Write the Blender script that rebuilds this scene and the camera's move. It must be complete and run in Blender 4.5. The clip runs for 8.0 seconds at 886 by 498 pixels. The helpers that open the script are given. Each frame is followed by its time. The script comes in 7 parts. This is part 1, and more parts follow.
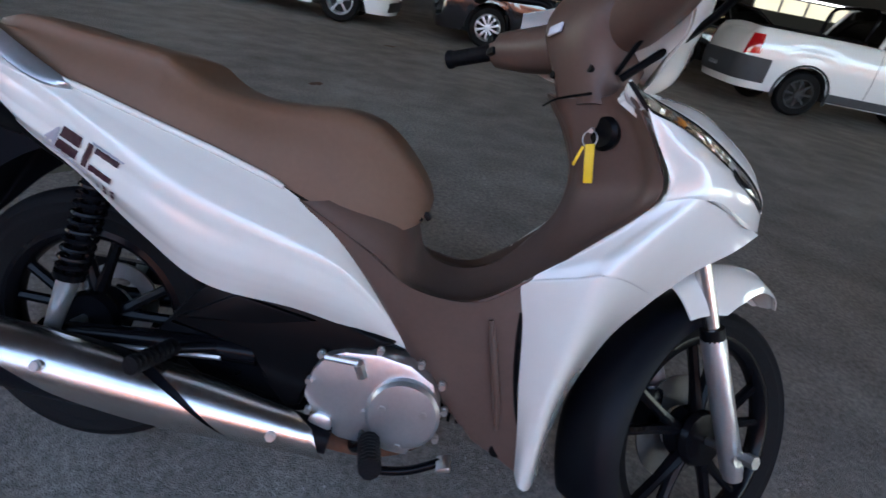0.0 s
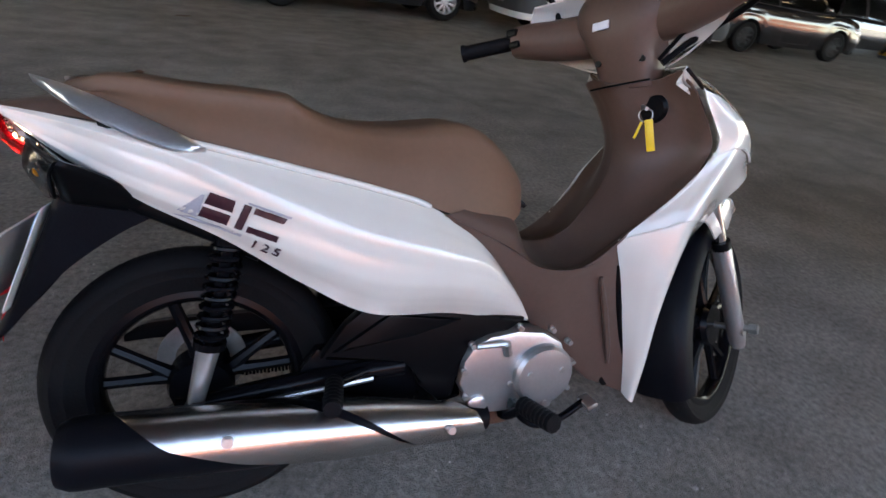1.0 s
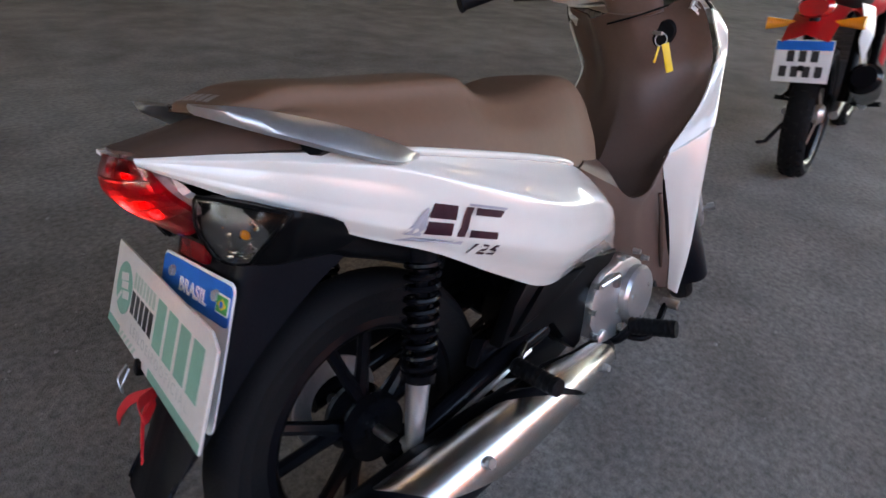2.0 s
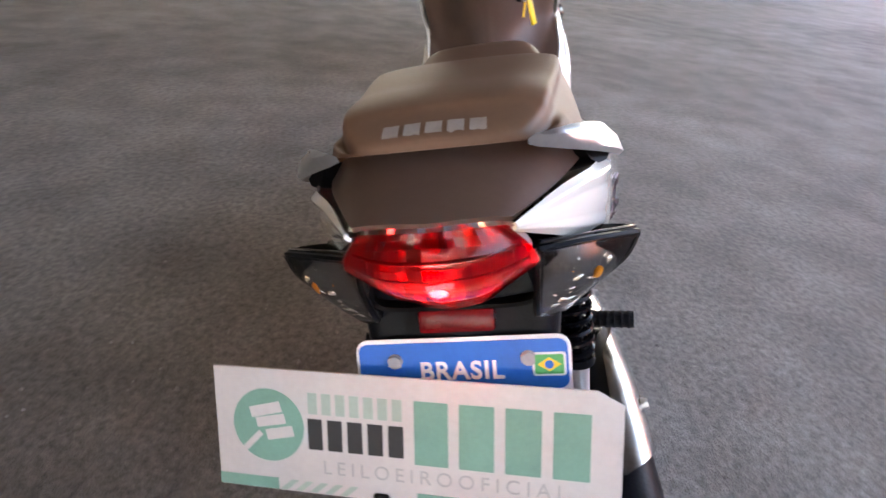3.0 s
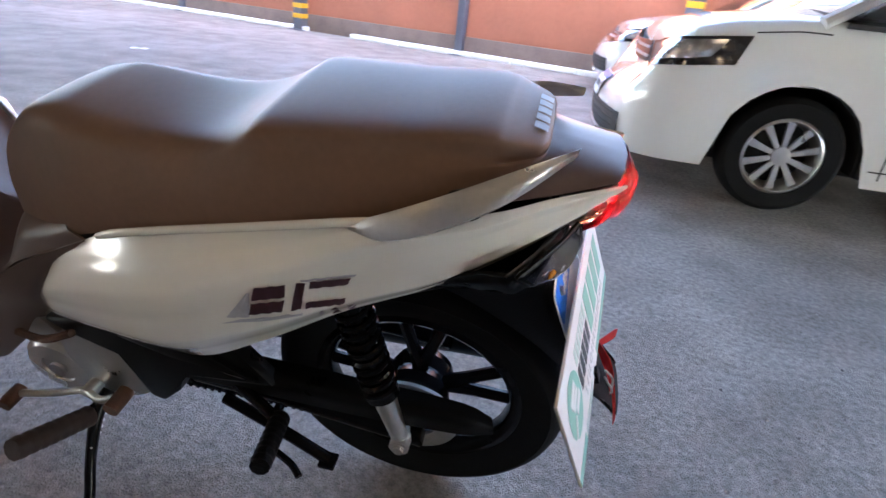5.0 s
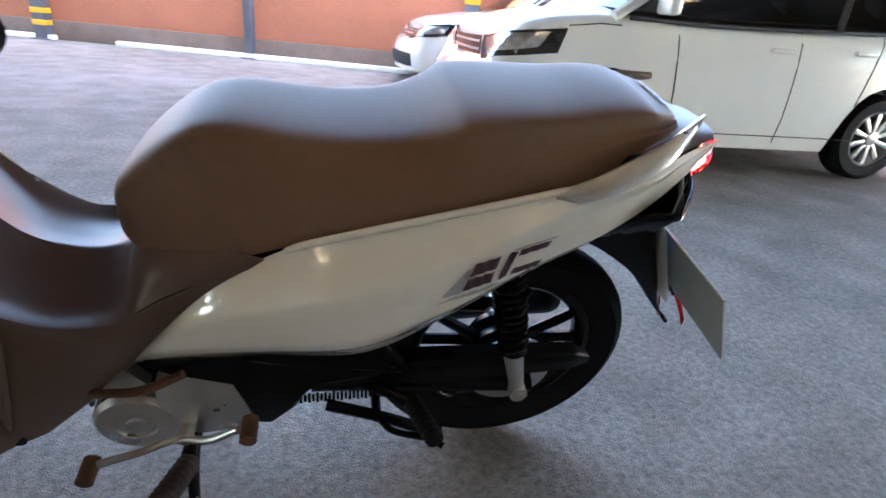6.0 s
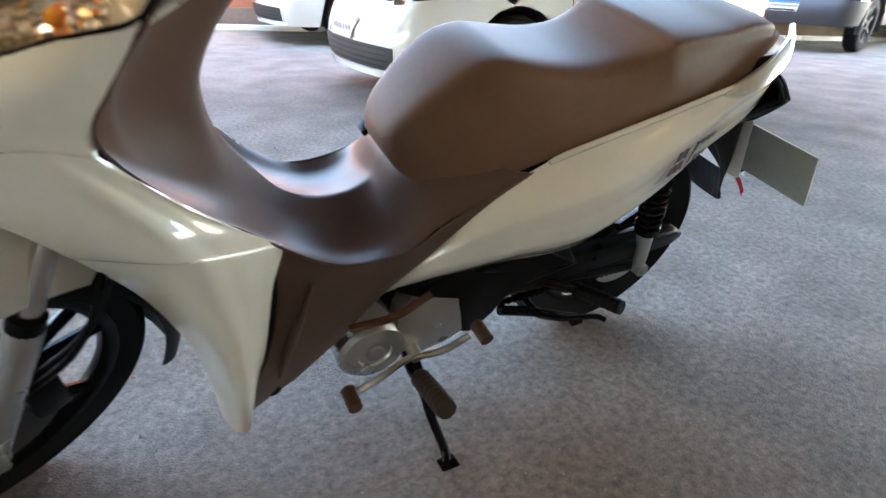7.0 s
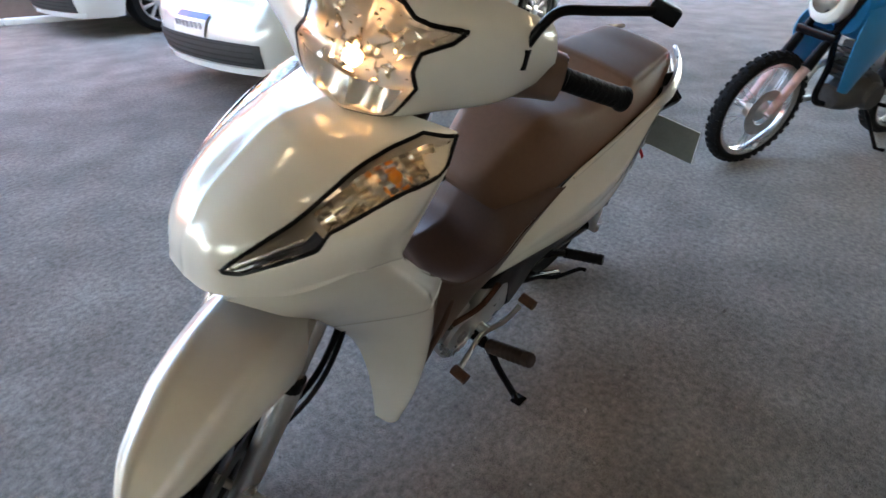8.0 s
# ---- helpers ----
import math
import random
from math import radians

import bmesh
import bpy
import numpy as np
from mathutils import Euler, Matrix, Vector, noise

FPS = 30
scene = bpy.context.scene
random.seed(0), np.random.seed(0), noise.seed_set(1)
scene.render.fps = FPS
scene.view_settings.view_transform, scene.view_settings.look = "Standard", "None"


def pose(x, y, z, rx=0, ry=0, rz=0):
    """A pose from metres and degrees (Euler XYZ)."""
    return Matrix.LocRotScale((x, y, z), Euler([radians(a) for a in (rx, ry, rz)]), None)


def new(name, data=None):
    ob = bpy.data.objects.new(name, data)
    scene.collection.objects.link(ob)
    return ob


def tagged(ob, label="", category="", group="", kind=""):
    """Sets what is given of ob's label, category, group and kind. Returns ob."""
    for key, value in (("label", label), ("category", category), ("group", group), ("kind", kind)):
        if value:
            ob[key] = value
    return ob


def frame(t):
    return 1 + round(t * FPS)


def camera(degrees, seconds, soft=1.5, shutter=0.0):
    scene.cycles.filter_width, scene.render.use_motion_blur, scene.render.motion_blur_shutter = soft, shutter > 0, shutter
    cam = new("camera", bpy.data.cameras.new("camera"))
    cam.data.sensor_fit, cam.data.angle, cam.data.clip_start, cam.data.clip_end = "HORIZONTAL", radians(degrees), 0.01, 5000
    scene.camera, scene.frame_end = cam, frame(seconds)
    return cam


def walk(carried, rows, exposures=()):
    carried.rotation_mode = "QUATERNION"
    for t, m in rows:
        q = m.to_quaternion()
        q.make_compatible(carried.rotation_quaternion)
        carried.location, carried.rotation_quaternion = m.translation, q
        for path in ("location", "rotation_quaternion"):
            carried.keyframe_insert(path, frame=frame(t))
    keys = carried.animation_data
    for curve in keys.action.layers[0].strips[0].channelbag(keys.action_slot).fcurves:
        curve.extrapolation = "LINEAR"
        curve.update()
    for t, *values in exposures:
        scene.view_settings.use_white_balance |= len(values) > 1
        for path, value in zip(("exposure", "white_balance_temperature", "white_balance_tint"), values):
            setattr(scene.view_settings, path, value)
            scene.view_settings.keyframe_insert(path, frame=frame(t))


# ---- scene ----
cam = camera(78.84, 8.0, shutter=0.25)
PATH = [
    (0, pose(0.6339, -0.7708, 0.9828, 62.49, -12.00, 5.89)),
    (0.5, pose(0.3365, -0.7983, 0.9890, 62.16, -10.91, -5.00)),
    (1, pose(0.0857, -0.7795, 0.9941, 61.93, -9.29, -17.66)),
    (1.2, pose(-0.0205, -0.7144, 0.9721, 61.40, -8.52, -23.10)),
    (2.3, pose(-0.4779, -0.2625, 0.9085, 59.49, -5.55, -55.44)),
    (2.5, pose(-0.5053, -0.1334, 0.8890, 59.01, -5.54, -62.86)),
    (3, pose(-0.5845, 0.1403, 0.8866, 60.21, -5.75, -83.34)),
    (3.5, pose(-0.5943, 0.3916, 0.9187, 61.17, -6.14, -108.39)),
    (4, pose(-0.4634, 0.5688, 0.8730, 63.52, -5.66, -131.75)),
    (4.2, pose(-0.4237, 0.6260, 0.8750, 63.24, -4.58, -140.11)),
    (5.3, pose(-0.0372, 0.8444, 0.8530, 65.90, -3.56, -175.10)),
    (5.5, pose(0.0557, 0.8686, 0.8513, 66.22, -3.43, -179.97)),
    (6, pose(0.3035, 0.9324, 0.8479, 66.04, -2.67, -190.46)),
    (6.5, pose(0.5729, 0.9355, 0.7733, 64.47, -1.04, -197.75)),
    (7, pose(0.8803, 0.9088, 0.8320, 61.83, -0.25, -207.71)),
    (7.3, pose(1.0710, 0.9188, 0.9332, 60.22, 0.11, -213.49)),
    (7.5, pose(1.1622, 0.9150, 0.9863, 59.61, 0.54, -217.53)),
    (8, pose(1.3592, 0.7945, 1.0839, 56.85, 1.57, -228.82)),
]
# the yard's fall along the motorcycle
TILT = pose(0, 0, 0.012, 0, 2.0, 0)
EXPOSE = [(0, 3.2, 6600, 12), (1.2, 3.4, 7600, 15), (2.5, 3.5, 7750, 19), (3, 4.25, 8100, 21), (3.5, 4.7, 7800, 19), (4.2, 4.6, 7100, 17), (5.5, 4.7, 6700, 15), (6.5, 4.75, 6950, 6), (7, 5.05, 7200, 6), (8, 4.3, 7000, 9)]
walk(cam, [(t, TILT @ m) for t, m in PATH], EXPOSE)


# world and light: a roofed yard, open to the daylight beyond the low wall
SUN_EL, SUN_AZ = 38.0, 342.0
world = bpy.data.worlds.new("sky")
scene.world = world
world.use_nodes = True
wn = world.node_tree.nodes
sky = wn.new("ShaderNodeTexSky")
sky.sky_type = "NISHITA"
sky.sun_disc = False
sky.sun_elevation = radians(SUN_EL)
sky.sun_rotation = radians(SUN_AZ)
wn["Background"].inputs["Strength"].default_value = 0.15
world.node_tree.links.new(sky.outputs[0], wn["Background"].inputs["Color"])
sun_data = bpy.data.lights.new("sun", "SUN")
sun_data.energy, sun_data.angle, sun_data.color = 3.5, radians(0.5), (1.0, 0.95, 0.88)
sun = new("sun", sun_data)
sun.matrix_world = Matrix.Translation((0, -20, 40)) @ Euler((radians(90 - SUN_EL), 0, radians(180 - SUN_AZ))).to_matrix().to_4x4()

# ---------- materials ----------
def mat(name, color, rough=0.5, metal=0.0, var=0.12, scale=8.0, bump=0.0, bump_scale=60.0, coat=0.0, rvar=0.08, spec=0.5, fine=1.0):
    """A surface with two scales of tone and gloss variation and fine relief."""
    m = bpy.data.materials.new(name)
    m.use_nodes = True
    nt = m.node_tree
    n, l = nt.nodes, nt.links
    b = n["Principled BSDF"]
    tc = n.new("ShaderNodeTexCoord")
    big = n.new("ShaderNodeTexNoise")
    big.inputs["Scale"].default_value, big.inputs["Detail"].default_value = scale, 6
    small = n.new("ShaderNodeTexNoise")
    small.inputs["Scale"].default_value, small.inputs["Detail"].default_value = scale * 12 * fine, 3
    mixn = n.new("ShaderNodeMath")
    mixn.operation = "ADD"
    half = n.new("ShaderNodeMath")
    half.operation, half.inputs[1].default_value = "MULTIPLY", 0.5
    ramp = n.new("ShaderNodeValToRGB")
    c = Vector(color)
    ramp.color_ramp.elements[0].position, ramp.color_ramp.elements[1].position = 0.42, 1.05
    ramp.color_ramp.elements[0].color = (*(c * (1 - var)), 1)
    ramp.color_ramp.elements[1].color = (*[min(1, v * (1 + var)) for v in c], 1)
    for o in (big, small):
        l.new(tc.outputs["Object"], o.inputs["Vector"])
    l.new(small.outputs["Fac"], half.inputs[0])
    l.new(big.outputs["Fac"], mixn.inputs[0])
    l.new(half.outputs[0], mixn.inputs[1])
    l.new(mixn.outputs[0], ramp.inputs["Fac"])
    l.new(ramp.outputs[0], b.inputs["Base Color"])
    mr = n.new("ShaderNodeMapRange")
    mr.inputs["To Min"].default_value, mr.inputs["To Max"].default_value = max(0.02, rough - rvar), min(1, rough + rvar)
    l.new(big.outputs["Fac"], mr.inputs["Value"])
    l.new(mr.outputs[0], b.inputs["Roughness"])
    b.inputs["Metallic"].default_value = metal
    b.inputs["Specular IOR Level"].default_value = spec
    b.inputs["Coat Weight"].default_value = coat
    b.inputs["Coat Roughness"].default_value = 0.06
    if bump:
        bn = n.new("ShaderNodeTexNoise")
        bn.inputs["Scale"].default_value, bn.inputs["Detail"].default_value = bump_scale, 5
        l.new(tc.outputs["Object"], bn.inputs["Vector"])
        bp = n.new("ShaderNodeBump")
        bp.inputs["Strength"].default_value, bp.inputs["Distance"].default_value = 1.0, bump
        l.new(bn.outputs["Fac"], bp.inputs["Height"])
        l.new(bp.outputs[0], b.inputs["Normal"])
    return m


def glass(name, color=(1, 1, 1), rough=0.02, ior=1.45):
    m = bpy.data.materials.new(name)
    m.use_nodes = True
    b = m.node_tree.nodes["Principled BSDF"]
    b.inputs["Base Color"].default_value = (*color, 1)
    b.inputs["Roughness"].default_value = rough
    b.inputs["IOR"].default_value = ior
    b.inputs["Transmission Weight"].default_value = 1.0
    return m


def glow(name, color, strength):
    m = bpy.data.materials.new(name)
    m.use_nodes = True
    b = m.node_tree.nodes["Principled BSDF"]
    b.inputs["Base Color"].default_value = (*color, 1)
    b.inputs["Emission Color"].default_value = (*color, 1)
    b.inputs["Emission Strength"].default_value = strength
    return m


def ground_mat():
    m = bpy.data.materials.new("worn_asphalt")
    m.use_nodes = True
    n, l = m.node_tree.nodes, m.node_tree.links
    b = n["Principled BSDF"]
    tc = n.new("ShaderNodeTexCoord")

    def tex(kind, scale, detail=6):
        t = n.new(kind)
        t.inputs["Scale"].default_value = scale
        t.inputs["Detail"].default_value = detail
        l.new(tc.outputs["Object"], t.inputs["Vector"])
        return t
    big, mid, fine = tex("ShaderNodeTexNoise", 0.5), tex("ShaderNodeTexNoise", 3.5, 8), tex("ShaderNodeTexNoise", 50, 9)
    fine.inputs["Roughness"].default_value = 0.78
    grit = n.new("ShaderNodeTexVoronoi")
    grit.inputs["Scale"].default_value = 260
    l.new(tc.outputs["Object"], grit.inputs["Vector"])
    ramp = n.new("ShaderNodeValToRGB")
    e = ramp.color_ramp.elements
    e[0].position, e[0].color = 0.34, (0.143, 0.131, 0.118, 1)
    e[1].position, e[1].color = 0.68, (0.308, 0.289, 0.264, 1)
    add = n.new("ShaderNodeMix")
    add.inputs["Factor"].default_value = 0.5
    l.new(big.outputs["Fac"], add.inputs["A"])
    l.new(mid.outputs["Fac"], add.inputs["B"])
    l.new(add.outputs["Result"], ramp.inputs["Fac"])
    speck = n.new("ShaderNodeValToRGB")
    s = speck.color_ramp.elements
    s[0].position, s[0].color = 0.34, (0.50, 0.50, 0.50, 1)
    s[1].position, s[1].color = 0.68, (1.52, 1.50, 1.46, 1)
    l.new(fine.outputs["Fac"], speck.inputs["Fac"])
    mul = n.new("ShaderNodeMix")
    mul.data_type, mul.blend_type = "RGBA", "MULTIPLY"
    mul.inputs["Factor"].default_value = 1.0
    l.new(ramp.outputs[0], mul.inputs["A"])
    l.new(speck.outputs[0], mul.inputs["B"])
    l.new(mul.outputs["Result"], b.inputs["Base Color"])
    b.inputs["Roughness"].default_value = 0.85
    b.inputs["Specular IOR Level"].default_value = 0.25
    b1, b2 = n.new("ShaderNodeBump"), n.new("ShaderNodeBump")
    b1.inputs["Distance"].default_value, b2.inputs["Distance"].default_value = 0.0070, 0.0022
    l.new(fine.outputs["Fac"], b1.inputs["Height"])
    l.new(grit.outputs["Distance"], b2.inputs["Height"])
    l.new(b1.outputs[0], b2.inputs["Normal"])
    l.new(b2.outputs[0], b.inputs["Normal"])
    return m


M_GROUND = ground_mat()
M_PEARL = mat("pearl_white_paint", (0.70, 0.662, 0.590), 0.20, 0.0, 0.03, 3, coat=1.0, rvar=0.04)
M_BROWN = mat("brown_moulded_plastic", (0.100, 0.062, 0.048), 0.38, 0.0, 0.12, 10, 0.0001, 700, spec=0.20)
M_SEAT = mat("tan_brown_vinyl", (0.150, 0.083, 0.052), 0.54, 0.0, 0.12, 9, 0.00014, 420, spec=0.21)
M_BLACK = mat("black_plastic", (0.0035, 0.0035, 0.004), 0.30, 0.0, 0.25, 12, 0.0002, 400, spec=0.08)
M_SATIN = mat("black_painted_steel", (0.004, 0.004, 0.005), 0.20, 0.0, 0.25, 10, 0.0002, 200, spec=0.10)
M_RUBBER = mat("tyre_rubber", (0.005, 0.005, 0.0055), 0.75, 0.0, 0.30, 14, 0.0008, 200, spec=0.15)
M_FENDER = mat("grey_black_mudguard", (0.0045, 0.005, 0.007), 0.40, 0.0, 0.2, 8, 0.0004, 300, spec=0.09)
M_CHROME = mat("brushed_steel", (0.62, 0.59, 0.56), 0.24, 1.0, 0.12, 5, 0.0002, 90)
M_STEEL = mat("zinc_steel", (0.50, 0.49, 0.47), 0.38, 1.0, 0.2, 30)
M_ALU = mat("silver_painted_alloy", (0.52, 0.51, 0.50), 0.30, 0.85, 0.10, 12, 0.0003, 300)
M_RUST = mat("rusty_rubber_and_steel", (0.075, 0.030, 0.015), 0.85, 0.0, 0.45, 30, 0.0008, 150)
M_OLDRUBBER = mat("worn_brown_rubber", (0.020, 0.009, 0.006), 0.75, 0.0, 0.4, 30, 0.0008, 150)
M_REDCLOTH = mat("red_ribbon", (0.55, 0.015, 0.02), 0.6, 0.0, 0.2, 30)
M_YELLOW = mat("yellow_plastic", (0.78, 0.50, 0.01), 0.4, 0.0, 0.08, 20)
M_LENS = glass("clear_lens")
M_FACET = mat("chromed_reflector", (0.92, 0.84, 0.72), 0.20, 1.0, 0.06, 20, rvar=0.04)
M_TRIMDARK = mat("dark_lamp_pan", (0.085, 0.078, 0.073), 0.22, 0.35, 0.2, 18)
M_GREYPAN = mat("grey_lamp_pan", (0.42, 0.39, 0.36), 0.35, 0.4, 0.12, 18)
M_BULB = glow("lit_bulb", (1.0, 0.62, 0.34), 9.0)
M_REDPAN = mat("dull_lamp_pan", (0.44, 0.42, 0.41), 0.22, 0.45, 0.25, 30)
M_DARKRED = mat("dark_red_reflector", (0.10, 0.002, 0.004), 0.25, 0.0, 0.2, 30, spec=0.2)
M_THINLENS = glass("thin_clear_cover", (1, 1, 1), 0.05, 1.22)
M_HEADBULB = glow("dim_headlamp_bulb", (1.0, 0.58, 0.27), 1.3)
M_REDGLASS = glass("red_lens_glass", (0.80, 0.014, 0.032), 0.05, 1.22)
M_AMBER = mat("amber_bulb", (0.75, 0.25, 0.02), 0.2, 0.0, 0.1, 20)
M_BOARD = mat("worn_white_board", (0.60, 0.56, 0.52), 0.6, 0.0, 0.08, 12, 0.0003, 150)
M_GREEN = mat("faded_green_print", (0.17, 0.36, 0.27), 0.6, 0.0, 0.12, 20)
M_PALEGREEN = mat("pale_green_print", (0.36, 0.46, 0.38), 0.6, 0.0, 0.12, 20)
M_PALEGREY = mat("pale_grey_print", (0.44, 0.43, 0.40), 0.6, 0.0, 0.1, 20)
M_INK = mat("black_ink", (0.02, 0.02, 0.022), 0.5, 0.0, 0.2, 20)
M_GREYINK = mat("grey_print", (0.30, 0.29, 0.31), 0.4, 0.0, 0.2, 20)
M_SEATINK = mat("worn_seat_print", (0.27, 0.235, 0.215), 0.5, 0.0, 0.25, 60)
M_DISC = mat("dull_brake_disc", (0.10, 0.095, 0.09), 0.55, 0.9, 0.2, 20)
M_BACK = mat("shaded_board_back", (0.20, 0.21, 0.20), 0.55, 0.0, 0.15, 10)
M_MAROON = mat("maroon_decal", (0.030, 0.006, 0.012), 0.3, 0.0, 0.2, 20)
M_BLUE = mat("plate_blue", (0.006, 0.13, 0.50), 0.35, 0.0, 0.1, 20, spec=0.2)
M_WHITEINK = mat("white_plate_paint", (0.75, 0.75, 0.74), 0.4, 0.0, 0.06, 20)
M_FLAGG = mat("flag_green", (0.03, 0.35, 0.08), 0.4, 0.0, 0.06, 20)
M_WALL = mat("orange_painted_wall", (0.40, 0.150, 0.090), 0.8, 0.0, 0.12, 1.2, 0.002, 40)
M_WALLBASE = mat("grey_plinth", (0.16, 0.115, 0.095), 0.85, 0.0, 0.2, 4, 0.002, 40)
M_KERB = mat("white_kerb", (0.80, 0.78, 0.74), 0.7, 0.0, 0.1, 6, 0.002, 60)
M_COLUMN = mat("grey_blue_steel_post", (0.10, 0.105, 0.13), 0.5, 0.0, 0.15, 6)
M_HAZARD = mat("hazard_yellow", (0.70, 0.36, 0.02), 0.55, 0.0, 0.1, 12)
M_CARWHITE = mat("white_car_paint", (0.76, 0.76, 0.74), 0.18, 0.0, 0.02, 3, coat=1.0, rvar=0.03)
M_CARBLACK = mat("black_car_paint", (0.008, 0.008, 0.010), 0.12, 0.0, 0.1, 3, coat=1.0, rvar=0.03)
M_CARGLASS = mat("dark_window_glass", (0.012, 0.013, 0.016), 0.06, 0.0, 0.1, 3, coat=0.6, rvar=0.02)
M_TRIM = mat("unpainted_bumper_plastic", (0.035, 0.036, 0.04), 0.6, 0.0, 0.15, 12, 0.0005, 300)
M_ROOF = mat("dark_corrugated_roof", (0.035, 0.033, 0.032), 0.7, 0.2, 0.2, 2)
# near black stands in for the unlit depth of the covered yard
M_UNLITWALL = mat("unlit_yard_wall", (0.012, 0.012, 0.012), 0.85, 0.0, 0.25, 1.5, 0.003, 30)
M_PALEWALL = mat("pale_plaster_wall", (0.62, 0.60, 0.55), 0.8, 0.0, 0.12, 1.2, 0.002, 40)
M_CREAM = glow("cream_translucent_sheet", (0.62, 0.60, 0.45), 0.16)
M_SKYLIGHT = glow("translucent_roof_sheet", (1.0, 0.78, 0.50), 0.8)
M_TUBE = glow("daylight_strip", (0.9, 0.95, 1.0), 1.2)
M_BLUEPLASTIC = mat("blue_plastic", (0.01, 0.19, 0.42), 0.35, 0.0, 0.1, 10)
M_REDPLASTIC = mat("red_plastic", (0.45, 0.01, 0.012), 0.35, 0.0, 0.1, 10)
M_STICKER = mat("pale_sticker", (0.62, 0.63, 0.68), 0.5, 0.0, 0.05, 30)
M_RUBBERGRIP = mat("grip_rubber", (0.005, 0.005, 0.006), 0.55, 0.0, 0.2, 20, 0.0015, 260, spec=0.1)


# ---------- mesh helpers ----------
def crom(p, n):
    """A smooth curve through the points p, n places on it."""
    p = np.asarray(p, float)
    if len(p) == 2:
        w = np.linspace(0, 1, n)[:, None]
        return p[0] * (1 - w) + p[1] * w
    q = np.vstack([2 * p[0] - p[1], p, 2 * p[-1] - p[-2]])
    out = []
    for u in np.linspace(0, len(p) - 1, n):
        i = min(int(u), len(p) - 2)
        t = u - i
        a, b, c, d = q[i:i + 4]
        out.append(0.5 * (2 * b + (c - a) * t + (2 * a - 5 * b + 4 * c - d) * t * t + (3 * b - a - 3 * c + d) * t ** 3))
    return np.array(out)


def net(rows, nu, nv):
    """A dense smooth grid (nu x nv x 3) from a coarse net of points."""
    dense = np.array([crom(r, nv) for r in rows])
    return np.stack([crom(dense[:, j], nu) for j in range(nv)], 1)


def flip(g):
    """The grid mirrored across the middle plane."""
    g = np.array(g, float)
    g[..., 1] *= -1
    return g[:, ::-1]


def add_grid(bm, g, closed=False):
    nu, nv = g.shape[:2]
    vs = [[bm.verts.new(g[i, j]) for j in range(nv)] for i in range(nu)]
    for i in range(nu - 1):
        for j in range(nv if closed else nv - 1):
            k = (j + 1) % nv
            try:
                bm.faces.new((vs[i][j], vs[i + 1][j], vs[i + 1][k], vs[i][k]))
            except ValueError:
                pass
    return vs


def normals(g):
    du = np.gradient(g, axis=0)
    dv = np.gradient(g, axis=1)
    n = np.cross(du, dv)
    ln = np.linalg.norm(n, axis=-1, keepdims=True)
    n = n / np.maximum(ln, 1e-9)
    for i in range(len(g)):
        for j in range(g.shape[1]):
            if ln[i, j, 0] < 1e-9:
                n[i, j] = n[min(max(i, 1), len(g) - 2), g.shape[1] // 2]
    return n


def shell(bm, g, thick=0.003):
    """A panel of that thickness whose outer face is the grid g."""
    inner = g - normals(g) * thick
    add_grid(bm, g)
    add_grid(bm, inner[:, ::-1])
    ring = lambda a: np.concatenate([a[0, :], a[1:, -1], a[-1, -2::-1], a[-2:0:-1, 0]])
    a, b = ring(g), ring(inner)
    add_grid(bm, np.stack([np.vstack([a, a[:1]]), np.vstack([b, b[:1]])], 1))
    return bm


def tube(bm, pts, r, seg=12, n=0, cap=True, flat=1.0):
    """A round bar along the points; r is one radius or one for each point."""
    pts = np.asarray(pts, float)
    r = np.full(len(pts), r, float) if np.isscalar(r) else np.asarray(r, float)
    if n:
        r = np.interp(np.linspace(0, len(pts) - 1, n), range(len(pts)), r)
        pts = crom(pts, n)
    t = np.gradient(pts, axis=0)
    t /= np.maximum(np.linalg.norm(t, axis=1, keepdims=True), 1e-9)
    up = np.array([0, 0, 1.0]) if abs(t[0][2]) < 0.9 else np.array([1.0, 0, 0])
    rings = []
    for p, d, rr in zip(pts, t, r):
        s = np.cross(d, up)
        s /= np.linalg.norm(s)
        up = np.cross(s, d)
        a = np.linspace(0, 2 * np.pi, seg, endpoint=False)[:, None]
        rings.append(p + rr * (np.cos(a) * s + flat * np.sin(a) * up))
    vs = add_grid(bm, np.array(rings), closed=True)
    if cap:
        for v in (vs[0][::-1], vs[-1]):
            try:
                bm.faces.new(v)
            except ValueError:
                pass
    return bm


def lathe(bm, prof, origin=(0, 0, 0), axis="y", seg=40, closed=False):
    """A turned body: prof holds (radius, place along the axis)."""
    a = np.linspace(0, 2 * np.pi, seg, endpoint=False)
    g = []
    for r, h in prof:
        c, s, k = r * np.cos(a), r * np.sin(a), np.full(seg, h)
        g.append(np.stack({"y": (c, k, s), "x": (k, c, s), "z": (c, s, k)}[axis], 1) + np.asarray(origin))
    g = np.array(g)
    if closed:
        g = np.concatenate([g, g[:1]])
    vs = add_grid(bm, g, closed=True)
    if not closed:
        for v, (r, h) in ((vs[0][::-1], prof[0]), (vs[-1], prof[-1])):
            if r > 1e-4:
                bm.faces.new(v)
    return bm


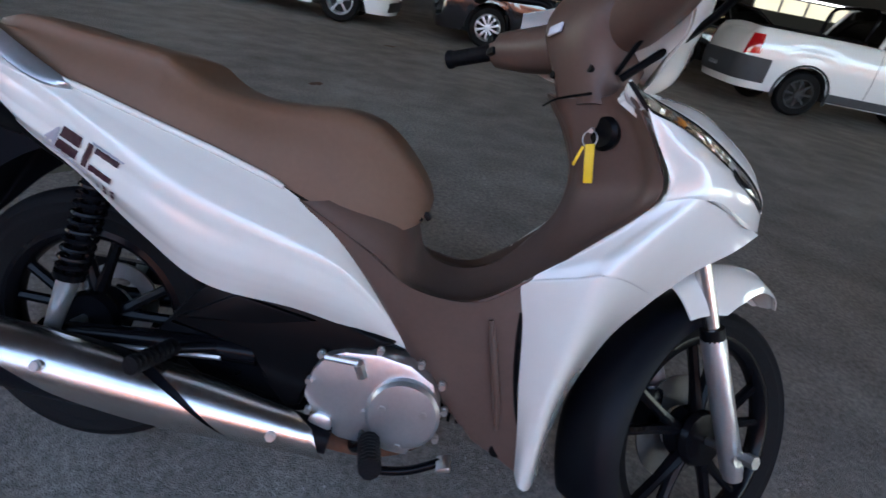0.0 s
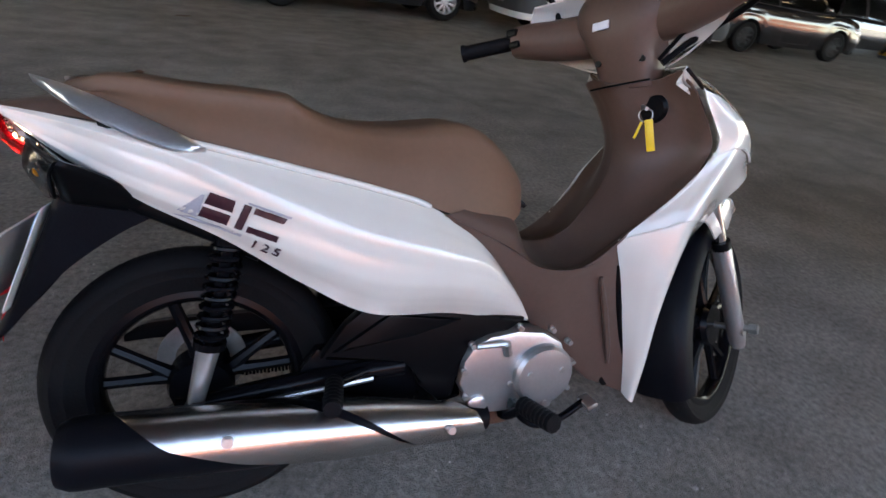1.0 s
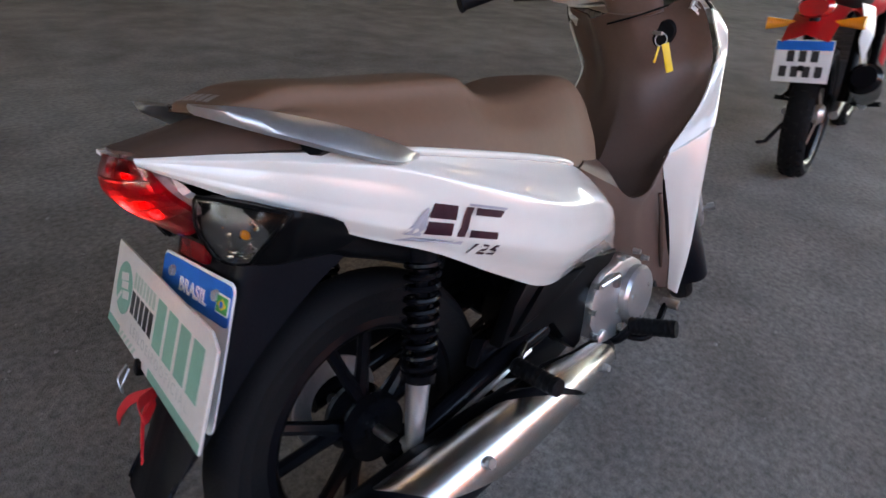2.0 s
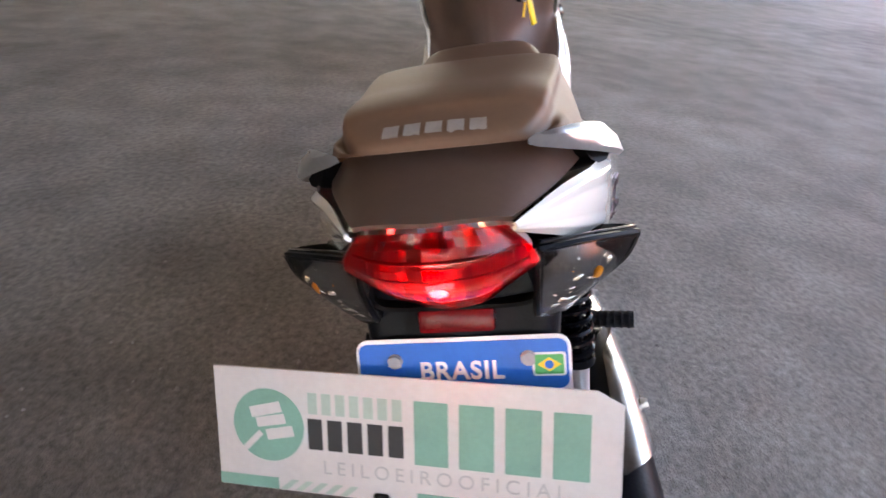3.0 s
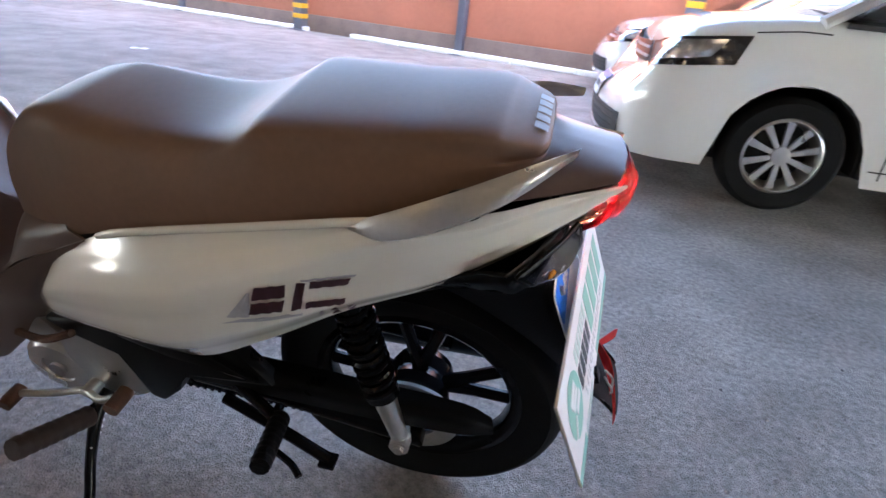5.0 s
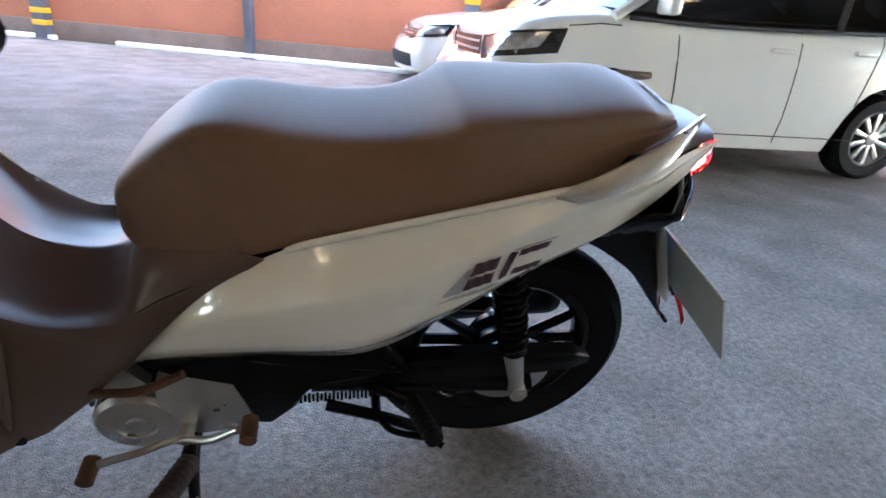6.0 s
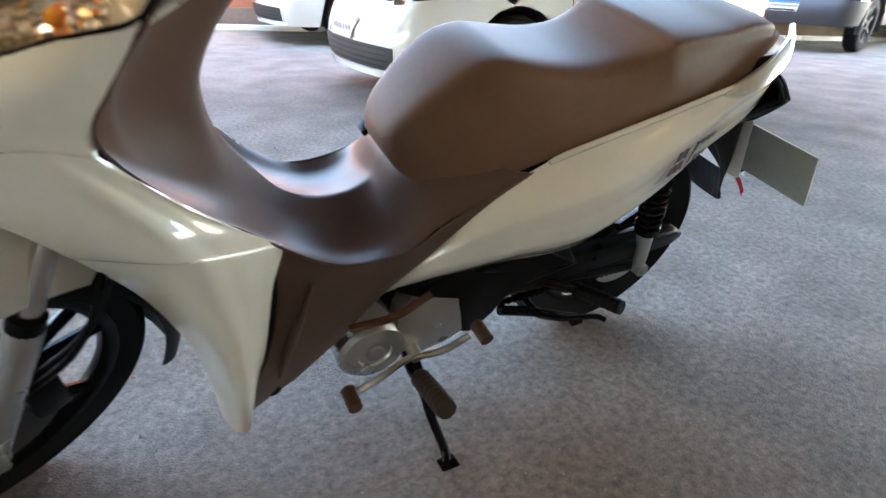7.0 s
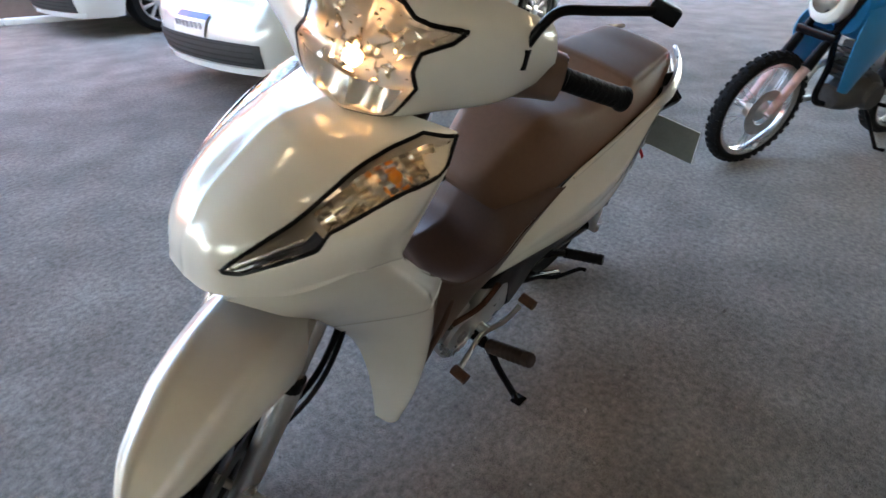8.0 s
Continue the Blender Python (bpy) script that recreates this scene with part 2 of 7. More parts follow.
def box(bm, c, s, bevel=0.0, m=None, seg=2):
    """A box of centre c and size s, its edges rounded."""
    b = bmesh.new()
    bmesh.ops.create_cube(b, size=1)
    bmesh.ops.scale(b, vec=s, verts=b.verts)
    if bevel:
        bmesh.ops.bevel(b, geom=b.edges[:], offset=bevel, segments=seg, affect="EDGES", profile=0.6)
    if m is not None:
        bmesh.ops.transform(b, matrix=m, verts=b.verts)
    bmesh.ops.translate(b, vec=c, verts=b.verts)
    return merge(bm, b)


def merge(bm, b):
    me = bpy.data.meshes.new("t")
    b.to_mesh(me)
    b.free()
    bm.from_mesh(me)
    bpy.data.meshes.remove(me)
    return bm


def prism(bm, outline, h, m=None, bevel=0.0):
    """An outline (x, y) raised by h along z, then laid by m."""
    b = bmesh.new()
    lo = [b.verts.new((x, y, 0)) for x, y in outline]
    hi = [b.verts.new((x, y, h)) for x, y in outline]
    b.faces.new(lo[::-1])
    b.faces.new(hi)
    k = len(lo)
    for i in range(k):
        b.faces.new((lo[i], lo[(i + 1) % k], hi[(i + 1) % k], hi[i]))
    if bevel:
        bmesh.ops.bevel(b, geom=b.edges[:], offset=bevel, segments=2, affect="EDGES", profile=0.6)
    if m is not None:
        bmesh.ops.transform(b, matrix=m, verts=b.verts)
    return merge(bm, b)


def rough_facets(g, nu, nv, depth, seed):
    """A coarse grid over g whose points are sunk unevenly, for the facets of a lamp reflector."""
    r_ = np.random.default_rng(seed)
    a = np.linspace(0, len(g) - 1, nu).round().astype(int)
    b = np.linspace(0, g.shape[1] - 1, nv).round().astype(int)
    n_ = normals(g)[np.ix_(a, b)]
    return g[np.ix_(a, b)] + n_ * (r_.uniform(-1, 1, (nu, nv, 1)) * depth)


def smooth(me, angle=40):
    for p in me.polygons:
        p.use_smooth = True
    me.set_sharp_from_angle(angle=radians(angle))


def part(name, bm, material, parent=None, label="", angle=40, fix=True):
    """Links a bmesh as one mesh object under a thing or a part."""
    if fix:
        bmesh.ops.recalc_face_normals(bm, faces=bm.faces)
    me = bpy.data.meshes.new(name)
    bm.to_mesh(me)
    bm.free()
    smooth(me, angle)
    me.materials.append(material)
    ob = new(name, me)
    ob.parent = parent
    if label:
        ob["label"] = label
    return ob


def thing(name, m, label, category, group="", kind=""):
    ob = new(name)
    ob.empty_display_size = 0.1
    ob.matrix_basis = m
    return tagged(ob, label, category, group, kind)


def words(name, text, size, m, material, parent, depth=0.0006, spread=1.0, shear=0.0, bold=0.0):
    """Flat raised lettering in the built-in font."""
    cu = bpy.data.curves.new(name, "FONT")
    cu.body, cu.size, cu.extrude, cu.shear, cu.offset = text, size, depth, shear, bold
    cu.align_x, cu.align_y, cu.space_character = "CENTER", "CENTER", spread
    tmp = bpy.data.objects.new(name, cu)
    me = bpy.data.meshes.new_from_object(tmp)
    bpy.data.objects.remove(tmp)
    bpy.data.curves.remove(cu)
    me.transform(m)
    me.materials.clear()
    me.materials.append(material)
    ob = new(name, me)
    ob.parent = parent
    return ob


def bm_new():
    return bmesh.new()


def laid(origin, right, up):
    """A frame whose x runs along right, y along up, z out of the face."""
    x = Vector(right).normalized()
    z = x.cross(Vector(up)).normalized()
    y = z.cross(x)
    return Matrix((( x.x, y.x, z.x, origin[0]), (x.y, y.y, z.y, origin[1]), (x.z, y.z, z.z, origin[2]), (0, 0, 0, 1)))


# ---------- the yard ----------
def slab(name, c, s, material, label, category, m=None, bevel=0.0):
    bm = bm_new()
    box(bm, (0, 0, 0), s, bevel)
    ob = part(name, bm, material)
    ob.matrix_basis = Matrix.Translation(c) @ (m or Matrix())
    return tagged(ob, label, category, kind="structure")


bm = bm_new()
bmesh.ops.create_grid(bm, x_segments=4, y_segments=4, size=900)
tagged(part("ground", bm, M_GROUND, fix=False), "worn grey asphalt yard with coarse grit", "ground", kind="structure")

# low orange wall along one side, with plinth, kerb and posts
WALL_TURN = math.atan(-0.30)
WALL = Matrix.Translation((0, -7.62, 0)) @ Matrix.Rotation(WALL_TURN, 4, "Z")
bm = bm_new()
box(bm, (12, -0.1, 1.40), (60, 0.2, 2.40), 0.01)
wall = tagged(part("wall_south", bm, M_WALL), "low orange painted masonry boundary wall", "wall", kind="structure")
wall.matrix_basis = WALL
bm = bm_new()
box(bm, (12, -0.085, 0.14), (60, 0.23, 0.28), 0.008)
plinth = tagged(part("trim_plinth", bm, M_WALLBASE), "stained grey brown plinth along the wall", "plinth", kind="structure")
plinth.matrix_basis = WALL
bm = bm_new()
box(bm, (12, -0.1, 2.64), (60, 0.27, 0.08), 0.012)
cope = tagged(part("trim_coping", bm, M_WALLBASE), "grey concrete coping on the wall", "coping", kind="structure")
cope.matrix_basis = WALL


def kerb_stone(x0, x1, parent):
    bm = bm_new()
    box(bm, ((x0 + x1) / 2, 0.11, 0.035), (x1 - x0 - 0.012, 0.13, 0.07), 0.014)
    return part("kerb_stone", bm, M_KERB, parent)


kerb = thing("kerb", WALL, "white concrete kerb stones at the wall foot", "kerb", kind="structure")
for i in range(-14, 34):
    if i not in (3,):
        kerb_stone(0.68 + i * 1.0, 1.68 + i * 1.0, kerb)


def wall_post(x, striped):
    t = thing("wall_post", WALL @ Matrix.Translation((x, 0.10 if striped else 0.05, 0)),
              "dark steel post with yellow black hazard bands" if striped else "slim grey blue post against the orange wall",
              "post", "posts along the wall")
    bm = bm_new()
    w = 0.20 if striped else 0.12
    box(bm, (0, 0, 2.15 if striped else 1.34), (w, 0.16, 4.3 if striped else 2.68), 0.012)
    part("shaft", bm, M_COLUMN, t)
    bm = bm_new()
    box(bm, (0, 0.02, 0.008), (w + 0.10, 0.24, 0.016), 0.004)
    part("base_plate", bm, M_COLUMN, t)
    if striped:
        for i in range(4):
            bm = bm_new()
            box(bm, (0, 0, 0.24 + i * 0.17 + (0.28 if i > 1 else 0)), (w + 0.012, 0.172, 0.075), 0.003)
            part("hazard_band", bm, M_HAZARD, t, "yellow painted band")
    return t


for i in range(-4, 10):
    wall_post(4.85 + i * 3.25, i % 2 == 0)


def yard_pillar(x, y):
    t = thing("yard_pillar", pose(x, y, 0, 0, 0, -16.7), "concrete pillar with slanting orange and black hazard stripes", "pillar")
    part("shaft", box(bm_new(), (0, 0, 2.3), (0.34, 0.34, 4.6), 0.02), M_COLUMN, t)
    for k in range(7):
        part("hazard_band", box(bm_new(), (0, 0, 0.14 + k * 0.22), (0.352, 0.352, 0.11), 0.004), M_HAZARD, t, "orange painted band")


yard_pillar(17.6, 10.9)

# roof over the yard, its open edge along the wall, with translucent sheets
bm = bm_new()
ribs = []
for i in range(0, 311):
    x = -17 + i * 0.16
    z = 4.5 + (0.035 if i % 2 else 0.0)
    ribs.append([(x, y, z + (y - 3.2) * 0.03) for y in (3.2, 16, 34)])
shell(bm, np.array(ribs), 0.03)
roof = tagged(part("roof", bm, M_ROOF), "dark corrugated metal roof over the yard", "roof", kind="structure")
roof.matrix_basis = WALL
for i in range(7):
    bm = bm_new()
    box(bm, (-10.5 + i * 6.5, 18.9, 4.55), (0.16, 30.0, 0.28), 0.01)
    beam = tagged(part("trim_beam", bm, M_COLUMN), "dark steel roof beam", "beam", kind="structure")
    beam.matrix_basis = WALL @ Matrix.Translation((0, 0, -0.42)) @ Matrix.Rotation(radians(1.7), 4, "X")
for i in range(8):
    for y in (9.0, 12.6, 17.0):
        bm = bm_new()
        box(bm, (-9.4 + i * 4.3 + (y * 0.37) % 1.3, y, 4.43 + (y - 3.2) * 0.03), (0.42, 0.62, 0.02), 0.004)
        sh = tagged(part("roof_light", bm, M_SKYLIGHT), "warm translucent sheet in the roof", "roof light", "sheets in the roof")
        sh.matrix_basis = WALL
# plain wall added to close the yard's far side
slab("wall_north", (14, 24.0, 3.6), (84, 0.25, 7.2), M_UNLITWALL, "far wall added to close the yard, near black for shade", "wall")
# two unseen blockers added to cut the daylight from the gate end
slab("wall_west_blocker", (-12.6, 15.0, 2.9), (0.25, 18.0, 5.8), M_UNLITWALL, "unseen dark wall added beside the open gate to cut its light", "wall")
slab("wall_gate_blocker", (-12.6, -0.4, 4.5), (0.25, 12.8, 2.6), M_UNLITWALL, "unseen dark sheet added over the open gate to cut its light", "wall")
slab("wall_east", (60.0, 4, 1.2), (0.25, 60, 2.4), M_PALEWALL, "pale low wall at the sunlit end of the yard", "wall")

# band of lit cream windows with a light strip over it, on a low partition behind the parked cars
slab("wall_partition", (17, 21.1, 1.75), (16, 0.12, 3.5), M_UNLITWALL, "partition wall behind the parked cars, near black for shade", "wall")
band = thing("window_1", Matrix.Translation((9.4, 21.0, 1.76)), "long band of cream translucent window panes", "window", kind="structure")
for i in range(15):
    bm = bm_new()
    box(bm, (0.46 + i * 0.92, 0, 0.22), (0.84, 0.02, 0.44), 0.006)
    part("pane", bm, M_CREAM, band)
    bm = bm_new()
    box(bm, (i * 0.92, -0.01, 0.22), (0.06, 0.05, 0.50), 0.004)
    part("mullion", bm, M_COLUMN, band)
lamp_strip = thing("strip_light", Matrix.Translation((9.4, 21.01, 2.30)), "long white strip light above the window band", "light")
bm = bm_new()
box(bm, (6.9, 0.03, 0.03), (13.8, 0.08, 0.04), 0.006)
part("housing", bm, M_COLUMN, lamp_strip)
bm = bm_new()
tube(bm, [(0.1, 0, -0.02), (13.7, 0, -0.02)], 0.024, seg=8)
part("tube", bm, M_TUBE, lamp_strip, "glowing tube")


# ---------- the step-through motorcycle, leaning on its side stand ----------
LEAN = 13.68
STEER, RAKE, AXIS_X = 29.0, 26.5, 1.313
bike = thing("motorcycle", TILT @ pose(0, 0, 0, -LEAN, 0, 0),
             "pearl white and brown step-through motorcycle leaning on its side stand", "motorcycle")
_ax = Vector((-math.sin(radians(RAKE)), 0, math.cos(radians(RAKE))))
TURN = Matrix.Translation((AXIS_X, 0, 0)) @ Matrix.Rotation(radians(STEER), 4, _ax) @ Matrix.Translation((-AXIS_X, 0, 0))


def both(name, g, material, label="", thick=0.003, parent=None, m=None):
    """A panel and its twin on the other side."""
    out = []
    for h in (g, flip(g)):
        bm = bm_new()
        shell(bm, h, thick)
        ob = part(name, bm, material, parent or bike, label)
        if m is not None:
            ob.matrix_basis = m
        out.append(ob)
    return out


def place(g, u, v, off=0.0):
    """A point of the grid g at the shares u, v, raised by off."""
    nu, nv = g.shape[:2]
    a, b = min(max(u, 0), 1) * (nu - 1), min(max(v, 0), 1) * (nv - 1)
    i, j = min(int(a), nu - 2), min(int(b), nv - 2)
    a, b = a - i, b - j
    q = lambda k: (k[i, j] * (1 - a) + k[i + 1, j] * a) * (1 - b) + (k[i, j + 1] * (1 - a) + k[i + 1, j + 1] * a) * b
    return q(g) + (q(normals(g)) * off if off else 0)


def wheel(name, centre, r, rim_r, width, m, spokes=5):
    w = width / 2
    bm = bm_new()
    prof = [(rim_r + 0.004, -w * 0.55), (rim_r - 0.010, -w * 0.62), (rim_r - 0.018, -w * 0.50), (rim_r - 0.024, -w * 0.25), (rim_r - 0.024, w * 0.25),
            (rim_r - 0.018, w * 0.50), (rim_r - 0.010, w * 0.62), (rim_r + 0.004, w * 0.55)]
    lathe(bm, prof, seg=64, closed=True)
    ob = part(name, bm, M_SATIN, bike, "gloss black alloy wheel")
    ob.matrix_basis = m @ Matrix.Translation(centre)
    h = r - rim_r
    bm = bm_new()
    tp = []
    for i in range(15):
        a = math.pi * (-0.60 + 1.20 * i / 14)
        tp.append((rim_r - 0.004 + h * (0.42 + 0.58 * math.cos(a * 0.82)) if abs(a) < 1.9 else rim_r, w * math.sin(min(max(a, -1.57), 1.57)) * (1.0 if abs(a) < 1.58 else 0.86)))
    lathe(bm, tp + [(rim_r - 0.006, w * 0.5), (rim_r - 0.006, -w * 0.5)], seg=72, closed=True)
    part("tyre", bm, M_RUBBER, ob, "worn black rubber tyre")
    bm = bm_new()
    count = 58
    for i in range(count):
        a = 2 * math.pi * i / count
        for side in (-1, 1):
            b = bmesh.new()
            bmesh.ops.create_cube(b, size=1)
            bmesh.ops.scale(b, vec=(0.013, w * 0.50, 0.007), verts=b.verts)
            bmesh.ops.rotate(b, matrix=Matrix.Rotation(radians(24 * side), 3, "Z"), verts=b.verts)
            bmesh.ops.rotate(b, matrix=Matrix.Rotation(radians(-33 * side), 3, "X"), verts=b.verts)
            bmesh.ops.translate(b, vec=(0, side * w * 0.50, r - 0.0065 - h * 0.10), verts=b.verts)
            bmesh.ops.rotate(b, matrix=Matrix.Rotation(a + side * 0.025, 3, "Y"), verts=b.verts)
            merge(bm, b)
    part("tread", bm, M_RUBBER, ob)
    bm = bm_new()
    lathe(bm, [(0.020, -w * 0.95), (0.052, -w * 0.9), (0.058, -w * 0.5), (0.050, 0), (0.058, w * 0.5), (0.052, w * 0.9), (0.020, w * 0.95)], seg=36)
    part("hub", bm, M_SATIN, ob)
    for i in range(spokes):
        a = 2 * math.pi * (i + 0.3) / spokes
        bm = bm_new()
        for s in (-1, 1):
            pts = [(0.048, 0), (rim_r * 0.52, s * 0.016), (rim_r - 0.018, s * rim_r * 0.20)]
            q = [(x * math.cos(a) - y * math.sin(a), 0, x * math.sin(a) + y * math.cos(a)) for x, y in pts]
            tube(bm, q, [0.016, 0.011, 0.011], seg=8, n=8)
        part("spoke", bm, M_SATIN, ob)
    return ob


wheel("rear_wheel", (0.004, 0, 0.250), 0.260, 0.182, 0.082, Matrix())
wheel("front_wheel", (1.222, 0, 0.284), 0.265, 0.212, 0.064, TURN)

# white side covers under the seat
COVER = net([
    [(-0.247, 0.062, 0.730), (-0.247, 0.063, 0.728), (-0.247, 0.063, 0.726), (-0.246, 0.062, 0.724), (-0.245, 0.060, 0.722)],
    [(-0.172, 0.100, 0.724), (-0.168, 0.108, 0.713), (-0.163, 0.114, 0.698), (-0.157, 0.116, 0.681), (-0.150, 0.113, 0.664)],
    [(-0.108, 0.135, 0.717), (-0.098, 0.145, 0.700), (-0.084, 0.151, 0.672), (-0.068, 0.150, 0.640), (-0.054, 0.140, 0.610)],
    [(0.018, 0.151, 0.697), (0.024, 0.164, 0.673), (0.033, 0.172, 0.635), (0.043, 0.168, 0.595), (0.052, 0.153, 0.559)],
    [(0.166, 0.155, 0.667), (0.170, 0.180, 0.635), (0.172, 0.199, 0.588), (0.170, 0.194, 0.538), (0.167, 0.166, 0.490)]] + [
    [(0.285, 0.154, 0.641), (0.288, 0.186, 0.600), (0.289, 0.204, 0.545), (0.284, 0.197, 0.484), (0.278, 0.170, 0.435)],
    [(0.378, 0.150, 0.613), (0.390, 0.178, 0.570), (0.400, 0.193, 0.520), (0.411, 0.180, 0.465), (0.420, 0.147, 0.420)],
    [(0.475, 0.145, 0.555), (0.490, 0.162, 0.522), (0.502, 0.166, 0.485), (0.512, 0.154, 0.440), (0.520, 0.126, 0.399)],
    [(0.562, 0.122, 0.462), (0.569, 0.130, 0.445), (0.574, 0.131, 0.427), (0.578, 0.125, 0.407), (0.582, 0.114, 0.388)],
    [(0.614, 0.107, 0.384), (0.616, 0.107, 0.382), (0.617, 0.107, 0.380), (0.618, 0.106, 0.378), (0.618, 0.105, 0.376)]], 84, 46)
cu_, cv_ = np.linspace(0, 1, COVER.shape[0])[:, None], np.linspace(0, 1, COVER.shape[1])[None, :]
fold_a = np.interp(cu_, [0.15, 0.29, 0.385, 0.49, 0.63, 0.9], [0.15, 0.20, 0.32, 0.37, 0.36, 0.30])
fold_b = np.interp(cu_, [0.20, 0.38, 0.52, 0.67, 0.92], [0.81, 0.77, 0.69, 0.65, 0.60])
COVER[..., 1] += np.sin(np.pi * np.clip(cu_ * 1.12, 0, 1)) ** 0.7 * (0.0075 * np.maximum(0, 1 - np.abs(cv_ - fold_a) / 0.17) + 0.0060 * np.maximum(0, 1 - np.abs(cv_ - fold_b) / 0.16) - 0.003)
side_covers = both("side_cover", COVER, M_PEARL, "glossy pearl white side cover")

for s, cov in ((1, side_covers[0]), (-1, side_covers[1])):
    lip = np.array([place(COVER, u, 0.015, 0.0) + (0, 0.002, 0.003) for u in np.linspace(0.30, 0.66, 24)])
    bm = bm_new()
    tube(bm, lip * (1, s, 1), np.interp(np.linspace(0, 1, 24), [0, 0.1, 0.95, 1], [0.002, 0.0055, 0.0055, 0.004]), seg=10)
    part("cover_lip", bm, M_PEARL, cov)

# seat
SEAT_ST = [  # x, top, bottom, half width on top, half width below
    (-0.162, 0.766, 0.760, 0.042, 0.056), (-0.159, 0.770, 0.759, 0.062, 0.074), (-0.150, 0.774, 0.757, 0.076, 0.089), (-0.122, 0.781, 0.748, 0.090, 0.105), (-0.108, 0.786, 0.743, 0.094, 0.110), (-0.085, 0.788, 0.732, 0.098, 0.118), (-0.050, 0.787, 0.716, 0.101, 0.127), (0.000, 0.783, 0.699, 0.107, 0.138),
    (0.070, 0.782, 0.683, 0.115, 0.145), (0.128, 0.780, 0.676, 0.120, 0.145), (0.148, 0.777, 0.672, 0.121, 0.146), (0.162, 0.769, 0.669, 0.120, 0.147), (0.190, 0.755, 0.663, 0.117, 0.148), (0.230, 0.743, 0.654, 0.114, 0.148),
    (0.290, 0.739, 0.640, 0.112, 0.147), (0.350, 0.744, 0.622, 0.111, 0.144), (0.400, 0.751, 0.606, 0.108, 0.140),
    (0.440, 0.754, 0.593, 0.103, 0.135), (0.490, 0.742, 0.580, 0.094, 0.124), (0.545, 0.703, 0.575, 0.078, 0.102), (0.585, 0.660, 0.590, 0.058, 0.071), (0.600, 0.632, 0.612, 0.030, 0.034)]
rows = []
for x, zt, zb, wt, wb in SEAT_ST:
    h = zt - zb
    crisp = min(1, max(0, (0.200 - x) / 0.045))
    soft_ = [(0, 0), (0.50 * wt, 0.001), (0.78 * wt, 0.02 * h + 0.002), (0.95 * wt, 0.10 * h + 0.003), (1.04 * wt, 0.26 * h), (0.5 * wt + 0.54 * wb, 0.58 * h), (wb, h)]
    hard_ = [(0, 0), (0.60 * wt, 0.0015), (0.90 * wt, 0.004 + 0.02 * h), (0.985 * wt, 0.008 + 0.05 * h), (1.02 * wt, 0.022 + 0.08 * h), (0.5 * wt + 0.53 * wb, 0.60 * h + 0.003), (wb, h)]
    half = [(a[0] * (1 - crisp) + b[0] * crisp, zt - a[1] * (1 - crisp) - min(b[1], h) * crisp) for a, b in zip(soft_, hard_)]
    rows.append([(x, y, z) for y, z in half[::-1]] + [(x, -y, z) for y, z in half[1:]])
SEAT = net(rows, 96, 61)
bm = bm_new()
vs = add_grid(bm, SEAT)
for i in range(len(vs) - 1):
    bm.faces.new((vs[i][0], vs[i + 1][0], vs[i + 1][-1], vs[i][-1]))
bm.faces.new(vs[0])
bm.faces.new(vs[-1][::-1])
seat = part("seat", bm, M_SEAT, bike, "brown vinyl dual seat", 60)

DOWN = np.array([0.0, 0.0, -0.037])
# brown tail cover, tail lamp, grab rails
TAIL = DOWN + net([[(-0.02, 0, 0.800), (-0.02, 0.065, 0.797), (-0.02, 0.115, 0.778), (-0.02, 0.138, 0.742)],
            [(-0.12, 0, 0.790), (-0.12, 0.052, 0.788), (-0.12, 0.090, 0.777), (-0.12, 0.116, 0.755)],
            [(-0.19, 0, 0.779), (-0.19, 0.040, 0.777), (-0.187, 0.070, 0.771), (-0.183, 0.090, 0.758)],
            [(-0.247, 0, 0.767), (-0.244, 0.030, 0.767), (-0.241, 0.050, 0.766), (-0.237, 0.064, 0.763)]], 24, 16)
TAIL[..., 1] *= np.interp(TAIL[..., 0], [-0.20, -0.10, -0.02], [0.92, 0.96, 0.94])
whole = lambda g: np.concatenate([flip(g), g[:, 1:]], 1)
bm = bm_new()
shell(bm, whole(TAIL), 0.004)
part("tail_cover", bm, M_BROWN, bike, "smooth brown tail cover")
LAMP = DOWN + net([[(-0.248, 0, 0.764), (-0.246, 0.035, 0.764), (-0.238, 0.064, 0.761)],
            [(-0.258, 0, 0.738), (-0.249, 0.045, 0.736), (-0.226, 0.083, 0.733)],
            [(-0.240, 0, 0.706), (-0.232, 0.042, 0.706), (-0.208, 0.080, 0.712)],
            [(-0.205, 0, 0.670), (-0.200, 0.034, 0.674), (-0.188, 0.064, 0.688)]], 24, 14)
LAMP[..., 1] *= 0.87
bm = bm_new()
add_grid(bm, rough_facets(whole(LAMP) + np.array([0.014, 0, 0.0]), 10, 22, 0.004, 3))
tail_lamp = part("tail_lamp", bm, M_REDPAN, bike, "red tail lamp with a bright faceted reflector", 1)
bm = bm_new()
shell(bm, whole(LAMP), 0.003)
part("red_lens", bm, M_REDGLASS, tail_lamp, "deep red lens").visible_shadow = False
for u in (0.22, 0.38, 0.54, 0.70, 0.86):
    bm = bm_new()
    tube(bm, [place(whole(LAMP), u + 0.06 * math.sin(math.pi * v), v, 0.004) for v in np.linspace(0.04, 0.96, 24)], 0.0013, seg=6)
    part("lens_rib", bm, M_REDPAN, tail_lamp)
bm = bm_new()
lathe(bm, [(0.006, 0.0), (0.006, 0.006), (0.004, 0.009), (0.0005, 0.010)], (0, 0, 0), "x", 18)
ob = part("bulb", bm, M_BULB, tail_lamp, "small lit bulb")
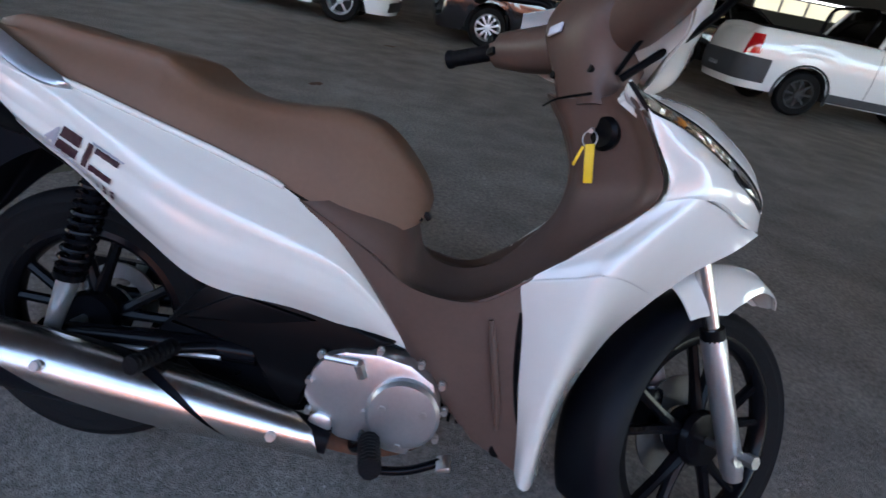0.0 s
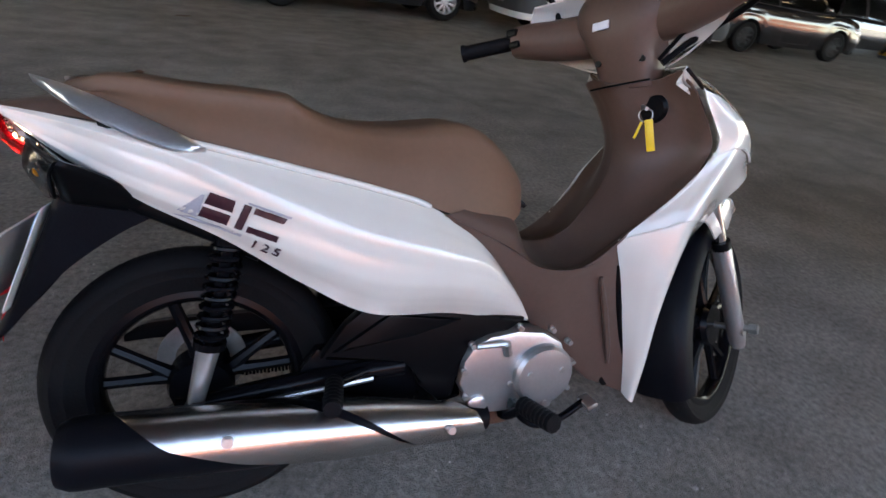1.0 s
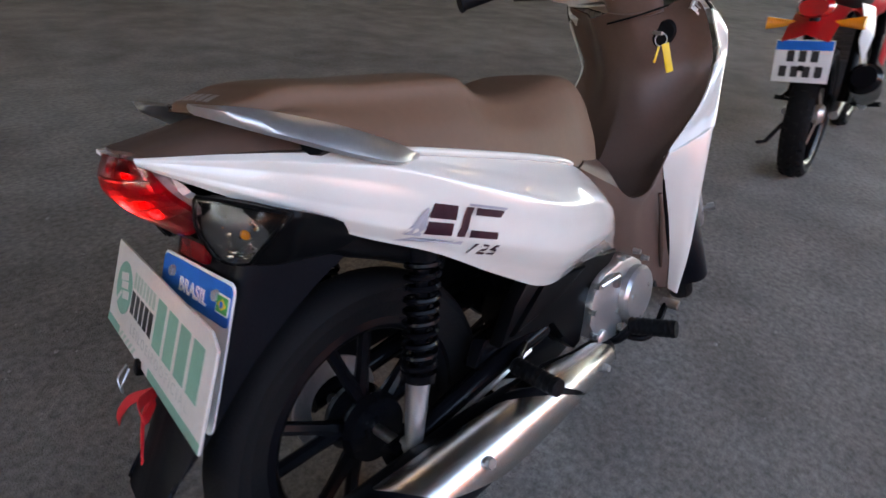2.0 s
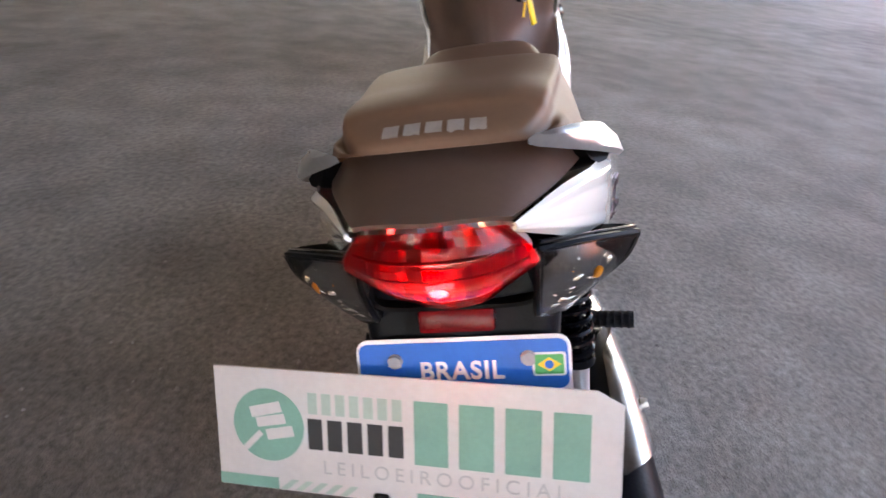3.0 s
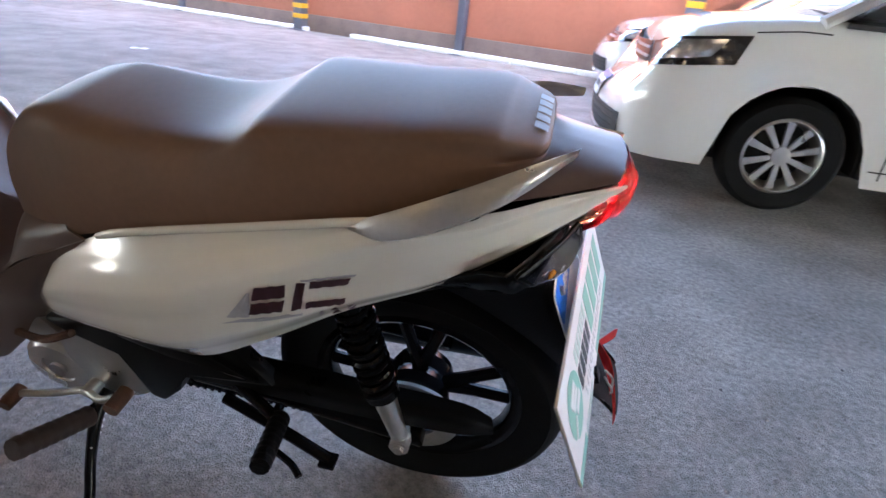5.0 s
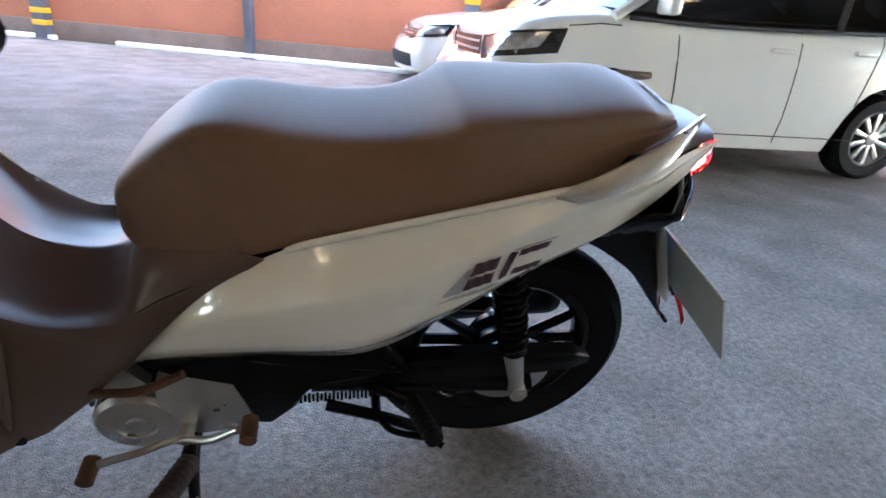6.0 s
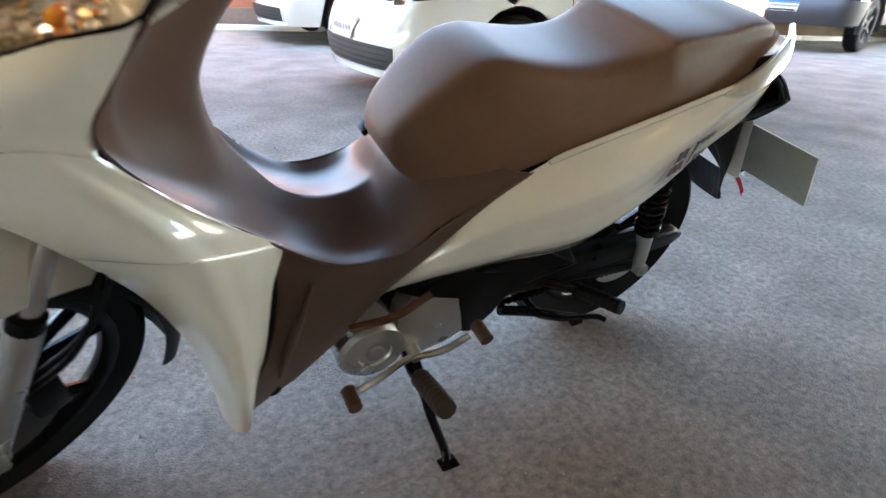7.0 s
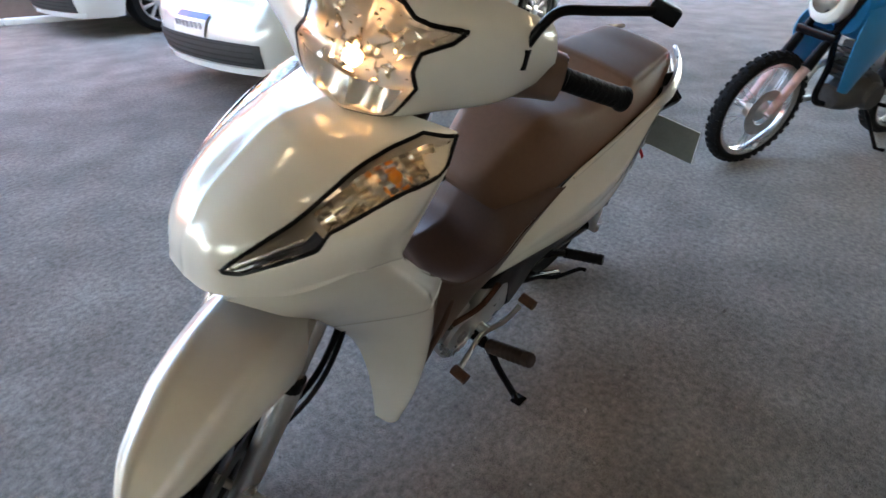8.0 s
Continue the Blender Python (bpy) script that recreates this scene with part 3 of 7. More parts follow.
ob.matrix_basis = Matrix.Translation((-0.236, 0.0, 0.680)) @ Matrix.Rotation(math.pi, 4, "Z")
RAIL_TOP = crom([(-0.193, 0.078, 0.773), (-0.142, 0.112, 0.763), (-0.075, 0.140, 0.741), (-0.015, 0.150, 0.716), (0.032, 0.149, 0.694)], 26)
RAIL_LOW = crom([(-0.189, 0.083, 0.766), (-0.128, 0.138, 0.736), (-0.060, 0.163, 0.707), (-0.010, 0.166, 0.691), (0.030, 0.153, 0.688)], 26)
for s in (1, -1):
    # a flat blade: top edge, outer face, lower edge, inner face
    sect = []
    for a, b in zip(RAIL_TOP, RAIL_LOW):
        out_ = np.array([0, 0.006, 0.003])
        mid_ = (a + b) / 2
        sect.append([a, a + out_ * 0.5, mid_ + out_, b + out_ * 0.4, b + (0, -0.002, -0.003), b - (0, 0.007, 0.001), mid_ - out_ * 1.1, a - out_ * 0.6])
    bm = bm_new()
    vs = add_grid(bm, np.array(sect) * (1, s, 1), closed=True)
    bm.faces.new(vs[0][::-1])
    bm.faces.new(vs[-1])
    rail = part("grab_rail", bm, M_ALU, bike, "silver painted grab rail", 50)
    bm = bm_new()
    tube(bm, [(-0.096, s * 0.136, 0.728), (-0.070, s * 0.112, 0.712)], 0.016, seg=10)
    part("rail_foot", bm, M_BLACK, rail)

# rear lamps, mudguard and plate
FEND = net([[(-0.03, 0.100, 0.590), (-0.15, 0.098, 0.645), (-0.165, 0.05, 0.645), (-0.174, 0, 0.645)],
            [(-0.10, 0.092, 0.550), (-0.185, 0.088, 0.565), (-0.192, 0.05, 0.567), (-0.196, 0, 0.567)],
            [(-0.18, 0.080, 0.485), (-0.228, 0.076, 0.478), (-0.232, 0.04, 0.479), (-0.236, 0, 0.479)],
            [(-0.252, 0.064, 0.400), (-0.271, 0.060, 0.390), (-0.282, 0.03, 0.390), (-0.285, 0, 0.390)],
            [(-0.311, 0.048, 0.338), (-0.317, 0.044, 0.329), (-0.320, 0.02, 0.325), (-0.321, 0, 0.324)]], 36, 20)
bm = bm_new()
shell(bm, np.concatenate([FEND, flip(FEND)[:, 1:]], 1), 0.004)
part("rear_mudguard", bm, M_FENDER, bike, "matt grey black rear mudguard")
UNDER = DOWN + net([[(0.10, 0.118, 0.565), (0.02, 0.120, 0.610), (-0.06, 0.118, 0.652), (-0.15, 0.100, 0.702), (-0.20, 0.07, 0.70)],
             [(0.10, 0.100, 0.545), (0.02, 0.105, 0.585), (-0.06, 0.105, 0.620), (-0.14, 0.095, 0.655), (-0.19, 0.07, 0.66)],
             [(0.10, 0.0, 0.535), (0.02, 0.0, 0.570), (-0.06, 0.0, 0.600), (-0.14, 0.0, 0.640), (-0.19, 0.0, 0.655)]], 14, 24)
both("under_tail", UNDER, M_BLACK, "", 0.004)
for s in (1, -1):
    q = lambda *p: [(x, s * y, z) for x, y, z in p]
    HOUS = DOWN + net([q((-0.045, 0.135, 0.655), (-0.11, 0.152, 0.690), (-0.150, 0.160, 0.708), (-0.192, 0.080, 0.722)),
                q((-0.060, 0.125, 0.640), (-0.12, 0.148, 0.676), (-0.154, 0.158, 0.694), (-0.197, 0.078, 0.700)),
                q((-0.090, 0.105, 0.628), (-0.13, 0.120, 0.640), (-0.150, 0.122, 0.645), (-0.178, 0.072, 0.640)),
                q((-0.100, 0.080, 0.630), (-0.13, 0.090, 0.632), (-0.150, 0.095, 0.634), (-0.170, 0.068, 0.636))], 14, 16)
    bm = bm_new()
    shell(bm, HOUS if s > 0 else HOUS[:, ::-1], 0.006)
    hous = part("turn_signal", bm, M_BLACK, bike, "rear turn signal in a black housing")
    inner = net([q((-0.204, 0.077, 0.684), (-0.186, 0.116, 0.680), (-0.150, 0.163, 0.666)),
                 q((-0.208, 0.075, 0.656), (-0.195, 0.113, 0.653), (-0.161, 0.150, 0.649)),
                 q((-0.200, 0.073, 0.629), (-0.188, 0.099, 0.625), (-0.168, 0.124, 0.629)),
                 q((-0.192, 0.073, 0.613), (-0.182, 0.087, 0.608), (-0.172, 0.100, 0.608))], 14, 18)
    core = inner.mean((0, 1)) + (inner - inner.mean((0, 1))) * 0.80 + np.array([0.010, 0, 0])
    bm = bm_new()
    dice = random.Random(5)
    for k in range(34):
        spot = place(core, 0.10 + 0.80 * dice.random(), 0.10 + 0.82 * dice.random())
        size = Matrix.Diagonal((0.6, 0.7 + 1.6 * dice.random(), 0.4 + 0.7 * dice.random(), 1))
        bmesh.ops.create_uvsphere(bm, u_segments=8, v_segments=6, radius=0.0040, matrix=Matrix.Translation(Vector(spot)) @ Matrix.Rotation(dice.uniform(-0.6, 0.6), 4, "X") @ size)
    part("reflector", bm, M_FACET, hous, "bright beaded reflector", 60)
    bm = bm_new()
    shell(bm, inner + np.array([0.013, 0, 0]) if s > 0 else inner[:, ::-1] + np.array([0.013, 0, 0]), 0.003)
    part("lamp_pan", bm, M_TRIMDARK, hous)
    lens = inner + np.array([-0.003, 0.001 * s, 0.0])
    bm = bm_new()
    shell(bm, lens if s > 0 else lens[:, ::-1], 0.002)
    part("lens", bm, M_THINLENS, hous, "clear plastic lens").visible_shadow = False
    edge = np.concatenate([inner[0, :], inner[1:, -1], inner[-1, -2::-1], inner[-2::-1, 0]])
    bm = bm_new()
    tube(bm, edge, 0.0032, seg=6, cap=False)
    part("rim", bm, M_BLACK, hous)
    for dx, dy, dz in ((0.000, 0.100, 0.655), (0.006, 0.122, 0.648)):
        bm = bm_new()
        bmesh.ops.create_uvsphere(bm, u_segments=12, v_segments=8, radius=0.0050, matrix=Matrix.Translation((-0.186 + dx, s * dy, dz)))
        part("bulb", bm, M_AMBER, hous, "amber bulb")

# front fairing: white leg shields, nose, brown inner shield and tunnel
SHIELD = net([
    [(0.893, 0.118, 0.204), (0.878, 0.146, 0.190), (0.862, 0.156, 0.198), (0.854, 0.138, 0.210)],
    [(0.897, 0.106, 0.285), (0.869, 0.168, 0.292), (0.850, 0.170, 0.300), (0.835, 0.143, 0.300)],
    [(0.912, 0.098, 0.375), (0.867, 0.180, 0.396), (0.842, 0.174, 0.394), (0.812, 0.140, 0.384)],
    [(0.948, 0.098, 0.482), (0.881, 0.186, 0.508), (0.838, 0.174, 0.500), (0.794, 0.134, 0.486)]] + [
    [(0.996, 0.102, 0.562), (0.900, 0.188, 0.597), (0.845, 0.174, 0.577), (0.777, 0.133, 0.543)],
    [(1.006, 0.104, 0.577), (0.910, 0.189, 0.613), (0.855, 0.175, 0.592), (0.785, 0.136, 0.558)],
    [(1.045, 0.108, 0.629), (0.934, 0.184, 0.666), (0.886, 0.176, 0.648), (0.822, 0.149, 0.598)],
    [(1.098, 0.106, 0.676), (0.982, 0.168, 0.718), (0.934, 0.173, 0.704), (0.875, 0.168, 0.660)],
    [(1.148, 0.064, 0.707), (1.034, 0.160, 0.746), (0.988, 0.168, 0.748), (0.944, 0.165, 0.731)]], 64, 22)
NOSE_ROWS = [
    [(1.160, 0, 0.706), (1.152, 0.050, 0.710), (1.103, 0.110, 0.717), (1.034, 0.160, 0.748), (0.944, 0.165, 0.733)],
    [(1.151, 0, 0.762), (1.139, 0.052, 0.764), (1.078, 0.123, 0.765), (1.005, 0.166, 0.779), (0.936, 0.172, 0.765)],
    [(1.116, 0, 0.812), (1.100, 0.053, 0.813), (1.035, 0.125, 0.802), (0.965, 0.174, 0.806), (0.917, 0.171, 0.795)],
    [(1.062, 0, 0.853), (1.043, 0.050, 0.852), (0.985, 0.112, 0.842), (0.925, 0.168, 0.836), (0.894, 0.170, 0.826)],
    [(1.005, 0, 0.884), (0.985, 0.048, 0.878), (0.922, 0.105, 0.868), (0.885, 0.160, 0.863), (0.873, 0.168, 0.856)],
    [(0.905, 0, 0.892), (0.892, 0.045, 0.888), (0.862, 0.095, 0.884), (0.848, 0.140, 0.886), (0.843, 0.154, 0.886)]]
NOSE = net(NOSE_ROWS, 44, 30)
# the leg shield runs into the nose in one soft curve
BELOW, ABOVE = 20, 16
meet = np.maximum.accumulate([np.linspace(0, 1, 291)[np.argmin([np.linalg.norm(place(NOSE, 0, v) - q) for v in np.linspace(0, 1, 291)])] for q in SHIELD[-1]])
shift = np.zeros((ABOVE, 22, 3))
for j in range(22):
    line = np.array(list(SHIELD[-BELOW:, j]) + [place(NOSE, k / 43, meet[j]) for k in range(1, ABOVE)])
    soft_line = line.copy()
    share = np.sin(np.pi * np.linspace(0, 1, len(line)))[1:-1, None] ** 0.7
    for k in range(130):
        soft_line[1:-1] += 0.5 * share * ((soft_line[:-2] + soft_line[2:]) / 2 - soft_line[1:-1])
    moved = (soft_line - line) * np.clip(min(j / 6, (21 - j) / 4), 0, 1)
    SHIELD[-BELOW:, j] += moved[:BELOW]
    shift[:, j] = moved[BELOW - 1:]
NOSE_SHIFT = np.zeros_like(NOSE)
for k in range(ABOVE):
    for c in range(3):
        NOSE_SHIFT[k, :, c] = np.interp(np.linspace(0, 1, 30), meet, shift[k, :, c], left=0)
NOSE += NOSE_SHIFT
both("leg_shield", SHIELD, M_PEARL, "pearl white leg shield")
# edges of the lamp opening on the nose: share along it, u, v
SIG_LO = [(0, 0.125, 0.285), (0.10, 0.130, 0.345), (0.22, 0.220, 0.455), (0.30, 0.275, 0.523), (0.36, 0.375, 0.518), (0.5, 0.476, 0.603), (0.65, 0.580, 0.695), (0.8, 0.670, 0.800), (1, 0.790, 1.0)]
SIG_HI = [(0, 0.135, 0.275), (0.15, 0.256, 0.340), (0.30, 0.395, 0.395), (0.45, 0.575, 0.458), (0.6, 0.700, 0.485), (0.72, 0.800, 0.520), (0.85, 0.930, 0.600), (1, 0.985, 1.0)]
along = lambda tab, f, k: np.interp(f, [q[0] for q in tab], [q[k] for q in tab])


def inside(u, v, poly):
    hit = False
    for (a, b), (c, d) in zip(poly, poly[1:] + poly[:1]):
        if (b > v) != (d > v) and u < (c - a) * (v - b) / (d - b) + a:
            hit = not hit
    return hit


# the cowl is let in where the lamps sit
NOSE_BODY = net(NOSE_ROWS, 110, 76) + np.array([[place(NOSE_SHIFT, i / 109, j / 75) for j in range(76)] for i in range(110)])
nn_ = normals(NOSE_BODY)
hole = [(u, v) for f, u, v in SIG_LO] + [(u, v) for f, u, v in SIG_HI[::-1]]
for i in range(110):
    for j in range(76):
        if inside(i / 109, j / 75, hole):
            NOSE_BODY[i, j] += nn_[i, j] * 0.026 * min(1, (1 - j / 75) / 0.10)
bm = bm_new()
shell(bm, np.concatenate([flip(NOSE_BODY), NOSE_BODY[:, 1:]], 1), 0.004)
part("nose_cowl", bm, M_PEARL, bike, "pearl white front cowl")

TUNNEL = net([
    [(0.752, 0, 0.856), (0.768, 0.048, 0.850), (0.828, 0.095, 0.862), (0.840, 0.146, 0.880)],
    [(0.797, 0, 0.802), (0.812, 0.050, 0.796), (0.875, 0.108, 0.815), (0.871, 0.160, 0.846)],
    [(0.826, 0, 0.736), (0.842, 0.050, 0.728), (0.910, 0.115, 0.745), (0.914, 0.163, 0.790)],
    [(0.822, 0, 0.664), (0.834, 0.052, 0.656), (0.888, 0.120, 0.675), (0.935, 0.162, 0.738)],
    [(0.786, 0, 0.600), (0.798, 0.050, 0.586), (0.832, 0.112, 0.606), (0.878, 0.165, 0.660)]] + [
    [(0.737, 0, 0.540), (0.746, 0.052, 0.522), (0.772, 0.106, 0.534), (0.820, 0.144, 0.595)],
    [(0.667, 0, 0.517), (0.670, 0.052, 0.502), (0.684, 0.108, 0.490), (0.709, 0.141, 0.503)],
    [(0.606, 0, 0.535), (0.606, 0.056, 0.520), (0.603, 0.112, 0.506), (0.606, 0.149, 0.502)],
    [(0.572, 0, 0.598), (0.566, 0.075, 0.586), (0.547, 0.125, 0.568), (0.530, 0.148, 0.544)],
    [(0.480, 0, 0.632), (0.470, 0.085, 0.622), (0.440, 0.134, 0.608), (0.400, 0.149, 0.600)]], 66, 24)
bm = bm_new()
shell(bm, np.concatenate([flip(TUNNEL), TUNNEL[:, 1:]], 1)[::-1], 0.004)
part("inner_shield", bm, M_BROWN, bike, "brown moulded inner leg shield and tunnel")
FLANK = net([
    [(0.400, 0.150, 0.604), (0.520, 0.148, 0.547), (0.606, 0.150, 0.503), (0.709, 0.141, 0.502), (0.781, 0.130, 0.546)],
    [(0.500, 0.137, 0.525), (0.565, 0.140, 0.470), (0.625, 0.144, 0.456), (0.690, 0.138, 0.465), (0.797, 0.131, 0.485)],
    [(0.570, 0.104, 0.440), (0.612, 0.108, 0.388), (0.660, 0.126, 0.377), (0.720, 0.131, 0.378), (0.814, 0.138, 0.381)],
    [(0.640, 0.100, 0.360), (0.682, 0.112, 0.317), (0.720, 0.120, 0.305), (0.770, 0.127, 0.300), (0.836, 0.141, 0.300)],
    [(0.720, 0.100, 0.290), (0.762, 0.113, 0.247), (0.790, 0.118, 0.233), (0.820, 0.122, 0.222), (0.864, 0.135, 0.206)]], 30, 30)
both("flank_panel", FLANK, M_BROWN, "brown lower side panel")

# front fork, mudguard, lamp and handlebar, turned to the left
def steered(ob):
    ob.matrix_basis = TURN
    return ob


def low(ob):
    ob.matrix_basis = TURN @ Matrix.Translation((-0.018, 0, 0.004))
    return ob


cx, cz = 1.245, 0.280
for s in (1, -1):
    bm = bm_new()
    tube(bm, [(1.268, s * 0.080, 0.228), (1.258, s * 0.080, 0.250), (1.140, s * 0.080, 0.486), (1.132, s * 0.080, 0.502)], [0.017, 0.021, 0.022, 0.019], seg=20)
    tube(bm, [(1.246, s * 0.080, 0.272), (1.246, s * 0.100, 0.274)], 0.016, seg=12)
    leg = low(part("fork_leg", bm, M_ALU, bike, "silver lower fork leg"))
    bm = bm_new()
    tube(bm, [(1.133, s * 0.080, 0.500), (1.032, s * 0.080, 0.702)], 0.0145, seg=16)
    part("fork_tube", bm, M_CHROME, leg, "bright steel fork tube")
    bm = bm_new()
    tube(bm, [(1.140, s * 0.080, 0.486), (1.130, s * 0.080, 0.508)], 0.0215, seg=16)
    part("dust_seal", bm, M_BLACK, leg)
bm = bm_new()
tube(bm, [(cx, -0.128, cz), (cx, 0.118, cz)], 0.008, seg=12)
tube(bm, [(cx, -0.132, cz), (cx, -0.112, cz)], 0.013, seg=6)
low(part("front_axle", bm, M_STEEL, bike, "bright front axle bolt"))
bm = bm_new()
lathe(bm, [(0.045, 0.046), (0.110, 0.046), (0.110, 0.050), (0.045, 0.050)], (cx, 0, cz), seg=40, closed=True)
low(part("brake_disc", bm, M_DISC, bike, "steel front brake disc"))
bm = bm_new()
box(bm, (cx - 0.085, 0.060, 0.315), (0.05, 0.05, 0.09), 0.012)
low(part("brake_caliper", bm, M_SATIN, bike))
bm = bm_new()
tube(bm, [(1.16, 0.068, 0.36), (1.09, 0.105, 0.45), (1.03, 0.105, 0.57), (1.00, 0.08, 0.70)], 0.006, seg=8, n=18)
low(part("brake_hose", bm, M_BLACK, bike))
bm = bm_new()
tube(bm, [(1.19, 0.072, 0.34), (1.11, 0.115, 0.44), (1.05, 0.118, 0.56), (1.00, 0.09, 0.70)], 0.005, seg=8, n=18)
low(part("meter_cable", bm, M_BLACK, bike))


def guard(a0, a1, rows, n=30, crease=0.0):
    """A mudguard arched over the front wheel; rows of share, radius, half width, side radius."""
    out = []
    for i in range(n):
        f = i / (n - 1)
        a = radians(a0 + (a1 - a0) * f)
        r, w, d = [np.interp(f, [q[0] for q in rows], [q[k] for q in rows]) for k in (1, 2, 3)]
        col = []
        for k in range(33):
            t = -1 + 2 * k / 16 / 2
            y = w * math.sin(t * 1.5) / math.sin(1.5)
            rr = r + (d - r) * abs(t) ** 3.2
            rr += crease * max(0, 1 - abs(abs(t) - 0.46) / 0.16) * math.sin(math.pi * min(1, 0.15 + f))
            col.append((cx + rr * math.cos(a), y, cz + rr * math.sin(a)))
        out.append(col)
    return np.array(out)


bm = bm_new()
shell(bm, guard(63, 128, [(0, 0.312, 0.024, 0.310), (0.12, 0.324, 0.046, 0.314), (0.35, 0.340, 0.068, 0.308), (0.55, 0.350, 0.080, 0.285), (0.72, 0.360, 0.086, 0.270), (1, 0.380, 0.088, 0.300)], 30, 0.006), 0.003)
low(part("front_mudguard", bm, M_PEARL, bike, "pearl white front mudguard"))
bm = bm_new()
shell(bm, guard(105, 203, [(0, 0.300, 0.060, 0.255), (0.5, 0.306, 0.066, 0.262), (1, 0.315, 0.068, 0.270)]), 0.003)
low(part("inner_mudguard", bm, M_FENDER, bike, "dark grey inner mudguard"))

# handlebar with its covers, built straight and turned with the fork
BAR_RING = []
for z, x0, x1, w in ((0.835, 0.775, 0.862, 0.056), (0.865, 0.765, 0.868, 0.058), (0.900, 0.750, 0.880, 0.064), (0.935, 0.740, 0.895, 0.080), (0.970, 0.738, 0.900, 0.100), (1.005, 0.745, 0.895, 0.100), (1.035, 0.765, 0.880, 0.082), (1.048, 0.790, 0.860, 0.048)):
    ring = []
    for k in range(28):
        a = 2 * math.pi * k / 28
        c, s = math.cos(a), math.sin(a)
        e = 0.62
        ring.append(((x0 + x1) / 2 - (x1 - x0) / 2 * math.copysign(abs(c) ** e, c), w * math.copysign(abs(s) ** e, s), z))
    BAR_RING.append(ring)
g = np.array(BAR_RING)
g = np.stack([crom(g[:, j], 30) for j in range(g.shape[1])], 1)
bm = bm_new()
vs = add_grid(bm, g, closed=True)
bm.faces.new(vs[-1])
bm.faces.new(vs[0][::-1])
for s in (1, -1):
    tube(bm, [(0.815, s * 0.02, 0.968), (0.802, s * 0.090, 0.964), (0.782, s * 0.160, 0.968), (0.768, s * 0.205, 0.975), (0.760, s * 0.242, 0.980)], [0.047, 0.046, 0.042, 0.038, 0.034], seg=20, n=24)
steered(part("handlebar_cover", bm, M_BROWN, bike, "brown plastic handlebar cover"))
FRONT_ROWS = [
    [(0.905, 0, 0.892), (0.884, 0.050, 0.893), (0.850, 0.110, 0.905), (0.828, 0.168, 0.936), (0.792, 0.205, 0.964)],
    [(0.945, 0, 0.904), (0.930, 0.055, 0.911), (0.890, 0.115, 0.934), (0.850, 0.178, 0.962), (0.785, 0.220, 0.986)],
    [(0.965, 0, 0.965), (0.950, 0.055, 0.968), (0.903, 0.118, 0.985), (0.848, 0.180, 1.000), (0.782, 0.220, 1.010)],
    [(0.940, 0, 1.030), (0.925, 0.055, 1.032), (0.885, 0.116, 1.038), (0.835, 0.175, 1.038), (0.776, 0.208, 1.034)],
    [(0.885, 0, 1.075), (0.870, 0.055, 1.074), (0.840, 0.112, 1.068), (0.805, 0.165, 1.056), (0.768, 0.195, 1.044)]]
FRONT = net(FRONT_ROWS, 36, 30)
FRONT_FULL = np.concatenate([flip(FRONT), FRONT[:, 1:]], 1)
# half width of the headlamp opening at each height of the cowl
LAMP_U = [0.235, 0.25, 0.28, 0.47, 0.567, 0.642, 0.69, 0.755, 0.765, 0.77, 0.83, 0.845]
LAMP_V = [0.060, 0.105, 0.135, 0.172, 0.152, 0.155, 0.212, 0.235, 0.165, 0.120, 0.070, 0.020]
FRONT_BODY = net(FRONT_ROWS, 100, 64)
FRONT_BODY = np.concatenate([flip(FRONT_BODY), FRONT_BODY[:, 1:]], 1)
nn_ = normals(FRONT_BODY)
for i in range(FRONT_BODY.shape[0]):
    for j in range(FRONT_BODY.shape[1]):
        u, v = i / (FRONT_BODY.shape[0] - 1), j / (FRONT_BODY.shape[1] - 1)
        if LAMP_U[0] < u < LAMP_U[-1] and abs(v - 0.5) < np.interp(u, LAMP_U, LAMP_V):
            b_ = 2 * (u - LAMP_U[0]) / (LAMP_U[-1] - LAMP_U[0]) - 1
            a_ = (v - 0.5) / max(0.01, np.interp(u, LAMP_U, LAMP_V))
            FRONT_BODY[i, j] += nn_[i, j] * (0.006 + 0.030 * max(0, (1 - a_ * a_) * (1 - b_ * b_)) ** 0.5)
bm = bm_new()
shell(bm, FRONT_BODY, 0.004)
steered(part("headlamp_cowl", bm, M_PEARL, bike, "pearl white headlamp cowl"))
RETURN = net([[(0.903, 0.020, 0.893), (0.883, 0.052, 0.894), (0.849, 0.112, 0.898), (0.827, 0.169, 0.919), (0.791, 0.206, 0.951)],
              [(0.864, 0.030, 0.898), (0.848, 0.062, 0.902), (0.834, 0.112, 0.914), (0.814, 0.160, 0.934), (0.788, 0.202, 0.960)],
              [(0.838, 0.040, 0.904), (0.826, 0.072, 0.912), (0.812, 0.110, 0.926), (0.802, 0.152, 0.944), (0.784, 0.196, 0.966)]], 12, 20)
for piece in both("cowl_return", RETURN[::-1] + np.array([0, 0, 0.012]), M_PEARL, "pearl white underside of the headlamp cowl"):
    steered(piece)
for s in (1, -1):
    a, b = Vector((0.762, s * 0.240, 0.981)), Vector((0.698, s * 0.352, 0.968))
    d = (b - a).normalized()
    bm = bm_new()
    pts, rad = [], []
    for k in range(41):
        f = k / 40
        pts.append(a.lerp(b, f))
        rad.append(0.0165 + (0.0004 if k % 4 < 2 else 0) + (0.003 if k > 37 or k < 2 else 0))
    tube(bm, pts, rad, seg=18)
    steered(part("grip", bm, M_RUBBERGRIP, bike, "black ribbed rubber grip"))


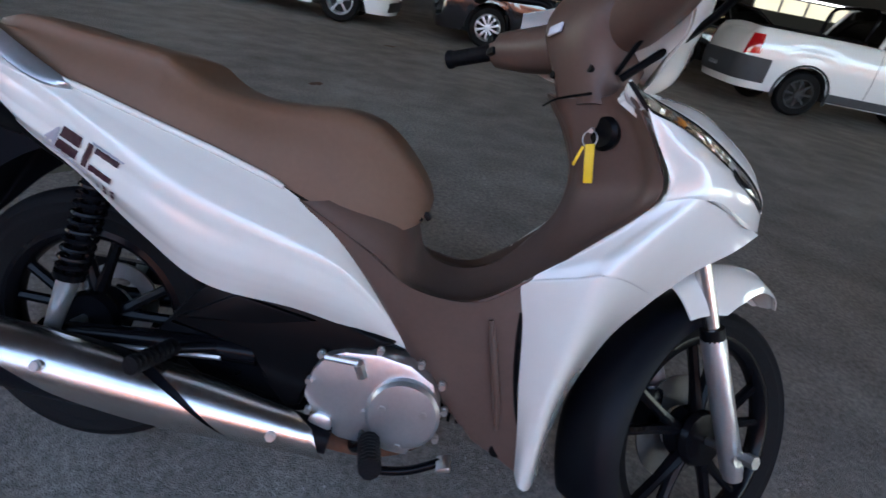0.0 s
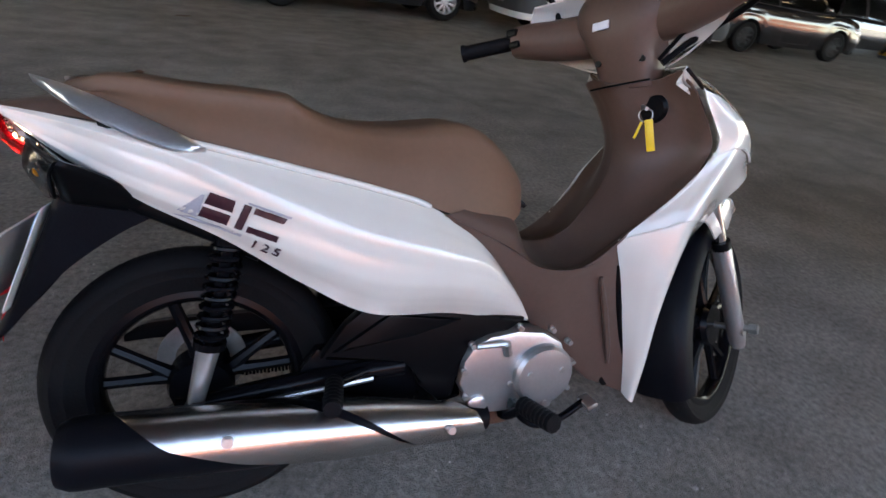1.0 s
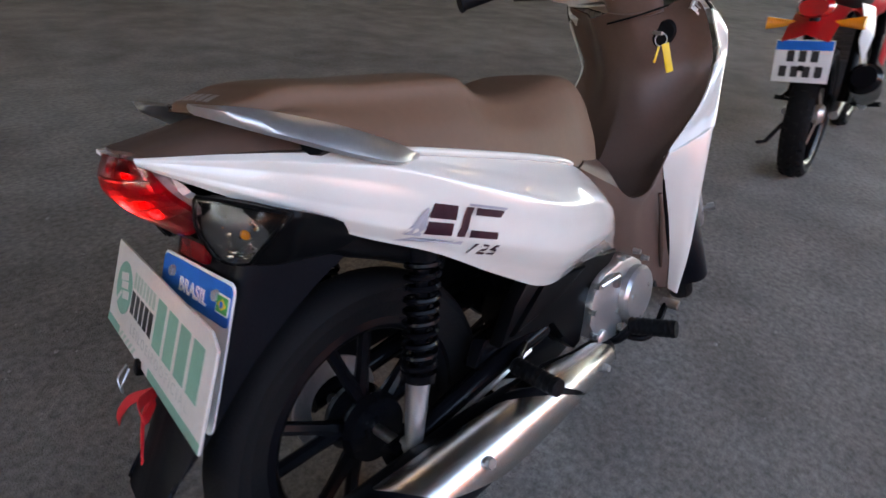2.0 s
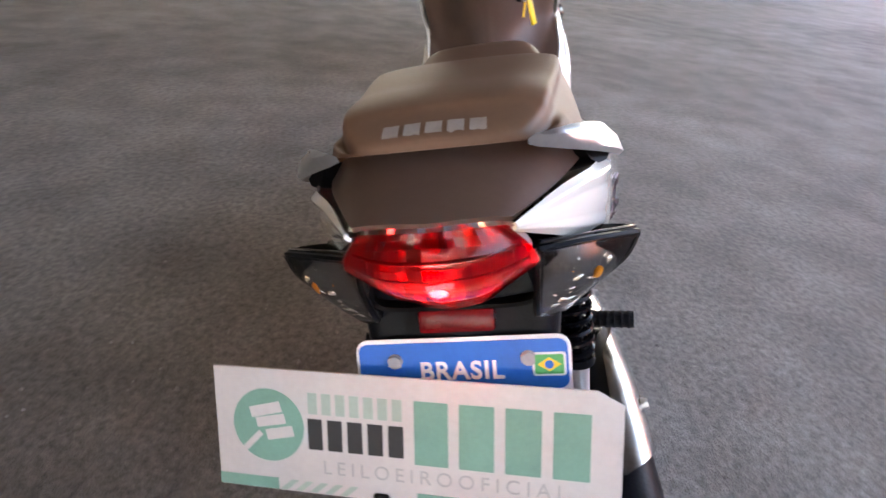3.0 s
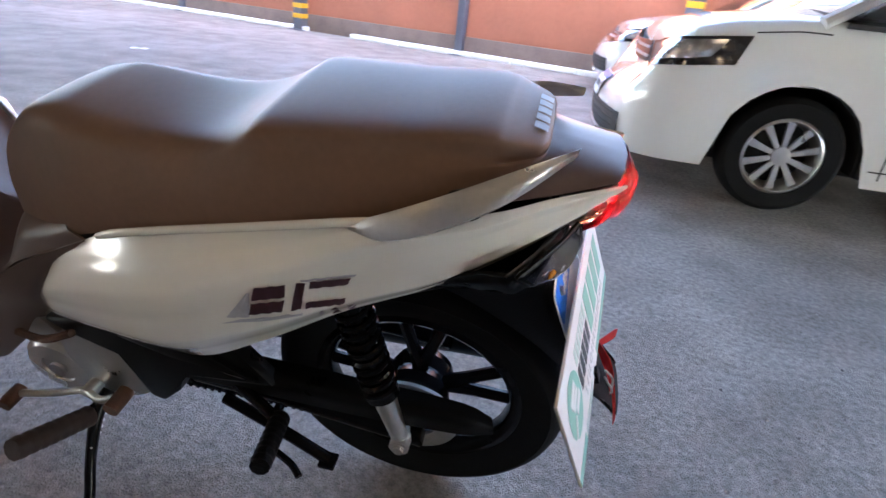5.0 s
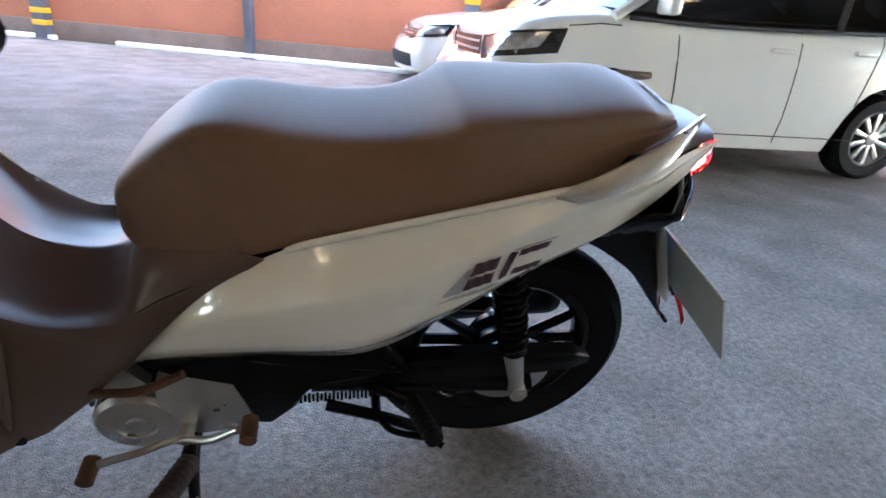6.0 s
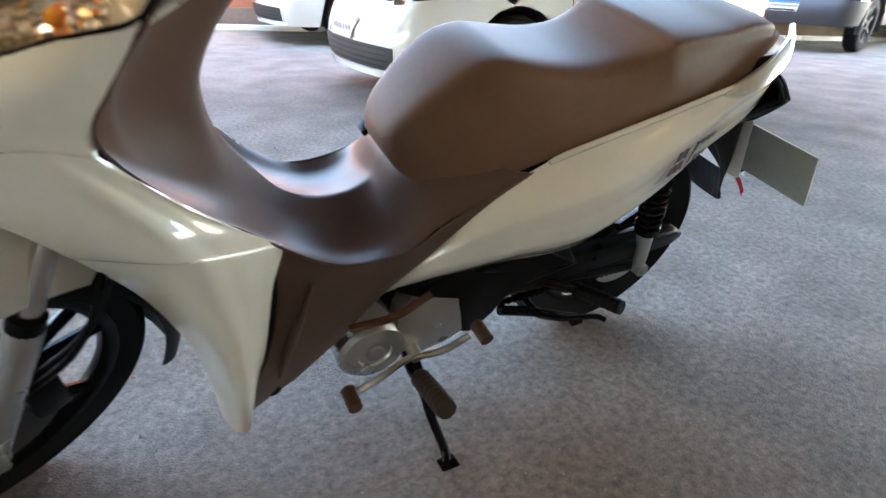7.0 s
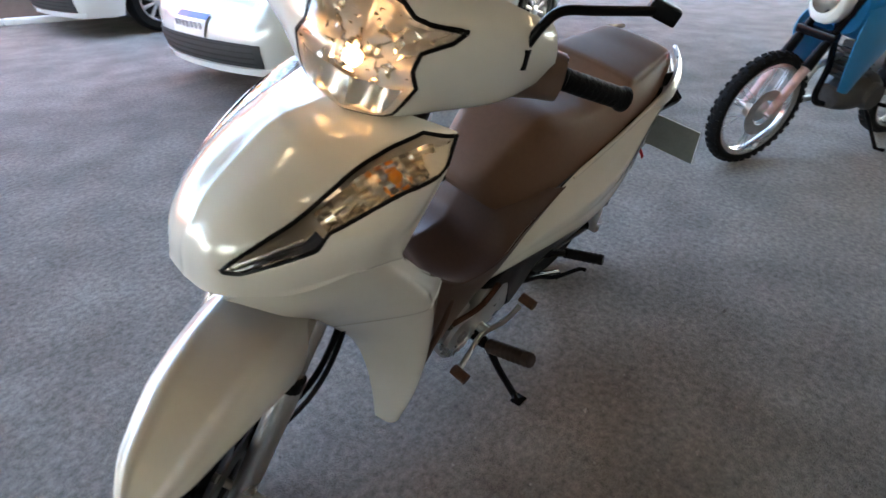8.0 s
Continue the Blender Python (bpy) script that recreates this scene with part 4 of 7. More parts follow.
# ---------- lower half of the motorcycle ----------
def bolt(parent, p, axis, r=0.008, h=0.006, material=None):
    bm = bm_new()
    a = Vector(axis).normalized()
    p = Vector(p)
    tube(bm, [p - a * h * 0.3, p + a * h * 0.4], r * 1.12, seg=14)
    tube(bm, [p, p + a * h], r, seg=6)
    return part("bolt", bm, material or M_STEEL, parent)


def helix(bm, a, b, r, wire, turns, seg=7):
    a, b = Vector(a), Vector(b)
    d = b - a
    ax = d.normalized()
    s = ax.orthogonal().normalized()
    t = ax.cross(s)
    pts = []
    for i in range(int(turns * 18) + 1):
        f = i / (turns * 18)
        an = 2 * math.pi * turns * f
        pts.append(a + d * f + r * (math.cos(an) * s + math.sin(an) * t))
    tube(bm, pts, wire, seg=seg)


for s in (1, -1):
    bm = bm_new()
    tube(bm, [(0.000, s * 0.124, 0.258), (0.006, s * 0.124, 0.290), (0.024, s * 0.122, 0.368), (0.026, s * 0.122, 0.376)], [0.013, 0.014, 0.018, 0.020], seg=16)
    tube(bm, [(0.000, s * 0.106, 0.262), (0.000, s * 0.140, 0.262)], 0.016, seg=14)
    shock = part("shock_absorber", bm, M_ALU, bike, "rear shock absorber with black coil spring")
    bm = bm_new()
    tube(bm, [(0.025, s * 0.122, 0.370), (0.062, s * 0.116, 0.565)], 0.0125, seg=14)
    tube(bm, [(0.025, s * 0.122, 0.372), (0.027, s * 0.122, 0.384)], 0.026, seg=16)
    tube(bm, [(0.058, s * 0.117, 0.540), (0.062, s * 0.116, 0.570)], [0.024, 0.026], seg=16)
    part("damper", bm, M_SATIN, shock)
    bm = bm_new()
    helix(bm, (0.0275, s * 0.122, 0.384), (0.058, s * 0.117, 0.545), 0.0225, 0.0048, 10)
    part("spring", bm, M_SATIN, shock, "gloss black coil spring")
    bolt(shock, (0.000, s * 0.140, 0.262), (0, s, 0), 0.009)

# exhaust
AX = crom([(-0.178, -0.166, 0.232), (-0.06, -0.166, 0.233), (0.10, -0.164, 0.230), (0.28, -0.160, 0.220), (0.40, -0.156, 0.210), (0.52, -0.145, 0.196)], 40)
ax_r = np.interp(np.linspace(0, 1, 40), [0, 0.03, 0.4, 0.62, 0.8, 1], [0.046, 0.054, 0.055, 0.046, 0.034, 0.026])
bm = bm_new()
tube(bm, AX, ax_r, seg=28)
exhaust = part("exhaust", bm, M_FENDER, bike, "black silencer with a brushed steel heat shield")
bm = bm_new()
tube(bm, [(0.50, -0.147, 0.198), (0.60, -0.10, 0.170), (0.68, -0.05, 0.185), (0.70, -0.02, 0.26)], 0.017, seg=12, n=20)
part("header_pipe", bm, M_RUST, exhaust, "discoloured header pipe")


def shield(f0, f1, lo, hi, off):
    """A plate bent round the silencer between two lines of angles."""
    rows = []
    for i in range(36):
        f = f0 + (f1 - f0) * i / 35
        k = f * 39
        j = min(int(k), 38)
        p = AX[j] + (AX[j + 1] - AX[j]) * (k - j)
        r = ax_r[j] + (ax_r[j + 1] - ax_r[j]) * (k - j) + off
        a0, a1 = np.interp(i / 35, [q[0] for q in lo], [q[1] for q in lo]), np.interp(i / 35, [q[0] for q in hi], [q[1] for q in hi])
        rows.append([(p[0], p[1] - r * math.cos(radians(a)), p[2] + r * math.sin(radians(a))) for a in np.linspace(a0, a1, 18)])
    return np.array(rows)


bm = bm_new()
shell(bm, shield(0.13, 0.81, [(0, 86), (0.06, 60), (0.16, 22), (0.35, -12), (0.6, -42), (0.9, -62), (1, -62)], [(0, 92), (0.2, 88), (0.47, 80), (1, -58)], 0.007), 0.002)
part("heat_shield", bm, M_CHROME, exhaust, "brushed steel heat shield")
bm = bm_new()
shell(bm, shield(0.47, 1.0, [(0, 86), (0.04, 84), (0.64, -56), (1, -60)], [(0, 91), (0.78, 84), (0.92, 45), (1, -50)], 0.009), 0.002)
part("front_heat_shield", bm, M_CHROME, exhaust, "brushed steel front heat shield ending in a point")
bolt(exhaust, (0.054, -0.222, 0.258), (0, -1, 0.25), 0.0085, 0.008)
bolt(exhaust, (0.432, -0.197, 0.212), (0, -1, 0.2), 0.0075, 0.008)

# engine
bm = bm_new()
box(bm, (0.545, 0, 0.300), (0.30, 0.19, 0.16), 0.03)
tube(bm, [(0.64, 0, 0.300), (0.83, 0, 0.330)], [0.068, 0.060], seg=18)
engine = part("engine", bm, M_SATIN, bike, "horizontal single cylinder engine with silver covers")
for k in range(6):
    bm = bm_new()
    box(bm, (0.705 + k * 0.016, 0, 0.315), (0.006, 0.150, 0.150), 0.002)
    part("cooling_fin", bm, M_SATIN, engine)
xz = lambda y, s: Matrix(((1, 0, 0, 0), (0, 0, s, y), (0, 1, 0, 0), (0, 0, 0, 1)))
CRANK = [(0.461, 0.272), (0.468, 0.318), (0.488, 0.352), (0.520, 0.366), (0.576, 0.374), (0.632, 0.368), (0.676, 0.344), (0.696, 0.304), (0.692, 0.244), (0.668, 0.212), (0.620, 0.200), (0.534, 0.202), (0.489, 0.225)]
bm = bm_new()
prism(bm, CRANK, 0.055, xz(-0.092, -1), 0.010)
part("crankcase_cover", bm, M_ALU, engine, "silver crankcase cover")
bm = bm_new()
lathe(bm, [(0.064, -0.135), (0.064, -0.160), (0.058, -0.167), (0.050, -0.168), (0.012, -0.169), (0.0005, -0.169)], (0.636, 0, 0.282), seg=40)
box(bm, (0.636, -0.150, 0.222), (0.050, 0.030, 0.024), 0.010)
part("clutch_cover", bm, M_ALU, engine, "round silver clutch cover")
bm = bm_new()
lathe(bm, [(0.021, -0.140), (0.021, -0.154), (0.016, -0.157), (0.0005, -0.157)], (0.500, 0, 0.226), seg=24)
part("oil_cap", bm, M_ALU, engine)
bm = bm_new()
tube(bm, [(0.488, -0.150, 0.350), (0.545, -0.158, 0.356)], 0.006, seg=8)
tube(bm, [(0.545, -0.158, 0.356), (0.555, -0.150, 0.330)], 0.009, seg=8)
part("clutch_arm", bm, M_STEEL, engine)
for p in ((0.600, -0.167, 0.290), (0.639, -0.167, 0.226), (0.670, -0.167, 0.296), (0.570, -0.147, 0.262)):
    bolt(engine, p, (0, -1, 0), 0.0065, 0.004)
for x, z in ((0.480, 0.352), (0.576, 0.382), (0.648, 0.374), (0.690, 0.345), (0.704, 0.300), (0.700, 0.245), (0.468, 0.300), (0.475, 0.245)):
    bolt(engine, (x, -0.143, z), (0, -1, 0), 0.0058, 0.012)
bm = bm_new()
prism(bm, [(x + 0.0, z) for x, z in ((0.452, 0.240), (0.458, 0.300), (0.480, 0.345), (0.520, 0.368), (0.570, 0.378), (0.592, 0.345), (0.598, 0.290), (0.585, 0.235), (0.540, 0.215), (0.490, 0.220))], 0.045, xz(0.085, 1).copy(), 0.010)
part("sprocket_cover", bm, M_ALU, engine, "silver sprocket cover")
bm = bm_new()
lathe(bm, [(0.066, 0.080), (0.066, 0.122), (0.058, 0.130), (0.032, 0.132), (0.030, 0.128), (0.014, 0.128), (0.0005, 0.130)], (0.634, 0, 0.256), seg=40)
prism(bm, [(0.60, 0.33), (0.64, 0.39), (0.69, 0.405), (0.715, 0.38), (0.70, 0.30)], 0.036, xz(0.080, 1).copy(), 0.008)
part("generator_cover", bm, M_ALU, engine, "scuffed silver generator cover")
bm = bm_new()
lathe(bm, [(0.016, 0.128), (0.016, 0.134), (0.0005, 0.135)], (0.634, 0, 0.256), seg=18)
part("centre_cap", bm, M_GREYINK, engine)
bm = bm_new()
tube(bm, [(0.54, 0.137, 0.380), (0.605, 0.140, 0.352), (0.680, 0.125, 0.335)], 0.007, seg=8, n=10)
part("clamp", bm, M_RUST, engine, "rusty clamp")

# frame, swing arm and black covers behind the engine
for s in (1, -1):
    bm = bm_new()
    tube(bm, [(0.360, s * 0.098, 0.300), (0.20, s * 0.100, 0.285), (0.0, s * 0.104, 0.258), (-0.03, s * 0.104, 0.256)], [0.022, 0.020, 0.018, 0.020], seg=12, n=14)
    part("swing_arm", bm, M_SATIN, bike)
    bm = bm_new()
    prism(bm, [(0.20, 0.335), (0.245, 0.40), (0.29, 0.44), (0.42, 0.425), (0.60, 0.392), (0.56, 0.372), (0.47, 0.345), (0.455, 0.235), (0.43, 0.228), (0.385, 0.270), (0.36, 0.330)], 0.030, xz(s * 0.100, s).copy(), 0.008)
    prism(bm, [(0.22, 0.350), (0.32, 0.418), (0.46, 0.402), (0.36, 0.375)], 0.016, xz(s * 0.124, s).copy(), 0.006)
    part("frame_cover", bm, M_BLACK, bike, "black moulded frame cover")
    bm = bm_new()
    tube(bm, [(0.62, s * 0.07, 0.40), (0.40, s * 0.09, 0.44), (0.20, s * 0.10, 0.50), (0.0, s * 0.10, 0.60), (-0.12, s * 0.08, 0.65)], 0.016, seg=10, n=20)
    part("frame_tube", bm, M_SATIN, bike)
# made-up black plate that fills the dark gap between frame and exhaust
bm = bm_new()
prism(bm, [(0.17, 0.300), (0.20, 0.340), (0.46, 0.350), (0.49, 0.215), (0.40, 0.190), (0.30, 0.215), (0.22, 0.250)], 0.030, xz(-0.066, -1).copy(), 0.008)
part("gap_filler", bm, M_SATIN, bike)
# added dark box that stops the view through below the seat
bm = bm_new()
box(bm, (0.30, 0, 0.545), (0.42, 0.17, 0.16), 0.04, pose(0, 0, 0, 0, 14, 0).to_3x3().to_4x4())
part("seat_gap_filler", bm, M_BLACK, bike)
CHAIN = net([[(0.42, 0.085, 0.345), (0.30, 0.085, 0.350), (0.10, 0.085, 0.345), (-0.08, 0.085, 0.335), (-0.135, 0.085, 0.312)],
             [(0.42, 0.122, 0.338), (0.30, 0.120, 0.343), (0.10, 0.118, 0.338), (-0.08, 0.112, 0.328), (-0.140, 0.100, 0.305)],
             [(0.42, 0.122, 0.300), (0.30, 0.120, 0.300), (0.10, 0.118, 0.292), (-0.08, 0.112, 0.290), (-0.140, 0.100, 0.290)]], 12, 30)
bm = bm_new()
shell(bm, CHAIN, 0.003)
part("chain_guard", bm, M_BLACK, bike, "black steel chain guard")
bm = bm_new()
for i in range(62):
    f = i / 61
    box(bm, (0.42 - 0.44 * f, 0.078, 0.222 + 0.004 * math.sin(f * 3.1) - 0.01 * f), (0.0055, 0.014 if i % 2 else 0.009, 0.010), 0.0)
part("chain", bm, M_SATIN, bike, "dark drive chain")
bm = bm_new()
lathe(bm, [(0.050, 0.070), (0.082, 0.070), (0.082, 0.076), (0.050, 0.076)], (0, 0, 0.256), seg=34, closed=True)
part("sprocket", bm, M_STEEL, bike)
bm = bm_new()
tube(bm, [(0, -0.135, 0.256), (0, 0.140, 0.256)], 0.009, seg=10)
part("rear_axle", bm, M_STEEL, bike)
bm = bm_new()
tube(bm, [(-0.02, -0.115, 0.245), (0.12, -0.118, 0.262), (0.30, -0.115, 0.285)], 0.006, seg=8)
part("brake_rod", bm, M_STEEL, bike)

# foot pegs, pedals and stands
def peg(a, b, r, material, label):
    bm = bm_new()
    pts, rad = [], []
    for k in range(25):
        f = k / 24
        pts.append(Vector(a).lerp(Vector(b), f))
        rad.append(r + (0.0016 if k % 3 == 1 else 0.0))
    tube(bm, pts, rad, seg=10)
    p = part("foot_peg", bm, material, bike, label)
    return p


for s in (1, -1):
    mt = M_OLDRUBBER if s > 0 else M_RUBBERGRIP
    p = peg((0.560, 0.172, 0.200) if s > 0 else (0.591, -0.168, 0.226), (0.572, 0.285, 0.266) if s > 0 else (0.606, -0.260, 0.240), 0.018, mt, "worn rusty brown foot peg" if s > 0 else "black rubber foot peg")
    bm = bm_new()
    tube(bm, [(0.545, s * 0.04, 0.200), (0.560, s * 0.11, 0.195), (0.566, s * 0.150, 0.196), (0.562 if s > 0 else 0.592, s * 0.178, 0.204 if s > 0 else 0.228)], 0.010, seg=10, n=14)
    part("peg_bracket", bm, M_SATIN, p)
    p = peg((0.196, 0.140, 0.276) if s > 0 else (0.226, -0.140, 0.298), (0.172, 0.240, 0.308) if s > 0 else (0.209, -0.236, 0.303), 0.015, M_RUBBERGRIP, "black rubber pillion foot peg")
    bm = bm_new()
    tube(bm, [(0.30, s * 0.105, 0.300), (0.25, s * 0.126, 0.296), (0.200 if s > 0 else 0.226, s * 0.146, 0.280 if s > 0 else 0.298)], 0.010, seg=10, n=10)
    part("peg_bracket", bm, M_SATIN, p)
bm = bm_new()
tube(bm, [(0.470, 0.176, 0.286), (0.520, 0.168, 0.254), (0.575, 0.150, 0.238), (0.630, 0.160, 0.226), (0.690, 0.176, 0.228)], 0.0065, seg=10, n=26)
tube(bm, [(0.560, 0.110, 0.240), (0.562, 0.156, 0.240)], 0.013, seg=12)
gear = part("gear_pedal", bm, M_STEEL, bike, "dull steel heel and toe gear pedal")
for x, z in ((0.696, 0.226), (0.452, 0.295)):
    bm = bm_new()
    tube(bm, [(x, 0.164, z), (x, 0.204, z)], [0.013, 0.013], seg=12)
    part("pedal_rubber", bm, M_RUST, gear, "rusty brown pedal rubber")
bm = bm_new()
tube(bm, [(0.585, -0.12, 0.200), (0.605, -0.19, 0.196), (0.660, -0.195, 0.205), (0.715, -0.190, 0.232)], 0.0075, seg=10, n=20)
pedal = part("brake_pedal", bm, M_SATIN, bike, "black rear brake pedal")
bm = bm_new()
box(bm, (0.720, -0.198, 0.236), (0.024, 0.040, 0.010), 0.003, pose(0, 0, 0, 0, -24, 0).to_3x3().to_4x4())
part("pedal_tip", bm, M_STEEL, pedal, "worn bright pedal tip")
bm = bm_new()
tube(bm, [(0.555, 0.120, 0.215), (0.556, 0.165, 0.190), (0.552, 0.215, 0.135), (0.540, 0.262, 0.082), (0.546, 0.284, 0.073)], [0.011, 0.011, 0.009, 0.009, 0.010], seg=10, n=26)
box(bm, (0.545, 0.288, 0.076), (0.036, 0.030, 0.008), 0.003, pose(0, 0, 0, 13, 0, 0).to_3x3().to_4x4())
part("side_stand", bm, M_SATIN, bike, "black side stand, folded out")
bm = bm_new()
helix(bm, (0.560, 0.120, 0.205), (0.552, 0.205, 0.150), 0.006, 0.0016, 9, 5)
part("stand_spring", bm, M_STEEL, bike)
bm = bm_new()
tube(bm, [(0.34, 0.09, 0.215), (0.25, 0.105, 0.190), (0.15, 0.120, 0.150), (0.135, 0.122, 0.145)], 0.011, seg=10, n=14)
tube(bm, [(0.34, -0.09, 0.215), (0.25, -0.105, 0.190), (0.15, -0.120, 0.150)], 0.011, seg=10, n=14)
tube(bm, [(0.25, -0.105, 0.190), (0.25, 0.105, 0.190)], 0.009, seg=10)
tube(bm, [(0.25, 0.105, 0.190), (0.225, 0.150, 0.205), (0.165, 0.185, 0.225), (0.145, 0.200, 0.222)], 0.006, seg=8, n=14)
box(bm, (0.14, 0.122, 0.140), (0.030, 0.030, 0.010), 0.003)
part("centre_stand", bm, M_SATIN, bike, "black centre stand, folded up")


# ---------- lamps, lettering and small parts ----------
def on_panel(g, x, z, off, side=1):
    """The point of a side panel over (x, z), lifted off it by off."""
    d = (g[..., 0] - x) ** 2 + (g[..., 2] - z) ** 2
    k = np.argsort(d.ravel())[:4]
    w = 1 / (d.ravel()[k] + 1e-7)
    y = (g[..., 1].ravel()[k] * w).sum() / w.sum()
    return (x, side * (y + off), z)


def on_cover(name, shapes, side, origin, right, up, size, material, off, parent):
    """Flat shapes (x, y in units of size) laid on the side cover."""
    bm = bm_new()
    for sh in shapes:
        n = 8
        a, b, c, d = [np.array(q, float) for q in sh]
        vs = []
        for i in range(n + 1):
            row = []
            for j in (0, 1, 2, 3):
                f, h = i / n, j / 3
                p = (a * (1 - f) + b * f) * (1 - h) + (d * (1 - f) + c * f) * h
                x = origin[0] + (right[0] * p[0] + up[0] * p[1]) * size
                z = origin[1] + (right[1] * p[0] + up[1] * p[1]) * size
                row.append(on_panel(COVER, x, z, off, side))
            vs.append(row)
        add_grid(bm, np.array(vs))
    return part(name, bm, material, parent)


# slanted mark: three blocky shapes with two long dashes under them, and the model's number
MARK = [[(0.00, 0), (0.36, 0), (0.40, 0.15), (0.05, 0.15)], [(0.06, 0.19), (0.41, 0.19), (0.44, 0.36), (0.12, 0.36)],
        [(0.45, 0), (0.55, 0), (0.65, 0.36), (0.55, 0.36)], [(0.60, 0), (1.00, 0), (1.02, 0.09), (0.62, 0.09)], [(0.67, 0.27), (1.06, 0.27), (1.10, 0.36), (0.69, 0.36)]]
DASH = [[(-0.34, -0.10), (0.55, -0.10), (0.56, -0.06), (-0.10, -0.05)], [(-0.26, -0.02), (0.0, -0.03), (0.06, 0.30), (0.03, 0.30)], [(0.60, 0.40), (1.16, 0.40), (1.14, 0.37), (0.60, 0.37)]]
for side, cov in ((1, side_covers[0]), (-1, side_covers[1])):
    if side < 0:
        o, r_, u_ = (0.018, 0.598), (0.955, -0.30), (0.12, 0.99)
    else:
        o, r_, u_ = (0.150, 0.574), (-0.985, 0.17), (-0.02, 0.99)
    for piece in MARK:
        on_cover("decal", [piece], side, o, r_, u_, 0.112, M_MAROON, 0.0022, cov)
    for piece in DASH:
        on_cover("decal_line", [piece], side, o, r_, u_, 0.112, M_GREYINK, 0.0018, cov)
    me_ob = words("number", "125", 0.022, Matrix(), M_MAROON, cov, 0.0, 1.5, 0.25, 0.0006)
    for v in me_ob.data.vertices:
        px, py = v.co.x / 0.112 + 0.86, v.co.y / 0.112 - 0.15
        v.co = on_panel(COVER, o[0] + (r_[0] * px + u_[0] * py) * 0.112, o[1] + (r_[1] * px + u_[1] * py) * 0.112, 0.0022, side)

# worn light blocks of lettering on the back of the seat
for k in range(5):
    y0 = 0.046 - k * 0.0185
    bm = bm_new()
    rows = []
    for i in range(5):
        y = y0 - 0.0140 * i / 4
        row = []
        for j in range(4):
            x = -0.157 + 0.015 * j / 3
            d = (SEAT[:30, :, 0] - x) ** 2 + (SEAT[:30, :, 1] - y) ** 2 + (SEAT[:30, :, 2] < 0.764)
            k_ = np.argsort(d.ravel())[:4]
            w_ = 1 / (d.ravel()[k_] + 1e-7)
            row.append((x - 0.001, y, (SEAT[:30, :, 2].ravel()[k_] * w_).sum() / w_.sum() + 0.0022))
        rows.append(row)
    add_grid(bm, np.array(rows))
    part("lettering", bm, M_SEATINK, seat, "worn pale lettering block")

# catch below the seat's nose
bm = bm_new()
box(bm, (0.598, -0.042, 0.605), (0.016, 0.030, 0.010), 0.003, pose(0, 0, 0, 0, 40, 0).to_3x3().to_4x4())
tube(bm, [(0.560, -0.085, 0.585), (0.590, -0.060, 0.600)], 0.004, seg=8)
part("seat_catch", bm, M_BLACK, bike, "black seat catch")

# front turn signals set in the nose
def on_nose(u, v, off):
    return place(NOSE, u, v, off)


for s in (1, -1):
    def strip(f0, f1, h0, h1, off, n=34, k=11):
        """A piece of the lamp between two shares of its length and of its width, raised by off(h, f)."""
        rows = []
        for i in range(n):
            f = f0 + (f1 - f0) * i / (n - 1)
            row = []
            for j in range(k):
                h = h0 + (h1 - h0) * j / (k - 1)
                u = along(SIG_LO, f, 1) * (1 - h) + along(SIG_HI, f, 1) * h
                v = along(SIG_LO, f, 2) * (1 - h) + along(SIG_HI, f, 2) * h
                p = on_nose(u, v, -off(h, f))
                row.append((p[0], s * p[1], p[2]))
            rows.append(row)
        g = np.array(rows)
        return g if s > 0 else g[:, ::-1]
    bm = bm_new()
    shell(bm, strip(0, 1, 0, 1, lambda h, f: -0.016 * math.sin(math.pi * h) ** 0.5 * min(1, 4 * f) - 0.001), 0.003)
    ts = part("front_turn_signal", bm, M_GREYPAN, bike, "long clear front turn signal with a black rim")
    bm = bm_new()
    add_grid(bm, rough_facets(strip(0.36, 0.86, 0.06, 0.80, lambda h, f: -0.012 * math.sin(math.pi * h) - 0.002), 24, 11, 0.0034, 5))
    part("reflector", bm, M_FACET, ts, "bright faceted reflector", 1)
    bm = bm_new()
    shell(bm, strip(0.05, 0.34, 0.03, 0.46, lambda h, f: -0.002), 0.003)
    part("position_lamp", bm, M_CARGLASS, ts, "small dark gloss position lamp")
    bm = bm_new()
    tube(bm, strip(0.03, 0.30, 0.5, 0.56, lambda h, f: -0.001)[:, 5], 0.0022, seg=6)
    part("chrome_strip", bm, M_CHROME, ts, "thin chrome strip")
    bm = bm_new()
    shell(bm, strip(0, 1, 0, 1, lambda h, f: 0.0012 + 0.004 * math.sin(math.pi * h) * math.sin(math.pi * min(1, f * 1.05 + 0.02)) ** 0.6), 0.0018)
    part("lens", bm, M_LENS, ts, "clear curved lens").visible_shadow = False
    rim_ = np.concatenate([strip(0, 1, 0, 0.02, lambda h, f: 0.001)[:, 0 if s > 0 else -1], strip(1, 0, 0.98, 1, lambda h, f: 0.001)[:, -1 if s > 0 else 0]])
    bm = bm_new()
    tube(bm, np.vstack([rim_, rim_[:1]]), 0.0034, seg=6, cap=False)
    part("rim", bm, M_BLACK, ts)
    bm = bm_new()
    p = on_nose(0.66, 0.62, 0.004)
    bmesh.ops.create_uvsphere(bm, u_segments=14, v_segments=8, radius=0.009, matrix=Matrix.Translation((p[0], s * p[1], p[2])))
    part("bulb", bm, M_AMBER, ts, "amber bulb")
bm = bm_new()
g = np.array([[place(NOSE, 0.60 + 0.05 * i / 4, 0.20 + 0.09 * j / 4, -0.0008) for j in range(5)] for i in range(5)])
add_grid(bm, g)
